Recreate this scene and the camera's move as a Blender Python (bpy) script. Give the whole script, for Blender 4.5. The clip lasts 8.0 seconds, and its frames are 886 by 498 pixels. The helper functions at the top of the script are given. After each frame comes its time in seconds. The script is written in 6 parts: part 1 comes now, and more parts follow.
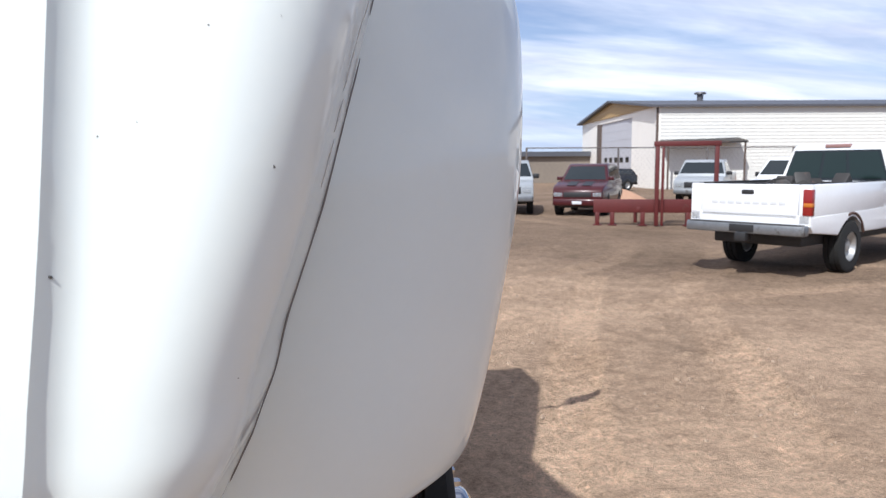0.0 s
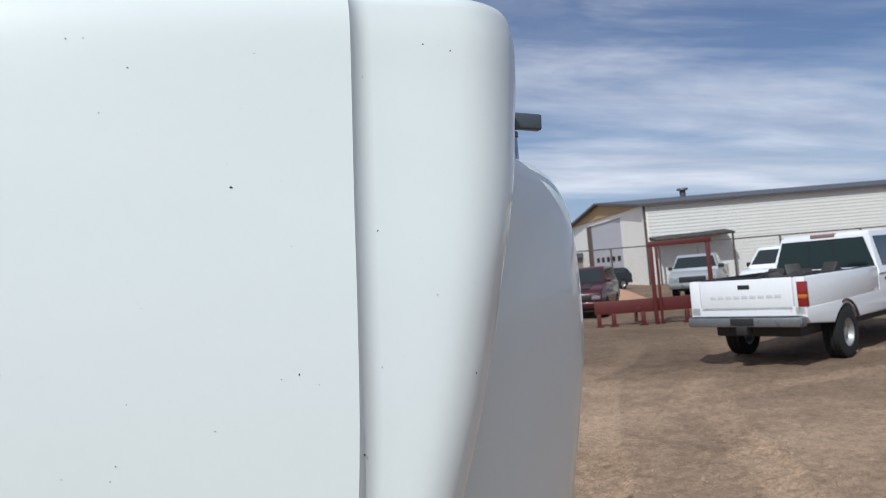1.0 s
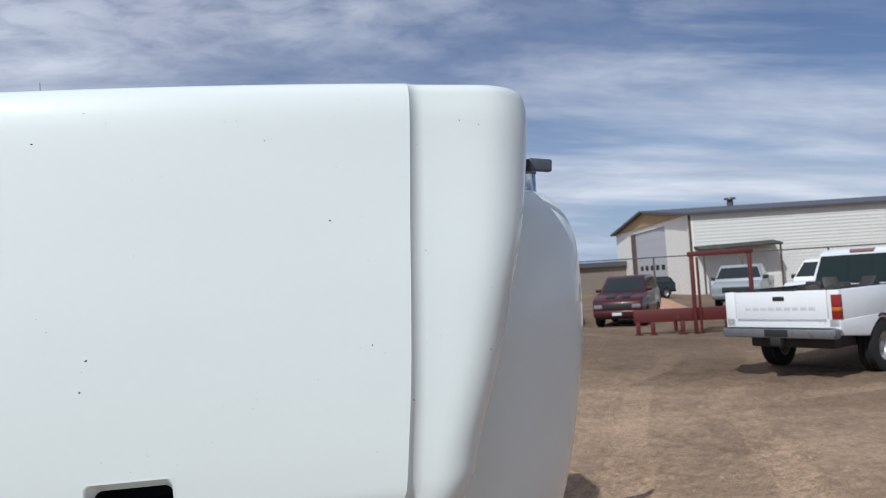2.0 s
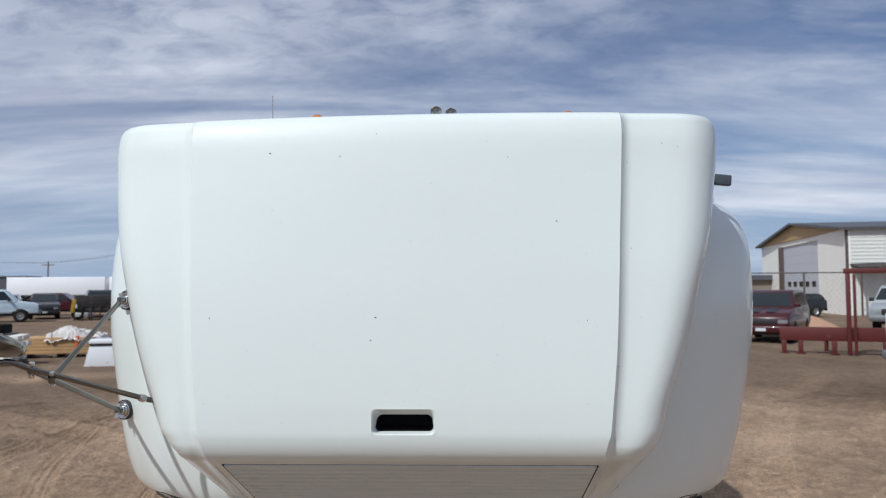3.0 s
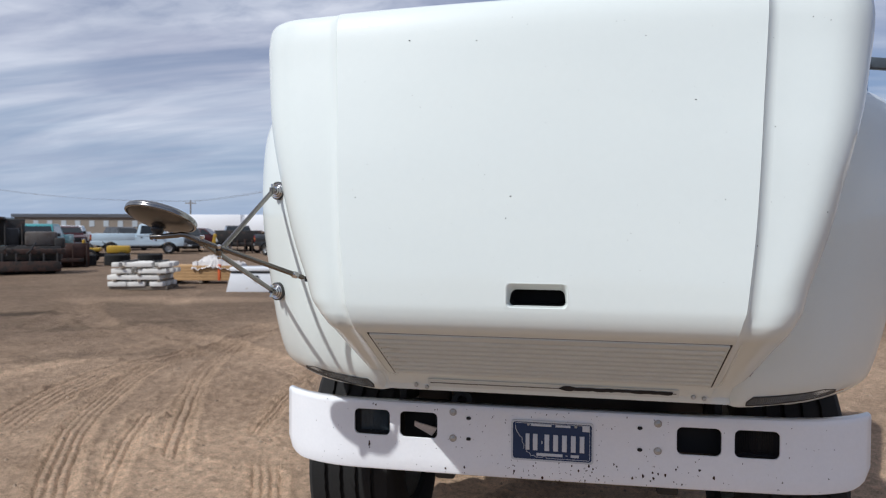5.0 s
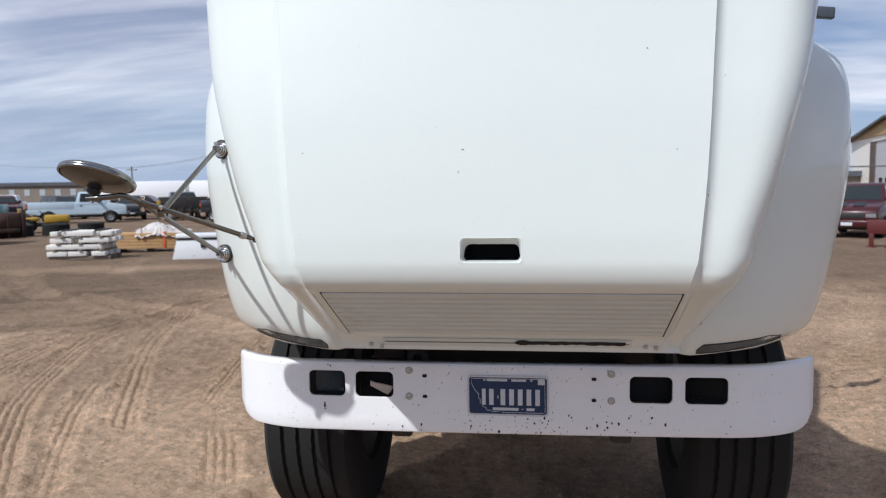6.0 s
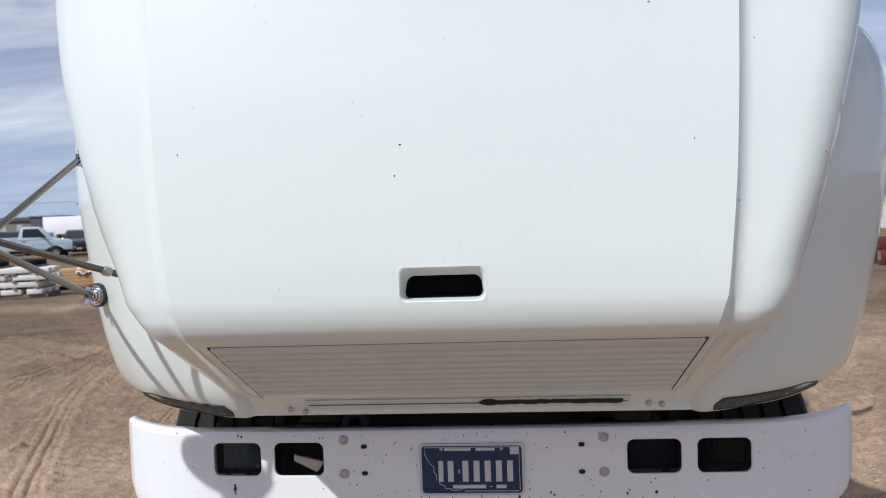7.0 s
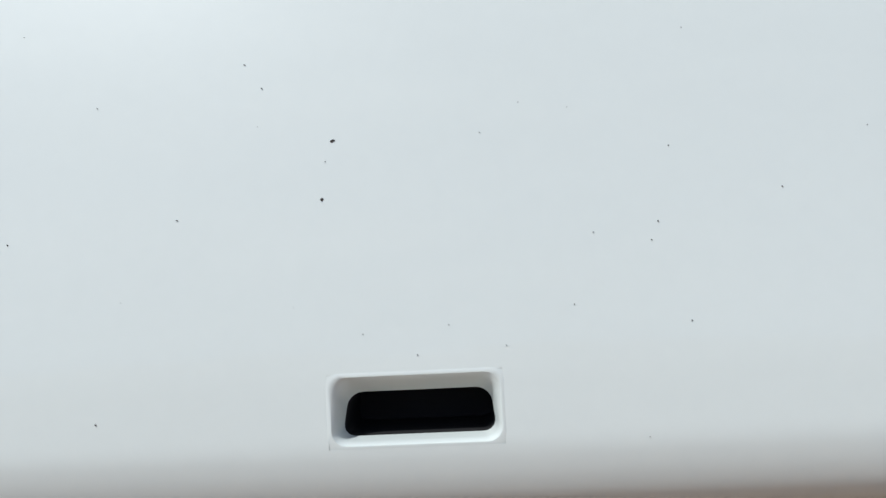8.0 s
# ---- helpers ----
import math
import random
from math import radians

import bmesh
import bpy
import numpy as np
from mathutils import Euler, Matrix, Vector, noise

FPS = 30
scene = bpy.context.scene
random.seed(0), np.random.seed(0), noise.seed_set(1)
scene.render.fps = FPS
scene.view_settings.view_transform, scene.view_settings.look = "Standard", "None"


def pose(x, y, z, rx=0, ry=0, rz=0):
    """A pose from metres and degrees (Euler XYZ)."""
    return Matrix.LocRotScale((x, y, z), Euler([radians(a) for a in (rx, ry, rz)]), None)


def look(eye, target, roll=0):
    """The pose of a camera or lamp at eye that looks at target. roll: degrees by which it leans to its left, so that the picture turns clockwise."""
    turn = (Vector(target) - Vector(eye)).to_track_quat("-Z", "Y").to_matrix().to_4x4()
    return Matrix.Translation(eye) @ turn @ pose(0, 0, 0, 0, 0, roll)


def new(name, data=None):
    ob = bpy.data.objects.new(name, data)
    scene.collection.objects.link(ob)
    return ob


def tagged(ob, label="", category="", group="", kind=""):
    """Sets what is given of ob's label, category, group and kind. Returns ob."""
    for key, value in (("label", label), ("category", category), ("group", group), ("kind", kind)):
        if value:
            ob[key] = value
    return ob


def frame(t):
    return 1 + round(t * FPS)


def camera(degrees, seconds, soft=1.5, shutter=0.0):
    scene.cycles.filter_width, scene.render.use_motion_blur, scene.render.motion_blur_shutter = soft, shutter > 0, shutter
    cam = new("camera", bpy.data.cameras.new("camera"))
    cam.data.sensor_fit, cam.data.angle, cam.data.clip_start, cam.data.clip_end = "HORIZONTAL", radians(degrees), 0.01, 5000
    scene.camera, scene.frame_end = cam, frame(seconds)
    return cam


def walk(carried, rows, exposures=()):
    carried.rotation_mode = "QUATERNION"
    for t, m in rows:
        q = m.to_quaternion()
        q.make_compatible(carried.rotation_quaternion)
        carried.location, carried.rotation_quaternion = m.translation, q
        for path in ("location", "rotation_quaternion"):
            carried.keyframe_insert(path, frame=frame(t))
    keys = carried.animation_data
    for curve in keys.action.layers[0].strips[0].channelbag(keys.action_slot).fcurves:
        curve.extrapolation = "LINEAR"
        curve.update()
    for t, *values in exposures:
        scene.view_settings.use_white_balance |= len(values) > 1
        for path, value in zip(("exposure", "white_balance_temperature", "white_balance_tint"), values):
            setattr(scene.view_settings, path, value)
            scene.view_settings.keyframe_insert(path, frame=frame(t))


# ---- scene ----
from mathutils.bvhtree import BVHTree

cam = camera(63.2, 8.0, soft=0.95)
PATH = [
    (0, (0.814, -1.239, 1.737), (1.19, 0.712, 1.506), -0.4),
    (0.2, (0.786, -1.34, 1.787), (1.178, 0.614, 1.624), -1.5),
    (0.4, (0.731, -1.422, 1.829), (1.127, 0.537, 1.747), -2.5),
    (0.5, (0.694, -1.458, 1.845), (1.091, 0.502, 1.804), -3.0),
    (0.6, (0.648, -1.503, 1.855), (1.048, 0.456, 1.847), -3.5),
    (0.8, (0.571, -1.581, 1.878), (0.976, 0.378, 1.922), -4.4),
    (1, (0.512, -1.654, 1.899), (0.915, 0.303, 1.973), -4.9),
    (1.2, (0.479, -1.741, 1.913), (0.875, 0.218, 2.003), -5.0),
    (2.3, (0.4, -2.377, 1.881), (0.602, -0.39, 1.98), -2.8),
    (2.5, (0.311, -2.489, 1.863), (0.443, -0.496, 1.968), -2.3),
    (3, (0.167, -2.635, 1.864), (0.096, -0.639, 1.974), -0.3),
    (3.5, (0.145, -2.661, 1.857), (-0.157, -0.687, 1.968), 0.8),
    (4, (0.124, -2.679, 1.833), (-0.298, -0.726, 1.918), 1.2),
    (4.5, (0.112, -2.698, 1.757), (-0.332, -0.748, 1.784), 0.9),
    (5, (0.128, -2.709, 1.682), (-0.269, -0.749, 1.628), 0.3),
    (5.2, (0.131, -2.715, 1.666), (-0.232, -0.75, 1.588), -0.1),
    (6.3, (0.113, -2.605, 1.656), (-0.126, -0.626, 1.488), -1.2),
    (6.5, (0.117, -2.475, 1.616), (-0.11, -0.493, 1.47), -1.7),
    (7, (0.097, -2.074, 1.625), (-0.056, -0.081, 1.539), -2.0),
    (7.3, (0.048, -1.841, 1.592), (-0.052, 0.157, 1.559), -2.4),
    (7.5, (-0.001, -1.676, 1.61), (-0.065, 0.323, 1.612), -2.5),
    (7.7, (-0.022, -1.547, 1.624), (-0.035, 0.452, 1.675), -2.7),
    (8, (0.049, -1.346, 1.608), (-0.039, 0.648, 1.73), -2.8),
]
cam.data.dof.use_dof, cam.data.dof.focus_distance, cam.data.dof.aperture_fstop = True, 1.35, 8.5
EXPOSURES = [(0.0, 0.08, 6090, 9), (0.5, -0.26, 6060, 7), (1.0, -0.55, 6010, 6), (2.5, -0.60, 6020, 6), (4.5, -0.60, 6050, 7), (5.2, -0.50, 6090, 8), (6.5, -0.37, 6090, 8), (7.5, -0.50, 6060, 7), (8.0, -0.60, 6030, 6)]
walk(cam, [(t, look(eye, target, roll)) for t, eye, target, roll in PATH], EXPOSURES)

# ---- daylight ----
SUN_DIR = Vector((0.49, 0.63, -0.85)).normalized()
sun_data = bpy.data.lights.new("sun", "SUN")
sun_data.energy, sun_data.angle, sun_data.color = 5.0, radians(0.8), (1.0, 0.97, 0.93)
sun_ob = new("sun", sun_data)
sun_ob.matrix_world = Matrix.Translation((-10, -12, 20)) @ SUN_DIR.to_track_quat("-Z", "Y").to_matrix().to_4x4()

world = bpy.data.worlds.new("sky")
scene.world = world
world.use_nodes = True
wn, wl = world.node_tree.nodes, world.node_tree.links
wn.clear()


def node(tree, kind, **values):
    n = tree.nodes.new(kind)
    for key, value in values.items():
        if key in n.inputs:
            n.inputs[key].default_value = value
    return n


w_out = wn.new("ShaderNodeOutputWorld")
w_bg = wn.new("ShaderNodeBackground")
w_sky = wn.new("ShaderNodeTexSky")
w_sky.sky_type = "NISHITA"
w_sky.sun_disc = False
w_sky.sun_elevation = math.asin(-SUN_DIR.z)
w_sky.sun_rotation = math.atan2(-SUN_DIR.x, -SUN_DIR.y)
w_sky.air_density, w_sky.dust_density, w_sky.ozone_density = 1.2, 0.1, 2.0
w_bg.inputs["Strength"].default_value = 0.073
# thin bands of cirrus over the blue
w_co = wn.new("ShaderNodeTexCoord")
w_sep = wn.new("ShaderNodeSeparateXYZ")
wl.new(w_co.outputs["Generated"], w_sep.inputs[0])
w_z = wn.new("ShaderNodeMath"); w_z.operation = "MAXIMUM"; w_z.inputs[1].default_value = 0.0
wl.new(w_sep.outputs["Z"], w_z.inputs[0])
w_add = wn.new("ShaderNodeMath"); w_add.operation = "ADD"; w_add.inputs[1].default_value = 0.16
wl.new(w_z.outputs[0], w_add.inputs[0])
w_dx = wn.new("ShaderNodeMath"); w_dx.operation = "DIVIDE"
w_dy = wn.new("ShaderNodeMath"); w_dy.operation = "DIVIDE"
for axis, divide in (("X", w_dx), ("Y", w_dy)):
    wl.new(w_sep.outputs[axis], divide.inputs[0])
    wl.new(w_add.outputs[0], divide.inputs[1])
w_com = wn.new("ShaderNodeCombineXYZ")
wl.new(w_dx.outputs[0], w_com.inputs[0])
wl.new(w_dy.outputs[0], w_com.inputs[1])


def cloud_layer(scale, angle, detail, rough, distort, low, high):
    m = wn.new("ShaderNodeMapping")
    m.inputs["Scale"].default_value = scale
    m.inputs["Rotation"].default_value = (0, 0, radians(angle))
    n = wn.new("ShaderNodeTexNoise")
    n.inputs["Scale"].default_value = 1.0
    n.inputs["Detail"].default_value = detail
    n.inputs["Roughness"].default_value = rough
    n.inputs["Distortion"].default_value = distort
    r = wn.new("ShaderNodeMapRange")
    r.inputs["From Min"].default_value, r.inputs["From Max"].default_value = low, high
    wl.new(w_com.outputs[0], m.inputs[0])
    wl.new(m.outputs[0], n.inputs["Vector"])
    wl.new(n.outputs["Fac"], r.inputs["Value"])
    return r.outputs[0]


c_band = cloud_layer((0.40, 1.05, 1), -16, 6, 0.56, 0.8, 0.41, 0.63)
c_fine = cloud_layer((1.0, 4.2, 1), -20, 6, 0.54, 0.5, 0.28, 0.72)
c_fleck = cloud_layer((6.5, 9.0, 1), 30, 4, 0.6, 0.4, 0.30, 0.56)
c_grey = cloud_layer((0.9, 2.4, 1), -12, 5, 0.55, 0.6, 0.36, 0.64)
w_mul = wn.new("ShaderNodeMath"); w_mul.operation = "MULTIPLY"
w_half = wn.new("ShaderNodeMath"); w_half.operation = "MULTIPLY_ADD"
w_half.inputs[1].default_value, w_half.inputs[2].default_value = 0.55, 0.45
# small flecks high up, long streaks below
w_up = wn.new("ShaderNodeMapRange")
w_up.inputs["From Min"].default_value, w_up.inputs["From Max"].default_value = 0.20, 0.36
wl.new(w_z.outputs[0], w_up.inputs["Value"])
w_grain = wn.new("ShaderNodeMix")
wl.new(w_up.outputs[0], w_grain.inputs["Factor"])
wl.new(c_fine, w_grain.inputs["A"]); wl.new(c_fleck, w_grain.inputs["B"])
wl.new(w_grain.outputs["Result"], w_half.inputs[0])
# the cover is thicker over one half of the sky
w_side = wn.new("ShaderNodeVectorMath"); w_side.operation = "DOT_PRODUCT"
w_side.inputs[1].default_value = (-0.40, 0.06, 0.30)
wl.new(w_co.outputs["Generated"], w_side.inputs[0])
w_cover = wn.new("ShaderNodeMath"); w_cover.operation = "ADD"; w_cover.use_clamp = True
w_more = wn.new("ShaderNodeMath"); w_more.operation = "ADD"; w_more.inputs[1].default_value = 0.15
wl.new(w_side.outputs["Value"], w_more.inputs[0])
wl.new(c_band, w_cover.inputs[0]); wl.new(w_more.outputs[0], w_cover.inputs[1])
# and thins out towards the horizon
w_low = wn.new("ShaderNodeMapRange")
w_low.inputs["From Min"].default_value, w_low.inputs["From Max"].default_value = 0.01, 0.16
w_low.inputs["To Min"].default_value = 0.25
wl.new(w_z.outputs[0], w_low.inputs["Value"])
w_thin = wn.new("ShaderNodeMath"); w_thin.operation = "MULTIPLY"
w_east = wn.new("ShaderNodeMath"); w_east.operation = "MULTIPLY_ADD"; w_east.use_clamp = True
w_east.inputs[1].default_value = 1.0
w_pos = wn.new("ShaderNodeMath"); w_pos.operation = "MAXIMUM"; w_pos.inputs[1].default_value = 0.0
wl.new(w_sep.outputs["X"], w_pos.inputs[0])
wl.new(w_pos.outputs[0], w_east.inputs[0]); wl.new(w_low.outputs[0], w_east.inputs[2])
w_floor = wn.new("ShaderNodeMath"); w_floor.operation = "MAXIMUM"; w_floor.inputs[1].default_value = 0.12
wl.new(w_east.outputs[0], w_floor.inputs[0])
wl.new(w_cover.outputs[0], w_thin.inputs[0]); wl.new(w_floor.outputs[0], w_thin.inputs[1])
wl.new(w_thin.outputs[0], w_mul.inputs[0]); wl.new(w_half.outputs[0], w_mul.inputs[1])
w_mix = wn.new("ShaderNodeMix"); w_mix.data_type = "RGBA"
wl.new(w_mul.outputs[0], w_mix.inputs["Factor"])
w_tint = wn.new("ShaderNodeVectorMath"); w_tint.operation = "MULTIPLY"
w_tint.inputs[1].default_value = (1.05, 1.04, 1.28)
wl.new(w_sky.outputs[0], w_tint.inputs[0])
# pale blue air along the horizon
w_air = wn.new("ShaderNodeMapRange")
w_air.inputs["From Min"].default_value, w_air.inputs["From Max"].default_value = 0.0, 0.24
w_air.inputs["To Min"].default_value, w_air.inputs["To Max"].default_value = 0.9, 0.0
wl.new(w_z.outputs[0], w_air.inputs["Value"])
w_blue = wn.new("ShaderNodeMix"); w_blue.data_type = "RGBA"
wl.new(w_air.outputs[0], w_blue.inputs["Factor"])
wl.new(w_tint.outputs[0], w_blue.inputs["A"])
w_blue.inputs["B"].default_value = (6.2, 8.4, 12.2, 1)
wl.new(w_blue.outputs["Result"], w_mix.inputs["A"])
# lit tops and grey, thicker parts
w_cloud = wn.new("ShaderNodeMix"); w_cloud.data_type = "RGBA"
wl.new(c_grey, w_cloud.inputs["Factor"])
w_cloud.inputs["A"].default_value = (10.2, 10.4, 12.4, 1)
w_cloud.inputs["B"].default_value = (16.0, 16.0, 17.2, 1)
wl.new(w_cloud.outputs["Result"], w_mix.inputs["B"])
wl.new(w_mix.outputs["Result"], w_bg.inputs["Color"])
wl.new(w_bg.outputs[0], w_out.inputs[0])


# ---- materials ----
def material(name, colour, rough=0.5, metal=0.0, coat=0.0, spread=0.06, scale=6.0, bump=0.0, bump_scale=60.0, stain=None, stain_at=0.62, stain_scale=3.0):
    """A surface with grain and blotches at two scales, and stains of a second colour."""
    m = bpy.data.materials.new(name)
    m.use_nodes = True
    t = m.node_tree
    b = t.nodes["Principled BSDF"]
    b.inputs["Roughness"].default_value = rough
    b.inputs["Metallic"].default_value = metal
    b.inputs["Coat Weight"].default_value = coat
    b.inputs["Coat Roughness"].default_value = 0.04
    b.inputs["Specular IOR Level"].default_value = 0.5 if not coat else 0.25
    co = t.nodes.new("ShaderNodeTexCoord")
    big = node(t, "ShaderNodeTexNoise", Scale=scale, Detail=5.0, Roughness=0.6)
    small = node(t, "ShaderNodeTexNoise", Scale=scale * 14, Detail=3.0, Roughness=0.6)
    for n in (big, small):
        t.links.new(co.outputs["Object"], n.inputs["Vector"])
    add = t.nodes.new("ShaderNodeMath"); add.operation = "ADD"
    t.links.new(big.outputs["Fac"], add.inputs[0]); t.links.new(small.outputs["Fac"], add.inputs[1])
    ran = t.nodes.new("ShaderNodeMapRange")
    ran.inputs["From Min"].default_value, ran.inputs["From Max"].default_value = 0.6, 1.4
    ran.inputs["To Min"].default_value, ran.inputs["To Max"].default_value = 1 - spread, 1 + spread
    t.links.new(add.outputs[0], ran.inputs["Value"])
    mul = t.nodes.new("ShaderNodeVectorMath"); mul.operation = "SCALE"
    mul.inputs[0].default_value = colour
    t.links.new(ran.outputs[0], mul.inputs["Scale"])
    out = mul.outputs[0]
    if stain:
        sn = node(t, "ShaderNodeTexNoise", Scale=stain_scale, Detail=8.0, Roughness=0.7)
        t.links.new(co.outputs["Object"], sn.inputs["Vector"])
        sr = t.nodes.new("ShaderNodeMapRange")
        sr.inputs["From Min"].default_value, sr.inputs["From Max"].default_value = stain_at - 0.03, stain_at + 0.05
        t.links.new(sn.outputs["Fac"], sr.inputs["Value"])
        mix = t.nodes.new("ShaderNodeMix"); mix.data_type = "RGBA"
        t.links.new(sr.outputs[0], mix.inputs["Factor"]); t.links.new(out, mix.inputs["A"])
        mix.inputs["B"].default_value = (*stain, 1)
        out = mix.outputs["Result"]
    t.links.new(out, b.inputs["Base Color"])
    if bump:
        bn = node(t, "ShaderNodeTexNoise", Scale=bump_scale, Detail=4.0)
        t.links.new(co.outputs["Object"], bn.inputs["Vector"])
        bp = node(t, "ShaderNodeBump", Strength=bump, Distance=0.01)
        t.links.new(bn.outputs["Fac"], bp.inputs["Height"])
        t.links.new(bp.outputs[0], b.inputs["Normal"])
    return m


def glass(name, tint, rough=0.02):
    m = bpy.data.materials.new(name)
    m.use_nodes = True
    b = m.node_tree.nodes["Principled BSDF"]
    b.inputs["Base Color"].default_value = (*tint, 1)
    b.inputs["Roughness"].default_value = rough
    b.inputs["Transmission Weight"].default_value = 0.75
    b.inputs["IOR"].default_value = 1.45
    return m


TRUCK_WHITE = material("truck_white_paint", (0.728, 0.772, 0.738), 0.45, 0, 0.75, 0.012, 3.0, stain=(0.66, 0.65, 0.60), stain_at=0.78, stain_scale=5.0)
# near-black that paints the shade inside holes and openings
CAVITY_SHADE = material("cavity_shade_black", (0.012, 0.012, 0.013), 0.8)
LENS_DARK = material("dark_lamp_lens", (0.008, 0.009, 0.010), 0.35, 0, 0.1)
BADGE = material("faded_badge", (0.60, 0.61, 0.62), 0.45)
GAP_GREY = material("louvre_gap", (0.11, 0.102, 0.093), 0.8)
SEAM_GREY = material("dusty_seam", (0.21, 0.195, 0.18), 0.8, spread=0.3, scale=25)
SEAM = material("seam_rubber", (0.035, 0.034, 0.032), 0.7)
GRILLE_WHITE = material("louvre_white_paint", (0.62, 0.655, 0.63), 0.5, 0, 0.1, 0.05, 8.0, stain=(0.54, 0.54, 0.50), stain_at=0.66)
BUMPER_WHITE = material("bumper_white_paint", (0.84, 0.845, 0.86), 0.35, 0, 0.35, 0.03, 5.0, bump=0.03, bump_scale=40, stain=(0.55, 0.52, 0.47), stain_at=0.72, stain_scale=7)
CHIP = material("chip_primer", (0.05, 0.045, 0.04), 0.8, spread=0.3, scale=60)
CARD_PALE = material("pale_weathered_plate", (0.50, 0.42, 0.36), 0.8, spread=0.2, scale=30)
RUST_WASH = material("rusty_washer", (0.44, 0.41, 0.37), 0.7, 0.2, spread=0.3, scale=60)
SCUFF = material("scraped_paint", (0.62, 0.62, 0.60), 0.3, 0, 0.3, spread=0.2, scale=60)
RUST_CHIP = material("rust_chip", (0.045, 0.022, 0.016), 0.85, spread=0.4, scale=60)
CHROME = material("chrome", (0.58, 0.58, 0.58), 0.12, 1.0, spread=0.03)
STEEL = material("stainless_tube", (0.19, 0.175, 0.158), 0.24, 1.0, spread=0.05, bump=0.02)
DULL_STEEL = material("zinc_bolt", (0.5, 0.5, 0.48), 0.45, 0.9, spread=0.1, scale=30)
BLACK_PLASTIC = material("black_plastic", (0.02, 0.02, 0.021), 0.5, spread=0.15)
MIRROR_SHELL = material("mirror_shell_plastic", (0.07, 0.085, 0.10), 0.45, spread=0.15)
RUBBER = material("tyre_rubber", (0.011, 0.0108, 0.0105), 0.9, spread=0.25, scale=8, bump=0.1, bump_scale=120, stain=(0.045, 0.039, 0.033), stain_at=0.74)
MIRROR_BACK = material("mirror_back_steel", (0.15, 0.14, 0.125), 0.38, 0.9, spread=0.06)
MIRROR_GLASS = material("mirror_glass", (0.9, 0.9, 0.9), 0.02, 1.0, spread=0.0)
PLATE_BLUE = material("plate_blue", (0.008, 0.029, 0.088), 0.45, spread=0.12, scale=20)
PLATE_WHITE = material("plate_white", (0.58, 0.60, 0.62), 0.45, spread=0.05)
LENS_CLEAR = glass("lamp_lens", (0.75, 0.78, 0.8), 0.12)
LENS_SMOKED = material("smoked_ribbed_lens", (0.055, 0.070, 0.080), 0.16, 0.2, 0.3, 0.15, 30)
LENS_RED = material("red_lens", (0.24, 0.014, 0.012), 0.2, 0, 0.6)
LENS_AMBER = material("amber_lens", (0.48, 0.15, 0.02), 0.2, 0, 0.6)
FRAME_BLACK = material("chassis_black", (0.025, 0.024, 0.023), 0.6, spread=0.3, scale=8, stain=(0.05, 0.042, 0.034), stain_at=0.62)
DARK_GLASS = material("tinted_window", (0.015, 0.02, 0.022), 0.06, 0.0, 0.6)
CAR_WHITE = material("car_white_paint", (0.78, 0.79, 0.80), 0.3, 0, 0.5, 0.04, 2, stain=(0.5, 0.44, 0.36), stain_at=0.68)
CAR_RED = material("car_red_paint", (0.052, 0.008, 0.010), 0.3, 0, 0.5, 0.15, 2)
CAR_PALE = material("car_pale_blue_paint", (0.52, 0.63, 0.70), 0.25, 0, 0.7, 0.08, 2)
CAR_TEAL = material("car_teal_paint", (0.05, 0.26, 0.27), 0.35, 0, 0.4, 0.1, 2)
CAR_SILVER = material("car_silver_paint", (0.42, 0.44, 0.45), 0.35, 0.4, 0.4, 0.08, 2)
CAR_BRIGHT = material("car_bright_red_paint", (0.22, 0.016, 0.02), 0.3, 0, 0.5, 0.12, 2)
CAR_GREEN = material("car_dark_green_paint", (0.02, 0.05, 0.045), 0.3, 0, 0.5, 0.12, 2)
CAR_NAVY = material("car_navy_paint", (0.018, 0.026, 0.05), 0.3, 0, 0.5, 0.12, 2)
CAR_BLACK = material("car_black_paint", (0.02, 0.021, 0.024), 0.3, 0, 0.5, 0.1, 2)
RIM = material("wheel_steel", (0.45, 0.45, 0.44), 0.4, 0.7, spread=0.15)
GREY_BUMPER = material("dull_chrome_bumper", (0.24, 0.25, 0.26), 0.45, 0.7, spread=0.25, stain=(0.07, 0.06, 0.05), stain_at=0.6)
RED_STEEL = material("red_oxide_steel", (0.092, 0.011, 0.010), 0.6, spread=0.2, scale=4, bump=0.05, stain=(0.09, 0.04, 0.03), stain_at=0.66)
RUST = material("rusty_steel", (0.065, 0.036, 0.027), 0.85, 0.1, spread=0.35, scale=4, bump=0.2, stain=(0.03, 0.025, 0.022), stain_at=0.5)
DARK_MACHINE = material("oily_machine", (0.03, 0.027, 0.025), 0.6, spread=0.3, scale=5, stain=(0.10, 0.06, 0.045), stain_at=0.58)
YELLOW = material("machine_yellow", (0.46, 0.28, 0.025), 0.5, spread=0.15, scale=4, stain=(0.1, 0.07, 0.03), stain_at=0.62)
SIDING = material("painted_metal_siding", (0.72, 0.71, 0.66), 0.5, 0.0, 0, 0.05, 0.6, stain=(0.55, 0.50, 0.42), stain_at=0.68, stain_scale=0.4)
SIDING_END = material("cream_metal_siding", (0.86, 0.82, 0.75), 0.5, 0.0, 0, 0.05, 0.6)
TAN_TRIM = material("tan_fascia", (0.42, 0.28, 0.12), 0.6, spread=0.08, scale=1)
ROOF_METAL = material("grey_roof_metal", (0.10, 0.10, 0.11), 0.5, 0.3, spread=0.08, scale=1)
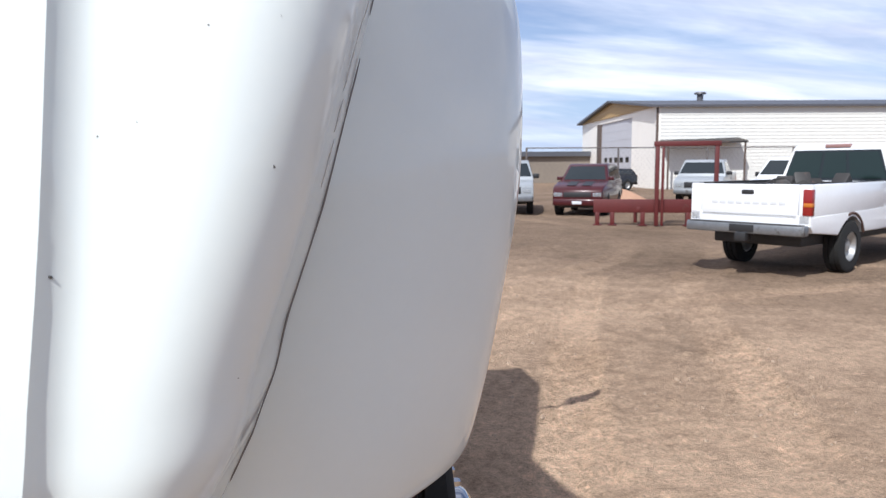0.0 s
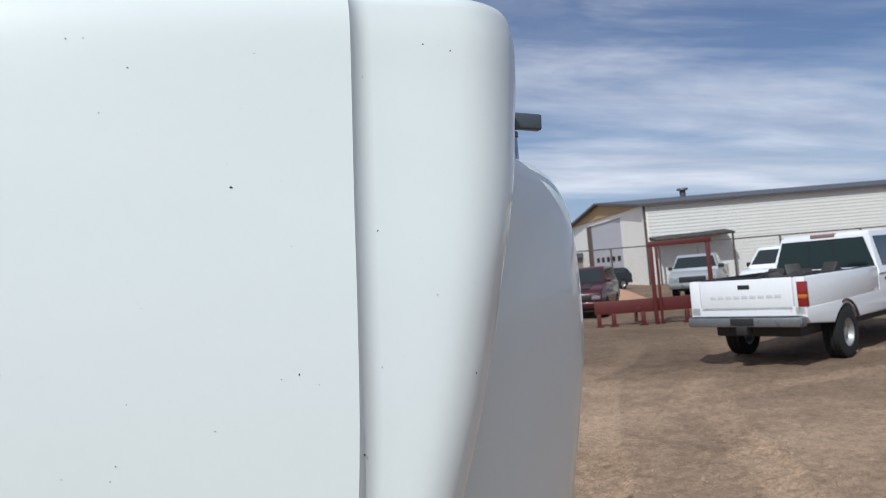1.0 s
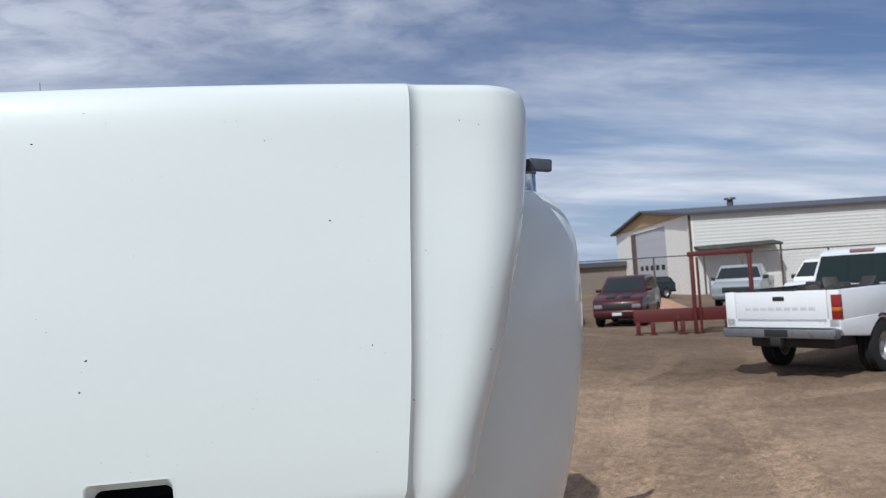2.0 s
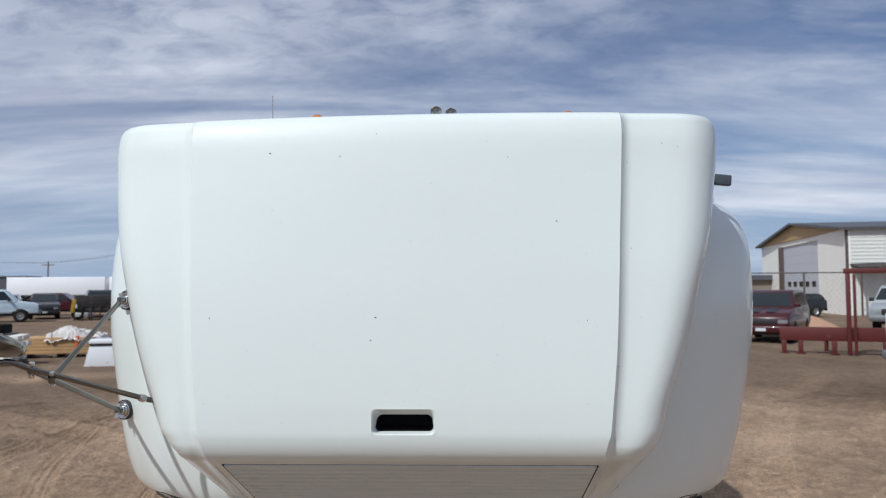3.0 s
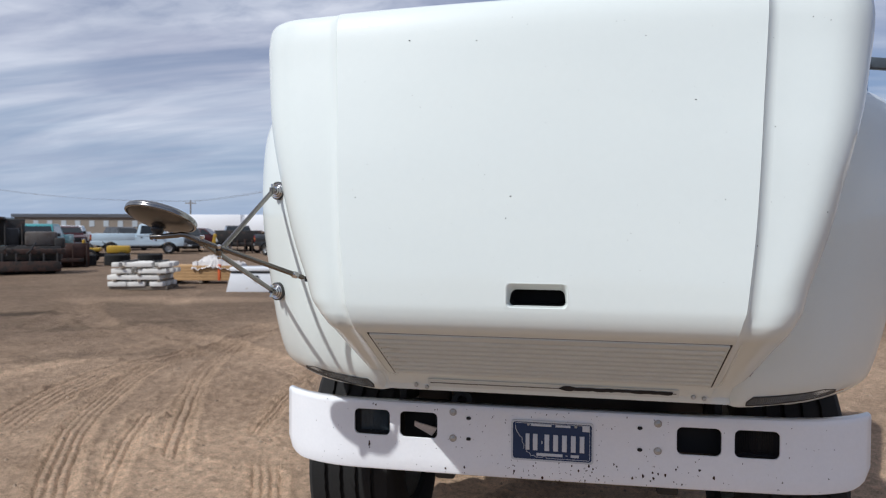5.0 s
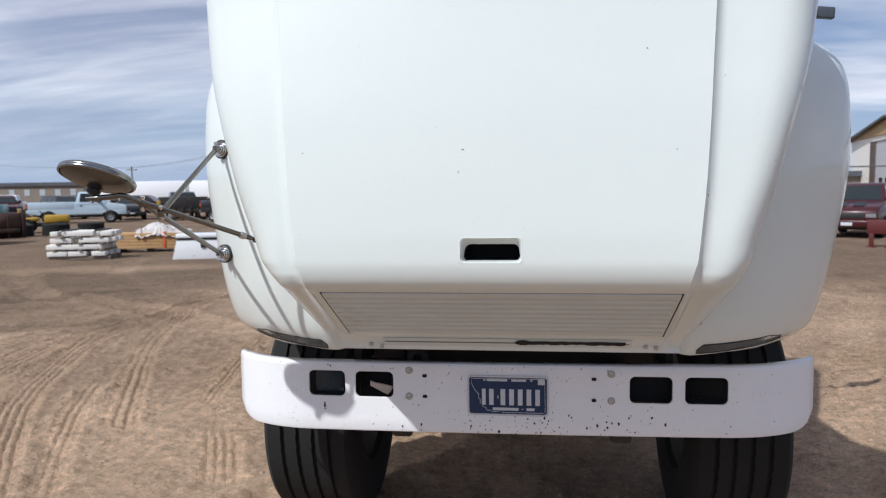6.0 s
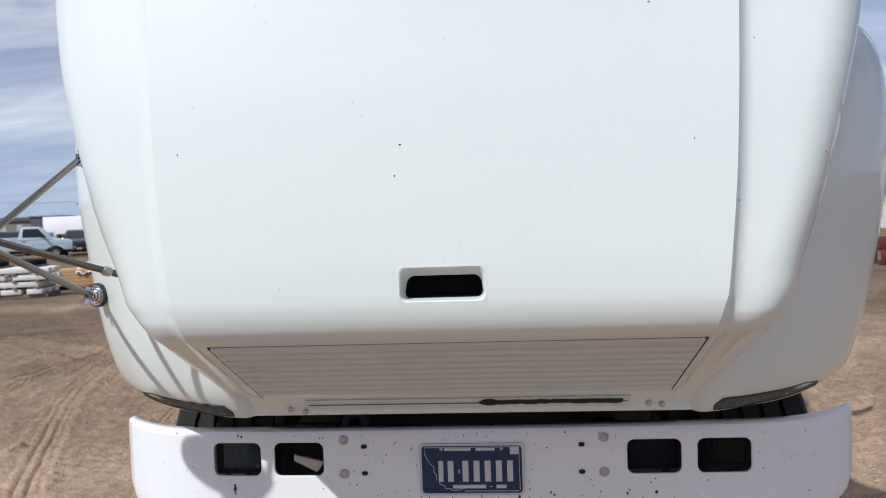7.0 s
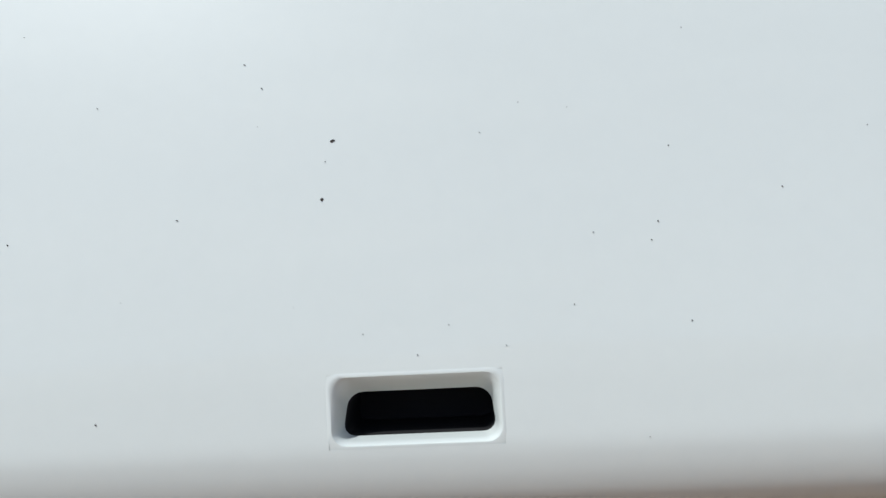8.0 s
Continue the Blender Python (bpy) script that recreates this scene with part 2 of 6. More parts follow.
SHOP_DOOR = material("grey_roller_door", (0.50, 0.50, 0.53), 0.5, spread=0.04, scale=1)
DARK_TRIM = material("dark_trim", (0.10, 0.07, 0.055), 0.6, spread=0.1)
FENCE_STEEL = material("galvanised_pipe", (0.16, 0.14, 0.13), 0.55, 0.5, spread=0.15)
FAR_WALL = material("far_brown_wall", (0.22, 0.185, 0.15), 0.8, spread=0.12, scale=0.3)
FAR_ROOF = material("far_dark_roof", (0.08, 0.085, 0.10), 0.8, spread=0.1, scale=0.3)
FAR_WINDOW = material("far_pale_window", (0.40, 0.44, 0.47), 0.3)
TRAILER_WHITE = material("trailer_white", (0.80, 0.81, 0.83), 0.45, spread=0.05, scale=0.4)
WOOD_NEW = material("pale_lumber", (0.45, 0.27, 0.12), 0.75, spread=0.2, scale=5, bump=0.1)
WOOD_GREY = material("weathered_wood", (0.20, 0.16, 0.12), 0.85, spread=0.25, scale=5, bump=0.2)
WHITE_BEAM = material("white_concrete_beam", (0.72, 0.69, 0.64), 0.8, spread=0.1, scale=5, bump=0.1, stain=(0.4, 0.36, 0.3), stain_at=0.65)
PLASTIC_SHEET = material("clear_plastic_wrap", (0.62, 0.58, 0.55), 0.25, 0, 0.4, 0.1, 6, bump=0.6, bump_scale=9)
PLOUGH_RUST = material("brown_plough_steel", (0.085, 0.045, 0.034), 0.8, 0.1, spread=0.35, scale=3, bump=0.2, stain=(0.18, 0.125, 0.08), stain_at=0.66)
DULL_GREY = material("weathered_grey_paint", (0.11, 0.095, 0.085), 0.7, spread=0.25, scale=2, stain=(0.08, 0.06, 0.05), stain_at=0.55)
TAN_PANEL = material("tan_faded_panel", (0.14, 0.12, 0.10), 0.7, spread=0.15, scale=2)
BRAKE_DULL = material("faded_brake_lamp", (0.30, 0.17, 0.15), 0.4)
GREEN_GLASS = material("green_tinted_window", (0.012, 0.024, 0.022), 0.15, 0.0, 0.0)
RIM_STEEL = material("dull_chrome_rim", (0.27, 0.265, 0.26), 0.2, 1.0, spread=0.05)
BROWN_LENS = material("brown_lamp_tip", (0.16, 0.05, 0.025), 0.25, 0, 0.5)
ORANGE = material("orange_strap", (0.65, 0.12, 0.03), 0.6)
RED_SOIL = material("red_soil", (0.42, 0.25, 0.165), 0.95, spread=0.2, scale=2, bump=0.4, bump_scale=14)
HILL = material("far_hill", (0.06, 0.08, 0.10), 1.0, spread=0.2, scale=0.02)
TOTE_WHITE = material("tote_white", (0.70, 0.72, 0.72), 0.5)


def ground_material():
    m = bpy.data.materials.new("packed_dirt")
    m.use_nodes = True
    t = m.node_tree
    b = t.nodes["Principled BSDF"]
    b.inputs["Roughness"].default_value = 0.95
    b.inputs["Specular IOR Level"].default_value = 0.15
    co = t.nodes.new("ShaderNodeTexCoord")
    broad = node(t, "ShaderNodeTexNoise", Scale=0.35, Detail=6.0, Roughness=0.6)
    mid = node(t, "ShaderNodeTexNoise", Scale=2.6, Detail=8.0, Roughness=0.68)
    grit = node(t, "ShaderNodeTexNoise", Scale=38.0, Detail=6.0, Roughness=0.75)
    for n in (broad, mid, grit):
        t.links.new(co.outputs["Object"], n.inputs["Vector"])
    ramp = t.nodes.new("ShaderNodeValToRGB")
    e = ramp.color_ramp.elements
    e[0].position, e[0].color = 0.34, (0.30, 0.205, 0.137, 1)
    e[1].position, e[1].color = 0.66, (0.55, 0.388, 0.265, 1)
    # soil darker over the open yard and paler about the truck
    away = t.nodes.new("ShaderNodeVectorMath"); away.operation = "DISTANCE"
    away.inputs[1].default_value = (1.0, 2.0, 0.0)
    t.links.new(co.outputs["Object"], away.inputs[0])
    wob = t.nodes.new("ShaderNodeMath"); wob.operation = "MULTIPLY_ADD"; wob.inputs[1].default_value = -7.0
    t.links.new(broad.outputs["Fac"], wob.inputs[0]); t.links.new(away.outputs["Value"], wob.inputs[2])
    distance_tone = t.nodes.new("ShaderNodeMapRange")
    distance_tone.inputs["From Min"].default_value, distance_tone.inputs["From Max"].default_value = -0.5, 8.5
    distance_tone.inputs["To Min"].default_value, distance_tone.inputs["To Max"].default_value = 1.48, 0.63
    t.links.new(wob.outputs[0], distance_tone.inputs["Value"])
    # dark and sandy patches with ragged edges; the first paints in a shadow
    tone = distance_tone.outputs[0]
    for x, y, rx, ry, turn, factor in ((-10.9, 9.25, 1.0, 0.42, 40, 0.42), (-9.4, 12.6, 2.6, 0.8, 15, 1.75), (-6.6, 5.6, 1.1, 0.5, 30, 0.72), (-7.9, 8.4, 1.3, 0.35, 42, 0.66), (4.6, 5.2, 1.2, 0.5, 60, 0.8)):
        place = t.nodes.new("ShaderNodeMapping"); place.vector_type = "TEXTURE"
        place.inputs["Location"].default_value = (x, y, 0)
        place.inputs["Rotation"].default_value = (0, 0, radians(turn))
        place.inputs["Scale"].default_value = (rx, ry, 1)
        t.links.new(co.outputs["Object"], place.inputs[0])
        reach = t.nodes.new("ShaderNodeVectorMath"); reach.operation = "LENGTH"
        t.links.new(place.outputs[0], reach.inputs[0])
        rag = t.nodes.new("ShaderNodeMath"); rag.operation = "MULTIPLY_ADD"; rag.inputs[1].default_value = 1.6
        t.links.new(mid.outputs["Fac"], rag.inputs[0]); t.links.new(reach.outputs["Value"], rag.inputs[2])
        blot = t.nodes.new("ShaderNodeMapRange")
        blot.inputs["From Min"].default_value, blot.inputs["From Max"].default_value = 1.25, 2.0
        blot.inputs["To Min"].default_value, blot.inputs["To Max"].default_value = factor, 1.0
        t.links.new(rag.outputs[0], blot.inputs["Value"])
        both_tones = t.nodes.new("ShaderNodeMath"); both_tones.operation = "MULTIPLY"
        t.links.new(tone, both_tones.inputs[0]); t.links.new(blot.outputs[0], both_tones.inputs[1])
        tone = both_tones.outputs[0]
    # packed, paler soil in the wheel tracks
    packed = t.nodes.new("ShaderNodeAttribute"); packed.attribute_name = "worn"
    pale = t.nodes.new("ShaderNodeMapRange")
    pale.inputs["To Min"].default_value, pale.inputs["To Max"].default_value = 0.92, 1.13
    t.links.new(packed.outputs["Fac"], pale.inputs["Value"])
    tracked = t.nodes.new("ShaderNodeMath"); tracked.operation = "MULTIPLY"
    t.links.new(tone, tracked.inputs[0]); t.links.new(pale.outputs[0], tracked.inputs[1])
    tone = tracked.outputs[0]
    toned_soil = t.nodes.new("ShaderNodeVectorMath"); toned_soil.operation = "SCALE"
    t.links.new(ramp.outputs[0], toned_soil.inputs[0]); t.links.new(tone, toned_soil.inputs["Scale"])
    mix1 = t.nodes.new("ShaderNodeMath"); mix1.operation = "MULTIPLY_ADD"
    mix1.inputs[1].default_value = 0.45
    t.links.new(mid.outputs["Fac"], mix1.inputs[0])
    half = t.nodes.new("ShaderNodeMath"); half.operation = "MULTIPLY"; half.inputs[1].default_value = 0.55
    t.links.new(broad.outputs["Fac"], half.inputs[0])
    t.links.new(half.outputs[0], mix1.inputs[2])
    t.links.new(mix1.outputs[0], ramp.inputs[0])
    fine = node(t, "ShaderNodeTexNoise", Scale=140.0, Detail=4.0, Roughness=0.7)
    clod = node(t, "ShaderNodeTexNoise", Scale=11.0, Detail=7.0, Roughness=0.72)
    for n in (fine, clod):
        t.links.new(co.outputs["Object"], n.inputs["Vector"])
    both = t.nodes.new("ShaderNodeMath"); both.operation = "ADD"
    t.links.new(grit.outputs["Fac"], both.inputs[0]); t.links.new(fine.outputs["Fac"], both.inputs[1])
    three = t.nodes.new("ShaderNodeMath"); three.operation = "ADD"
    t.links.new(both.outputs[0], three.inputs[0]); t.links.new(clod.outputs["Fac"], three.inputs[1])
    dark = t.nodes.new("ShaderNodeMapRange")
    dark.inputs["From Min"].default_value, dark.inputs["From Max"].default_value = 1.1, 1.9
    dark.inputs["To Min"].default_value, dark.inputs["To Max"].default_value = 0.40, 1.58
    t.links.new(three.outputs[0], dark.inputs["Value"])
    mul = t.nodes.new("ShaderNodeVectorMath"); mul.operation = "SCALE"
    t.links.new(toned_soil.outputs[0], mul.inputs[0]); t.links.new(dark.outputs[0], mul.inputs["Scale"])
    t.links.new(mul.outputs[0], b.inputs["Base Color"])
    hsum = t.nodes.new("ShaderNodeMath"); hsum.operation = "MULTIPLY_ADD"; hsum.inputs[1].default_value = 0.9
    t.links.new(three.outputs[0], hsum.inputs[0]); t.links.new(mid.outputs["Fac"], hsum.inputs[2])
    bp = node(t, "ShaderNodeBump", Strength=0.85, Distance=0.045)
    t.links.new(hsum.outputs[0], bp.inputs["Height"])
    t.links.new(bp.outputs[0], b.inputs["Normal"])
    return m


DIRT = ground_material()


# ---- building blocks ----
def mesh_from(bm, name, mat, smooth=None):
    bmesh.ops.recalc_face_normals(bm, faces=bm.faces)
    me = bpy.data.meshes.new(name)
    bm.to_mesh(me)
    bm.free()
    me.materials.append(mat)
    if smooth is not None:
        me.polygons.foreach_set("use_smooth", [True] * len(me.polygons))
        me.set_sharp_from_angle(angle=radians(smooth))
    return me


def part(name, bm, mat, parent, label="", smooth=35):
    ob = new(name, mesh_from(bm, name, mat, smooth))
    ob.parent = parent
    if label:
        ob["label"] = label
    return ob


def shared(name, me, parent, m=None):
    ob = new(name, me)
    ob.parent = parent
    if m is not None:
        ob.matrix_basis = m
    return ob


def thing(name, label, category, m=None, group="", kind=""):
    ob = new(name)
    ob.empty_display_size = 0.2
    if m is not None:
        ob.matrix_basis = m
    return tagged(ob, label, category, group, kind)


def solid(name, bm, mat, label, category, m=None, group="", kind="", smooth=35):
    ob = new(name, mesh_from(bm, name, mat, smooth))
    if m is not None:
        ob.matrix_basis = m
    return tagged(ob, label, category, group, kind)


def box(x0, x1, y0, y1, z0, z1, bevel=0.0, bm=None, segments=2):
    made = bmesh.new()
    vs = [made.verts.new((x, y, z)) for x in (x0, x1) for y in (y0, y1) for z in (z0, z1)]
    for f in ((0, 1, 3, 2), (4, 6, 7, 5), (0, 4, 5, 1), (2, 3, 7, 6), (0, 2, 6, 4), (1, 5, 7, 3)):
        made.faces.new([vs[i] for i in f])
    if bevel:
        bmesh.ops.bevel(made, geom=made.edges[:], offset=bevel, segments=segments, affect="EDGES", profile=0.5)
    if bm is None:
        return made
    return join(bm, made)


def join(bm, other):
    me = bpy.data.meshes.new("join")
    other.to_mesh(me)
    other.free()
    bm.from_mesh(me)
    bpy.data.meshes.remove(me)
    return bm


def moved(bm, m):
    bmesh.ops.transform(bm, matrix=m, verts=bm.verts)
    return bm


def tube(points, radius, sides=12, bm=None, caps=True, radii=None):
    """A round bar along points."""
    made = bm if bm is not None else bmesh.new()
    pts = [Vector(p) for p in points]
    rings = []
    normal = None
    for i, p in enumerate(pts):
        d = (pts[min(i + 1, len(pts) - 1)] - pts[max(i - 1, 0)]).normalized()
        if normal is None:
            normal = d.orthogonal().normalized()
        normal = (normal - d * normal.dot(d)).normalized()
        other = d.cross(normal)
        r = radii[i] if radii else radius
        rings.append([made.verts.new(p + r * (math.cos(a) * normal + math.sin(a) * other)) for a in (2 * math.pi * k / sides for k in range(sides))])
    for a, b in zip(rings, rings[1:]):
        for k in range(sides):
            made.faces.new((a[k], a[(k + 1) % sides], b[(k + 1) % sides], b[k]))
    if caps:
        made.faces.new(rings[0][::-1])
        made.faces.new(rings[-1])
    return made


def lathe(profile, sides=32, bm=None):
    """Turns (radius, height) about z; points on the axis close it."""
    made = bm if bm is not None else bmesh.new()
    rings = []
    for r, z in profile:
        if r < 1e-6:
            rings.append([made.verts.new((0, 0, z))])
        else:
            rings.append([made.verts.new((r * math.cos(2 * math.pi * k / sides), r * math.sin(2 * math.pi * k / sides), z)) for k in range(sides)])
    for a, b in zip(rings, rings[1:]):
        for k in range(sides):
            j = (k + 1) % sides
            if len(a) == 1 and len(b) == 1:
                continue
            if len(a) == 1:
                made.faces.new((a[0], b[j], b[k]))
            elif len(b) == 1:
                made.faces.new((a[k], a[j], b[0]))
            else:
                made.faces.new((a[k], a[j], b[j], b[k]))
    return made


def sheet(rows, bm=None, closed=False):
    """Faces over a grid of points."""
    made = bm if bm is not None else bmesh.new()
    vs = [[made.verts.new(p) for p in row] for row in rows]
    for a, b in zip(vs, vs[1:]):
        n = len(a)
        for k in range(n if closed else n - 1):
            made.faces.new((a[k], a[(k + 1) % n], b[(k + 1) % n], b[k]))
    return made


def prism(outline, y0, y1, bevel=0.0, bm=None):
    """An outline in x, z drawn out along y."""
    made = bmesh.new()
    a = [made.verts.new((x, y0, z)) for x, z in outline]
    b = [made.verts.new((x, y1, z)) for x, z in outline]
    n = len(outline)
    made.faces.new(a)
    made.faces.new(b[::-1])
    for k in range(n):
        made.faces.new((a[k], b[k], b[(k + 1) % n], a[(k + 1) % n]))
    if bevel:
        rim = [e for e in made.edges if abs(e.verts[0].co.y - e.verts[1].co.y) < 1e-6]
        bmesh.ops.bevel(made, geom=rim, offset=bevel, segments=2, affect="EDGES", profile=0.5)
    if bm is None:
        return made
    return join(bm, made)


def rounded(x0, x1, z0, z1, r, n=5):
    """A rounded rectangle's outline in x, z."""
    pts = []
    for cx, cz, a0 in ((x1 - r, z1 - r, 0), (x0 + r, z1 - r, 90), (x0 + r, z0 + r, 180), (x1 - r, z0 + r, 270)):
        for k in range(n + 1):
            a = radians(a0 + 90 * k / n)
            pts.append((cx + r * math.cos(a), cz + r * math.sin(a)))
    return pts


def smooth_rows(rows, steps):
    """A smooth run through rows of numbers, steps between each two."""
    rows = [np.array(r, float) for r in rows]
    out = []
    for i in range(len(rows) - 1):
        p1, p2 = rows[i], rows[i + 1]
        h = np.abs(p2 - p1) * 3
        m1 = (p2 - rows[i - 1]) / 2 if i else p2 - p1
        m2 = (rows[i + 2] - p1) / 2 if i + 2 < len(rows) else p2 - p1
        m1, m2 = np.clip(m1, -h, h), np.clip(m2, -h, h)
        for k in range(steps):
            s = k / steps
            out.append((2 * s**3 - 3 * s**2 + 1) * p1 + (s**3 - 2 * s**2 + s) * m1 + (3 * s**2 - 2 * s**3) * p2 + (s**3 - s**2) * m2)
    out.append(rows[-1])
    return out


# ---- ground ----
def axis(low, high, near0, near1, fine, calm0, calm1):
    """Places along an axis: fine within near, never coarse within calm, then wider and wider."""
    xs = list(np.arange(near0, near1, fine))

    def grow(x, end, calm, sign):
        out, d = [], fine
        while sign * x < sign * end:
            d *= 1.06
            if sign * x < sign * calm:
                d = min(d, 0.06)
            x += sign * d
            out.append(x)
        return out

    return np.array(grow(xs[0], low, calm0, -1)[::-1] + xs + grow(xs[-1], high, calm1, 1))


def ground():
    xs, ys = axis(-1600, 1600, -5.6, -1.2, 0.0115, -9, 6), axis(-300, 1800, 0.7, 5.2, 0.013, -2, 10)
    X, Y = np.meshgrid(xs, ys, indexing="ij")
    rng = np.random.RandomState(4)
    Z = np.zeros_like(X)
    for k in range(26):
        a, f, p = rng.uniform(0, math.pi), rng.uniform(0.3, 4.0), rng.uniform(0, 6.28)
        Z += 0.016 / (1 + f) * np.sin(f * (X * math.cos(a) + Y * math.sin(a)) + p)
    # wheel tracks that run away from the truck: ribbed prints with a raised berm on both sides
    tracks = [([(-2.55, 0.3), (-3.06, 1.11), (-3.94, 2.34), (-4.32, 3.10), (-4.68, 3.98), (-5.01, 5.18), (-5.12, 6.48), (-4.95, 8.1)], 0.140, 0.062, 0.4, 8.0),
              ([(-4.3, 2.0), (-4.95, 2.85), (-5.05, 3.77), (-5.15, 4.75), (-5.27, 5.93), (-4.91, 8.12)], 0.20, 0.075, 2.3, 9.0),
              ([(-2.7, 1.7), (-3.02, 2.33), (-3.44, 3.14), (-3.89, 4.12), (-4.36, 5.30), (-4.80, 6.82), (-4.91, 8.12)], 0.115, 0.078, 1.95, 8.0),
              ([(-2.75, 1.1), (-2.91, 1.36), (-3.20, 1.90), (-3.58, 2.69), (-3.83, 3.31)], 0.09, 0.062, 0.8, 3.2),
              ([(-2.50, 2.6), (-2.57, 2.92), (-2.75, 3.82), (-2.91, 4.62), (-3.15, 6.0)], 0.08, 0.052, 2.6, 6.0),
              ([(-1.72, 1.15), (-1.88, 1.55), (-2.15, 2.09)], 0.115, 0.058, 1.15, 2.12),
              ([(-6.2, 0.5), (-6.4, 2.5), (-6.3, 4.5), (-5.9, 7.0), (-5.3, 9.5)], 0.20, 0.10, 0.5, 9.5),
              ([(1.5, 0.6), (1.9, 1.8), (2.5, 3.2), (3.4, 5.0)], 0.18, 0.09, 0.6, 5.0),
              ([(2.2, 2.0), (2.9, 4.0), (3.9, 6.5), (5.4, 9.5)], 0.20, 0.10, 2.2, 9.5),
              ([(3.6, 2.0), (4.4, 4.0), (5.4, 6.5), (6.9, 9.5)], 0.20, 0.10, 2.2, 9.5)]
    trodden = np.zeros_like(X)
    worn_down = np.zeros_like(X)
    for pts, wide, pitch, y0, y1 in tracks:
        curve = np.polyfit([p[1] for p in pts], [p[0] for p in pts], 3 if len(pts) > 4 else 2)
        slope = np.polyval(np.polyder(curve), Y)
        d = (X - np.polyval(curve, Y)) / np.sqrt(1 + slope ** 2)
        d = d + 0.004 * np.sin(Y * 9.0) + 0.003 * np.sin(Y * 31.0 + X * 7)
        on = np.clip((Y - y0) / 0.15, 0, 1) * np.clip((y1 - Y) / 0.3, 0, 1)
        inside = np.clip((wide - np.abs(d)) / 0.012, 0, 1) * on
        rib = np.clip(3.2 * (np.cos(d * 2 * math.pi / pitch) + 0.62), -1, 1) * 0.5 + 0.5
        lug = np.clip(3 * np.sin(Y * 2 * math.pi / 0.05), -1, 1) * 0.5 + 0.5
        trodden = np.maximum(trodden, np.clip((wide + 0.02 - np.abs(d)) / 0.05, 0, 1) * on)
        notch = np.clip(4 * np.sin(Y * 2 * math.pi / 0.034 + 40 * np.abs(d)) - 1.6, 0, 1) * (np.abs(np.abs(d) - wide * 0.86) < 0.035)
        rib = rib * (1 - 0.7 * notch)
        rim = (np.abs(np.abs(d) - wide) < 0.045) * on
        worn = np.clip(0.70 + 0.45 * np.sin(Y * 1.3 + wide * 40) + 0.30 * np.sin(Y * 4.1), 0.55, 1)
        Z += inside * (-0.024 + 0.030 * rib * worn) + rim * 0.012 * lug * worn
        Z += 0.014 * worn * on * np.exp(-((np.abs(d) - wide - 0.05) / 0.035) ** 2)
        worn_down = np.maximum(worn_down, on * np.clip((wide + 0.06 - np.abs(d)) / 0.08, 0, 1) * (0.55 + 0.45 * worn))
    # old wide ruts that cross the yard
    for cx, cy, r, wide in ((-14.0, -6.0, 15.6, 0.30), (-1.0, 17.0, 11.2, 0.28), (-1.0, 17.0, 9.4, 0.28), (9.0, -4.0, 11.4, 0.26), (9.0, -4.0, 13.2, 0.26), (-22.0, 3.0, 13.8, 0.3)):
        d = np.hypot(X - cx, Y - cy) - r
        along = np.arctan2(Y - cy, X - cx) * r
        worn = np.clip(0.6 + 0.6 * np.sin(along * 0.6 + cx), 0.2, 1)
        Z += (-0.034 * np.clip(1 - (np.abs(d) / wide) ** 4, 0, 1) + 0.032 * np.exp(-((np.abs(d) - wide * 1.15) / 0.07) ** 2)) * worn
        worn_down = np.maximum(worn_down, worn * np.clip((wide * 1.3 - np.abs(d)) / 0.16, 0, 1))
    # rough small-scale churned soil
    for k in range(60):
        t, f, p = rng.uniform(0, math.pi), rng.uniform(10, 90), rng.uniform(0, 6.28)
        w = 0.5 + 0.5 * np.sin(X * rng.uniform(0.5, 2.5) + Y * rng.uniform(0.5, 2.5) + p)
        Z += 0.034 / f * w * (1 - 0.75 * trodden) * np.sin(f * (X * math.cos(t) + Y * math.sin(t)) + p)
    lumps = np.zeros_like(X)
    for k in range(16000):
        x, y, s = rng.uniform(-8, 5), rng.uniform(-1, 9), 0.012 + 0.042 * rng.uniform(0, 1) ** 5
        i0, i1 = np.searchsorted(xs, (x - 0.3, x + 0.3))
        j0, j1 = np.searchsorted(ys, (y - 0.3, y + 0.3))
        lumps[i0:i1, j0:j1] += s * 0.48 * np.exp(-((X[i0:i1, j0:j1] - x) ** 2 + (Y[i0:i1, j0:j1] - y) ** 2) / (s * s))
    Z += lumps * (1 - 0.85 * trodden)
    Z *= np.clip(1.2 - np.hypot(X + 1, Y - 4) / 40, 0, 1)
    nx, ny = len(xs), len(ys)
    me = bpy.data.meshes.new("ground")
    co = np.stack((X, Y, Z), -1).reshape(-1, 3)
    idx = np.arange(nx * ny).reshape(nx, ny)
    quads = np.stack((idx[:-1, :-1], idx[1:, :-1], idx[1:, 1:], idx[:-1, 1:]), -1).reshape(-1)
    nq = len(quads) // 4
    me.vertices.add(nx * ny)
    me.vertices.foreach_set("co", co.ravel())
    me.loops.add(nq * 4)
    me.loops.foreach_set("vertex_index", quads)
    me.polygons.add(nq)
    me.polygons.foreach_set("loop_start", np.arange(nq) * 4)
    me.polygons.foreach_set("use_smooth", np.ones(nq, bool))
    me.update()
    me.validate()
    me.attributes.new("worn", "FLOAT", "POINT").data.foreach_set("value", worn_down.ravel().astype(np.float32))
    me.materials.append(DIRT)
    tagged(new("ground", me), "tan packed dirt yard rutted with tyre tracks", "ground", kind="structure")


ground()


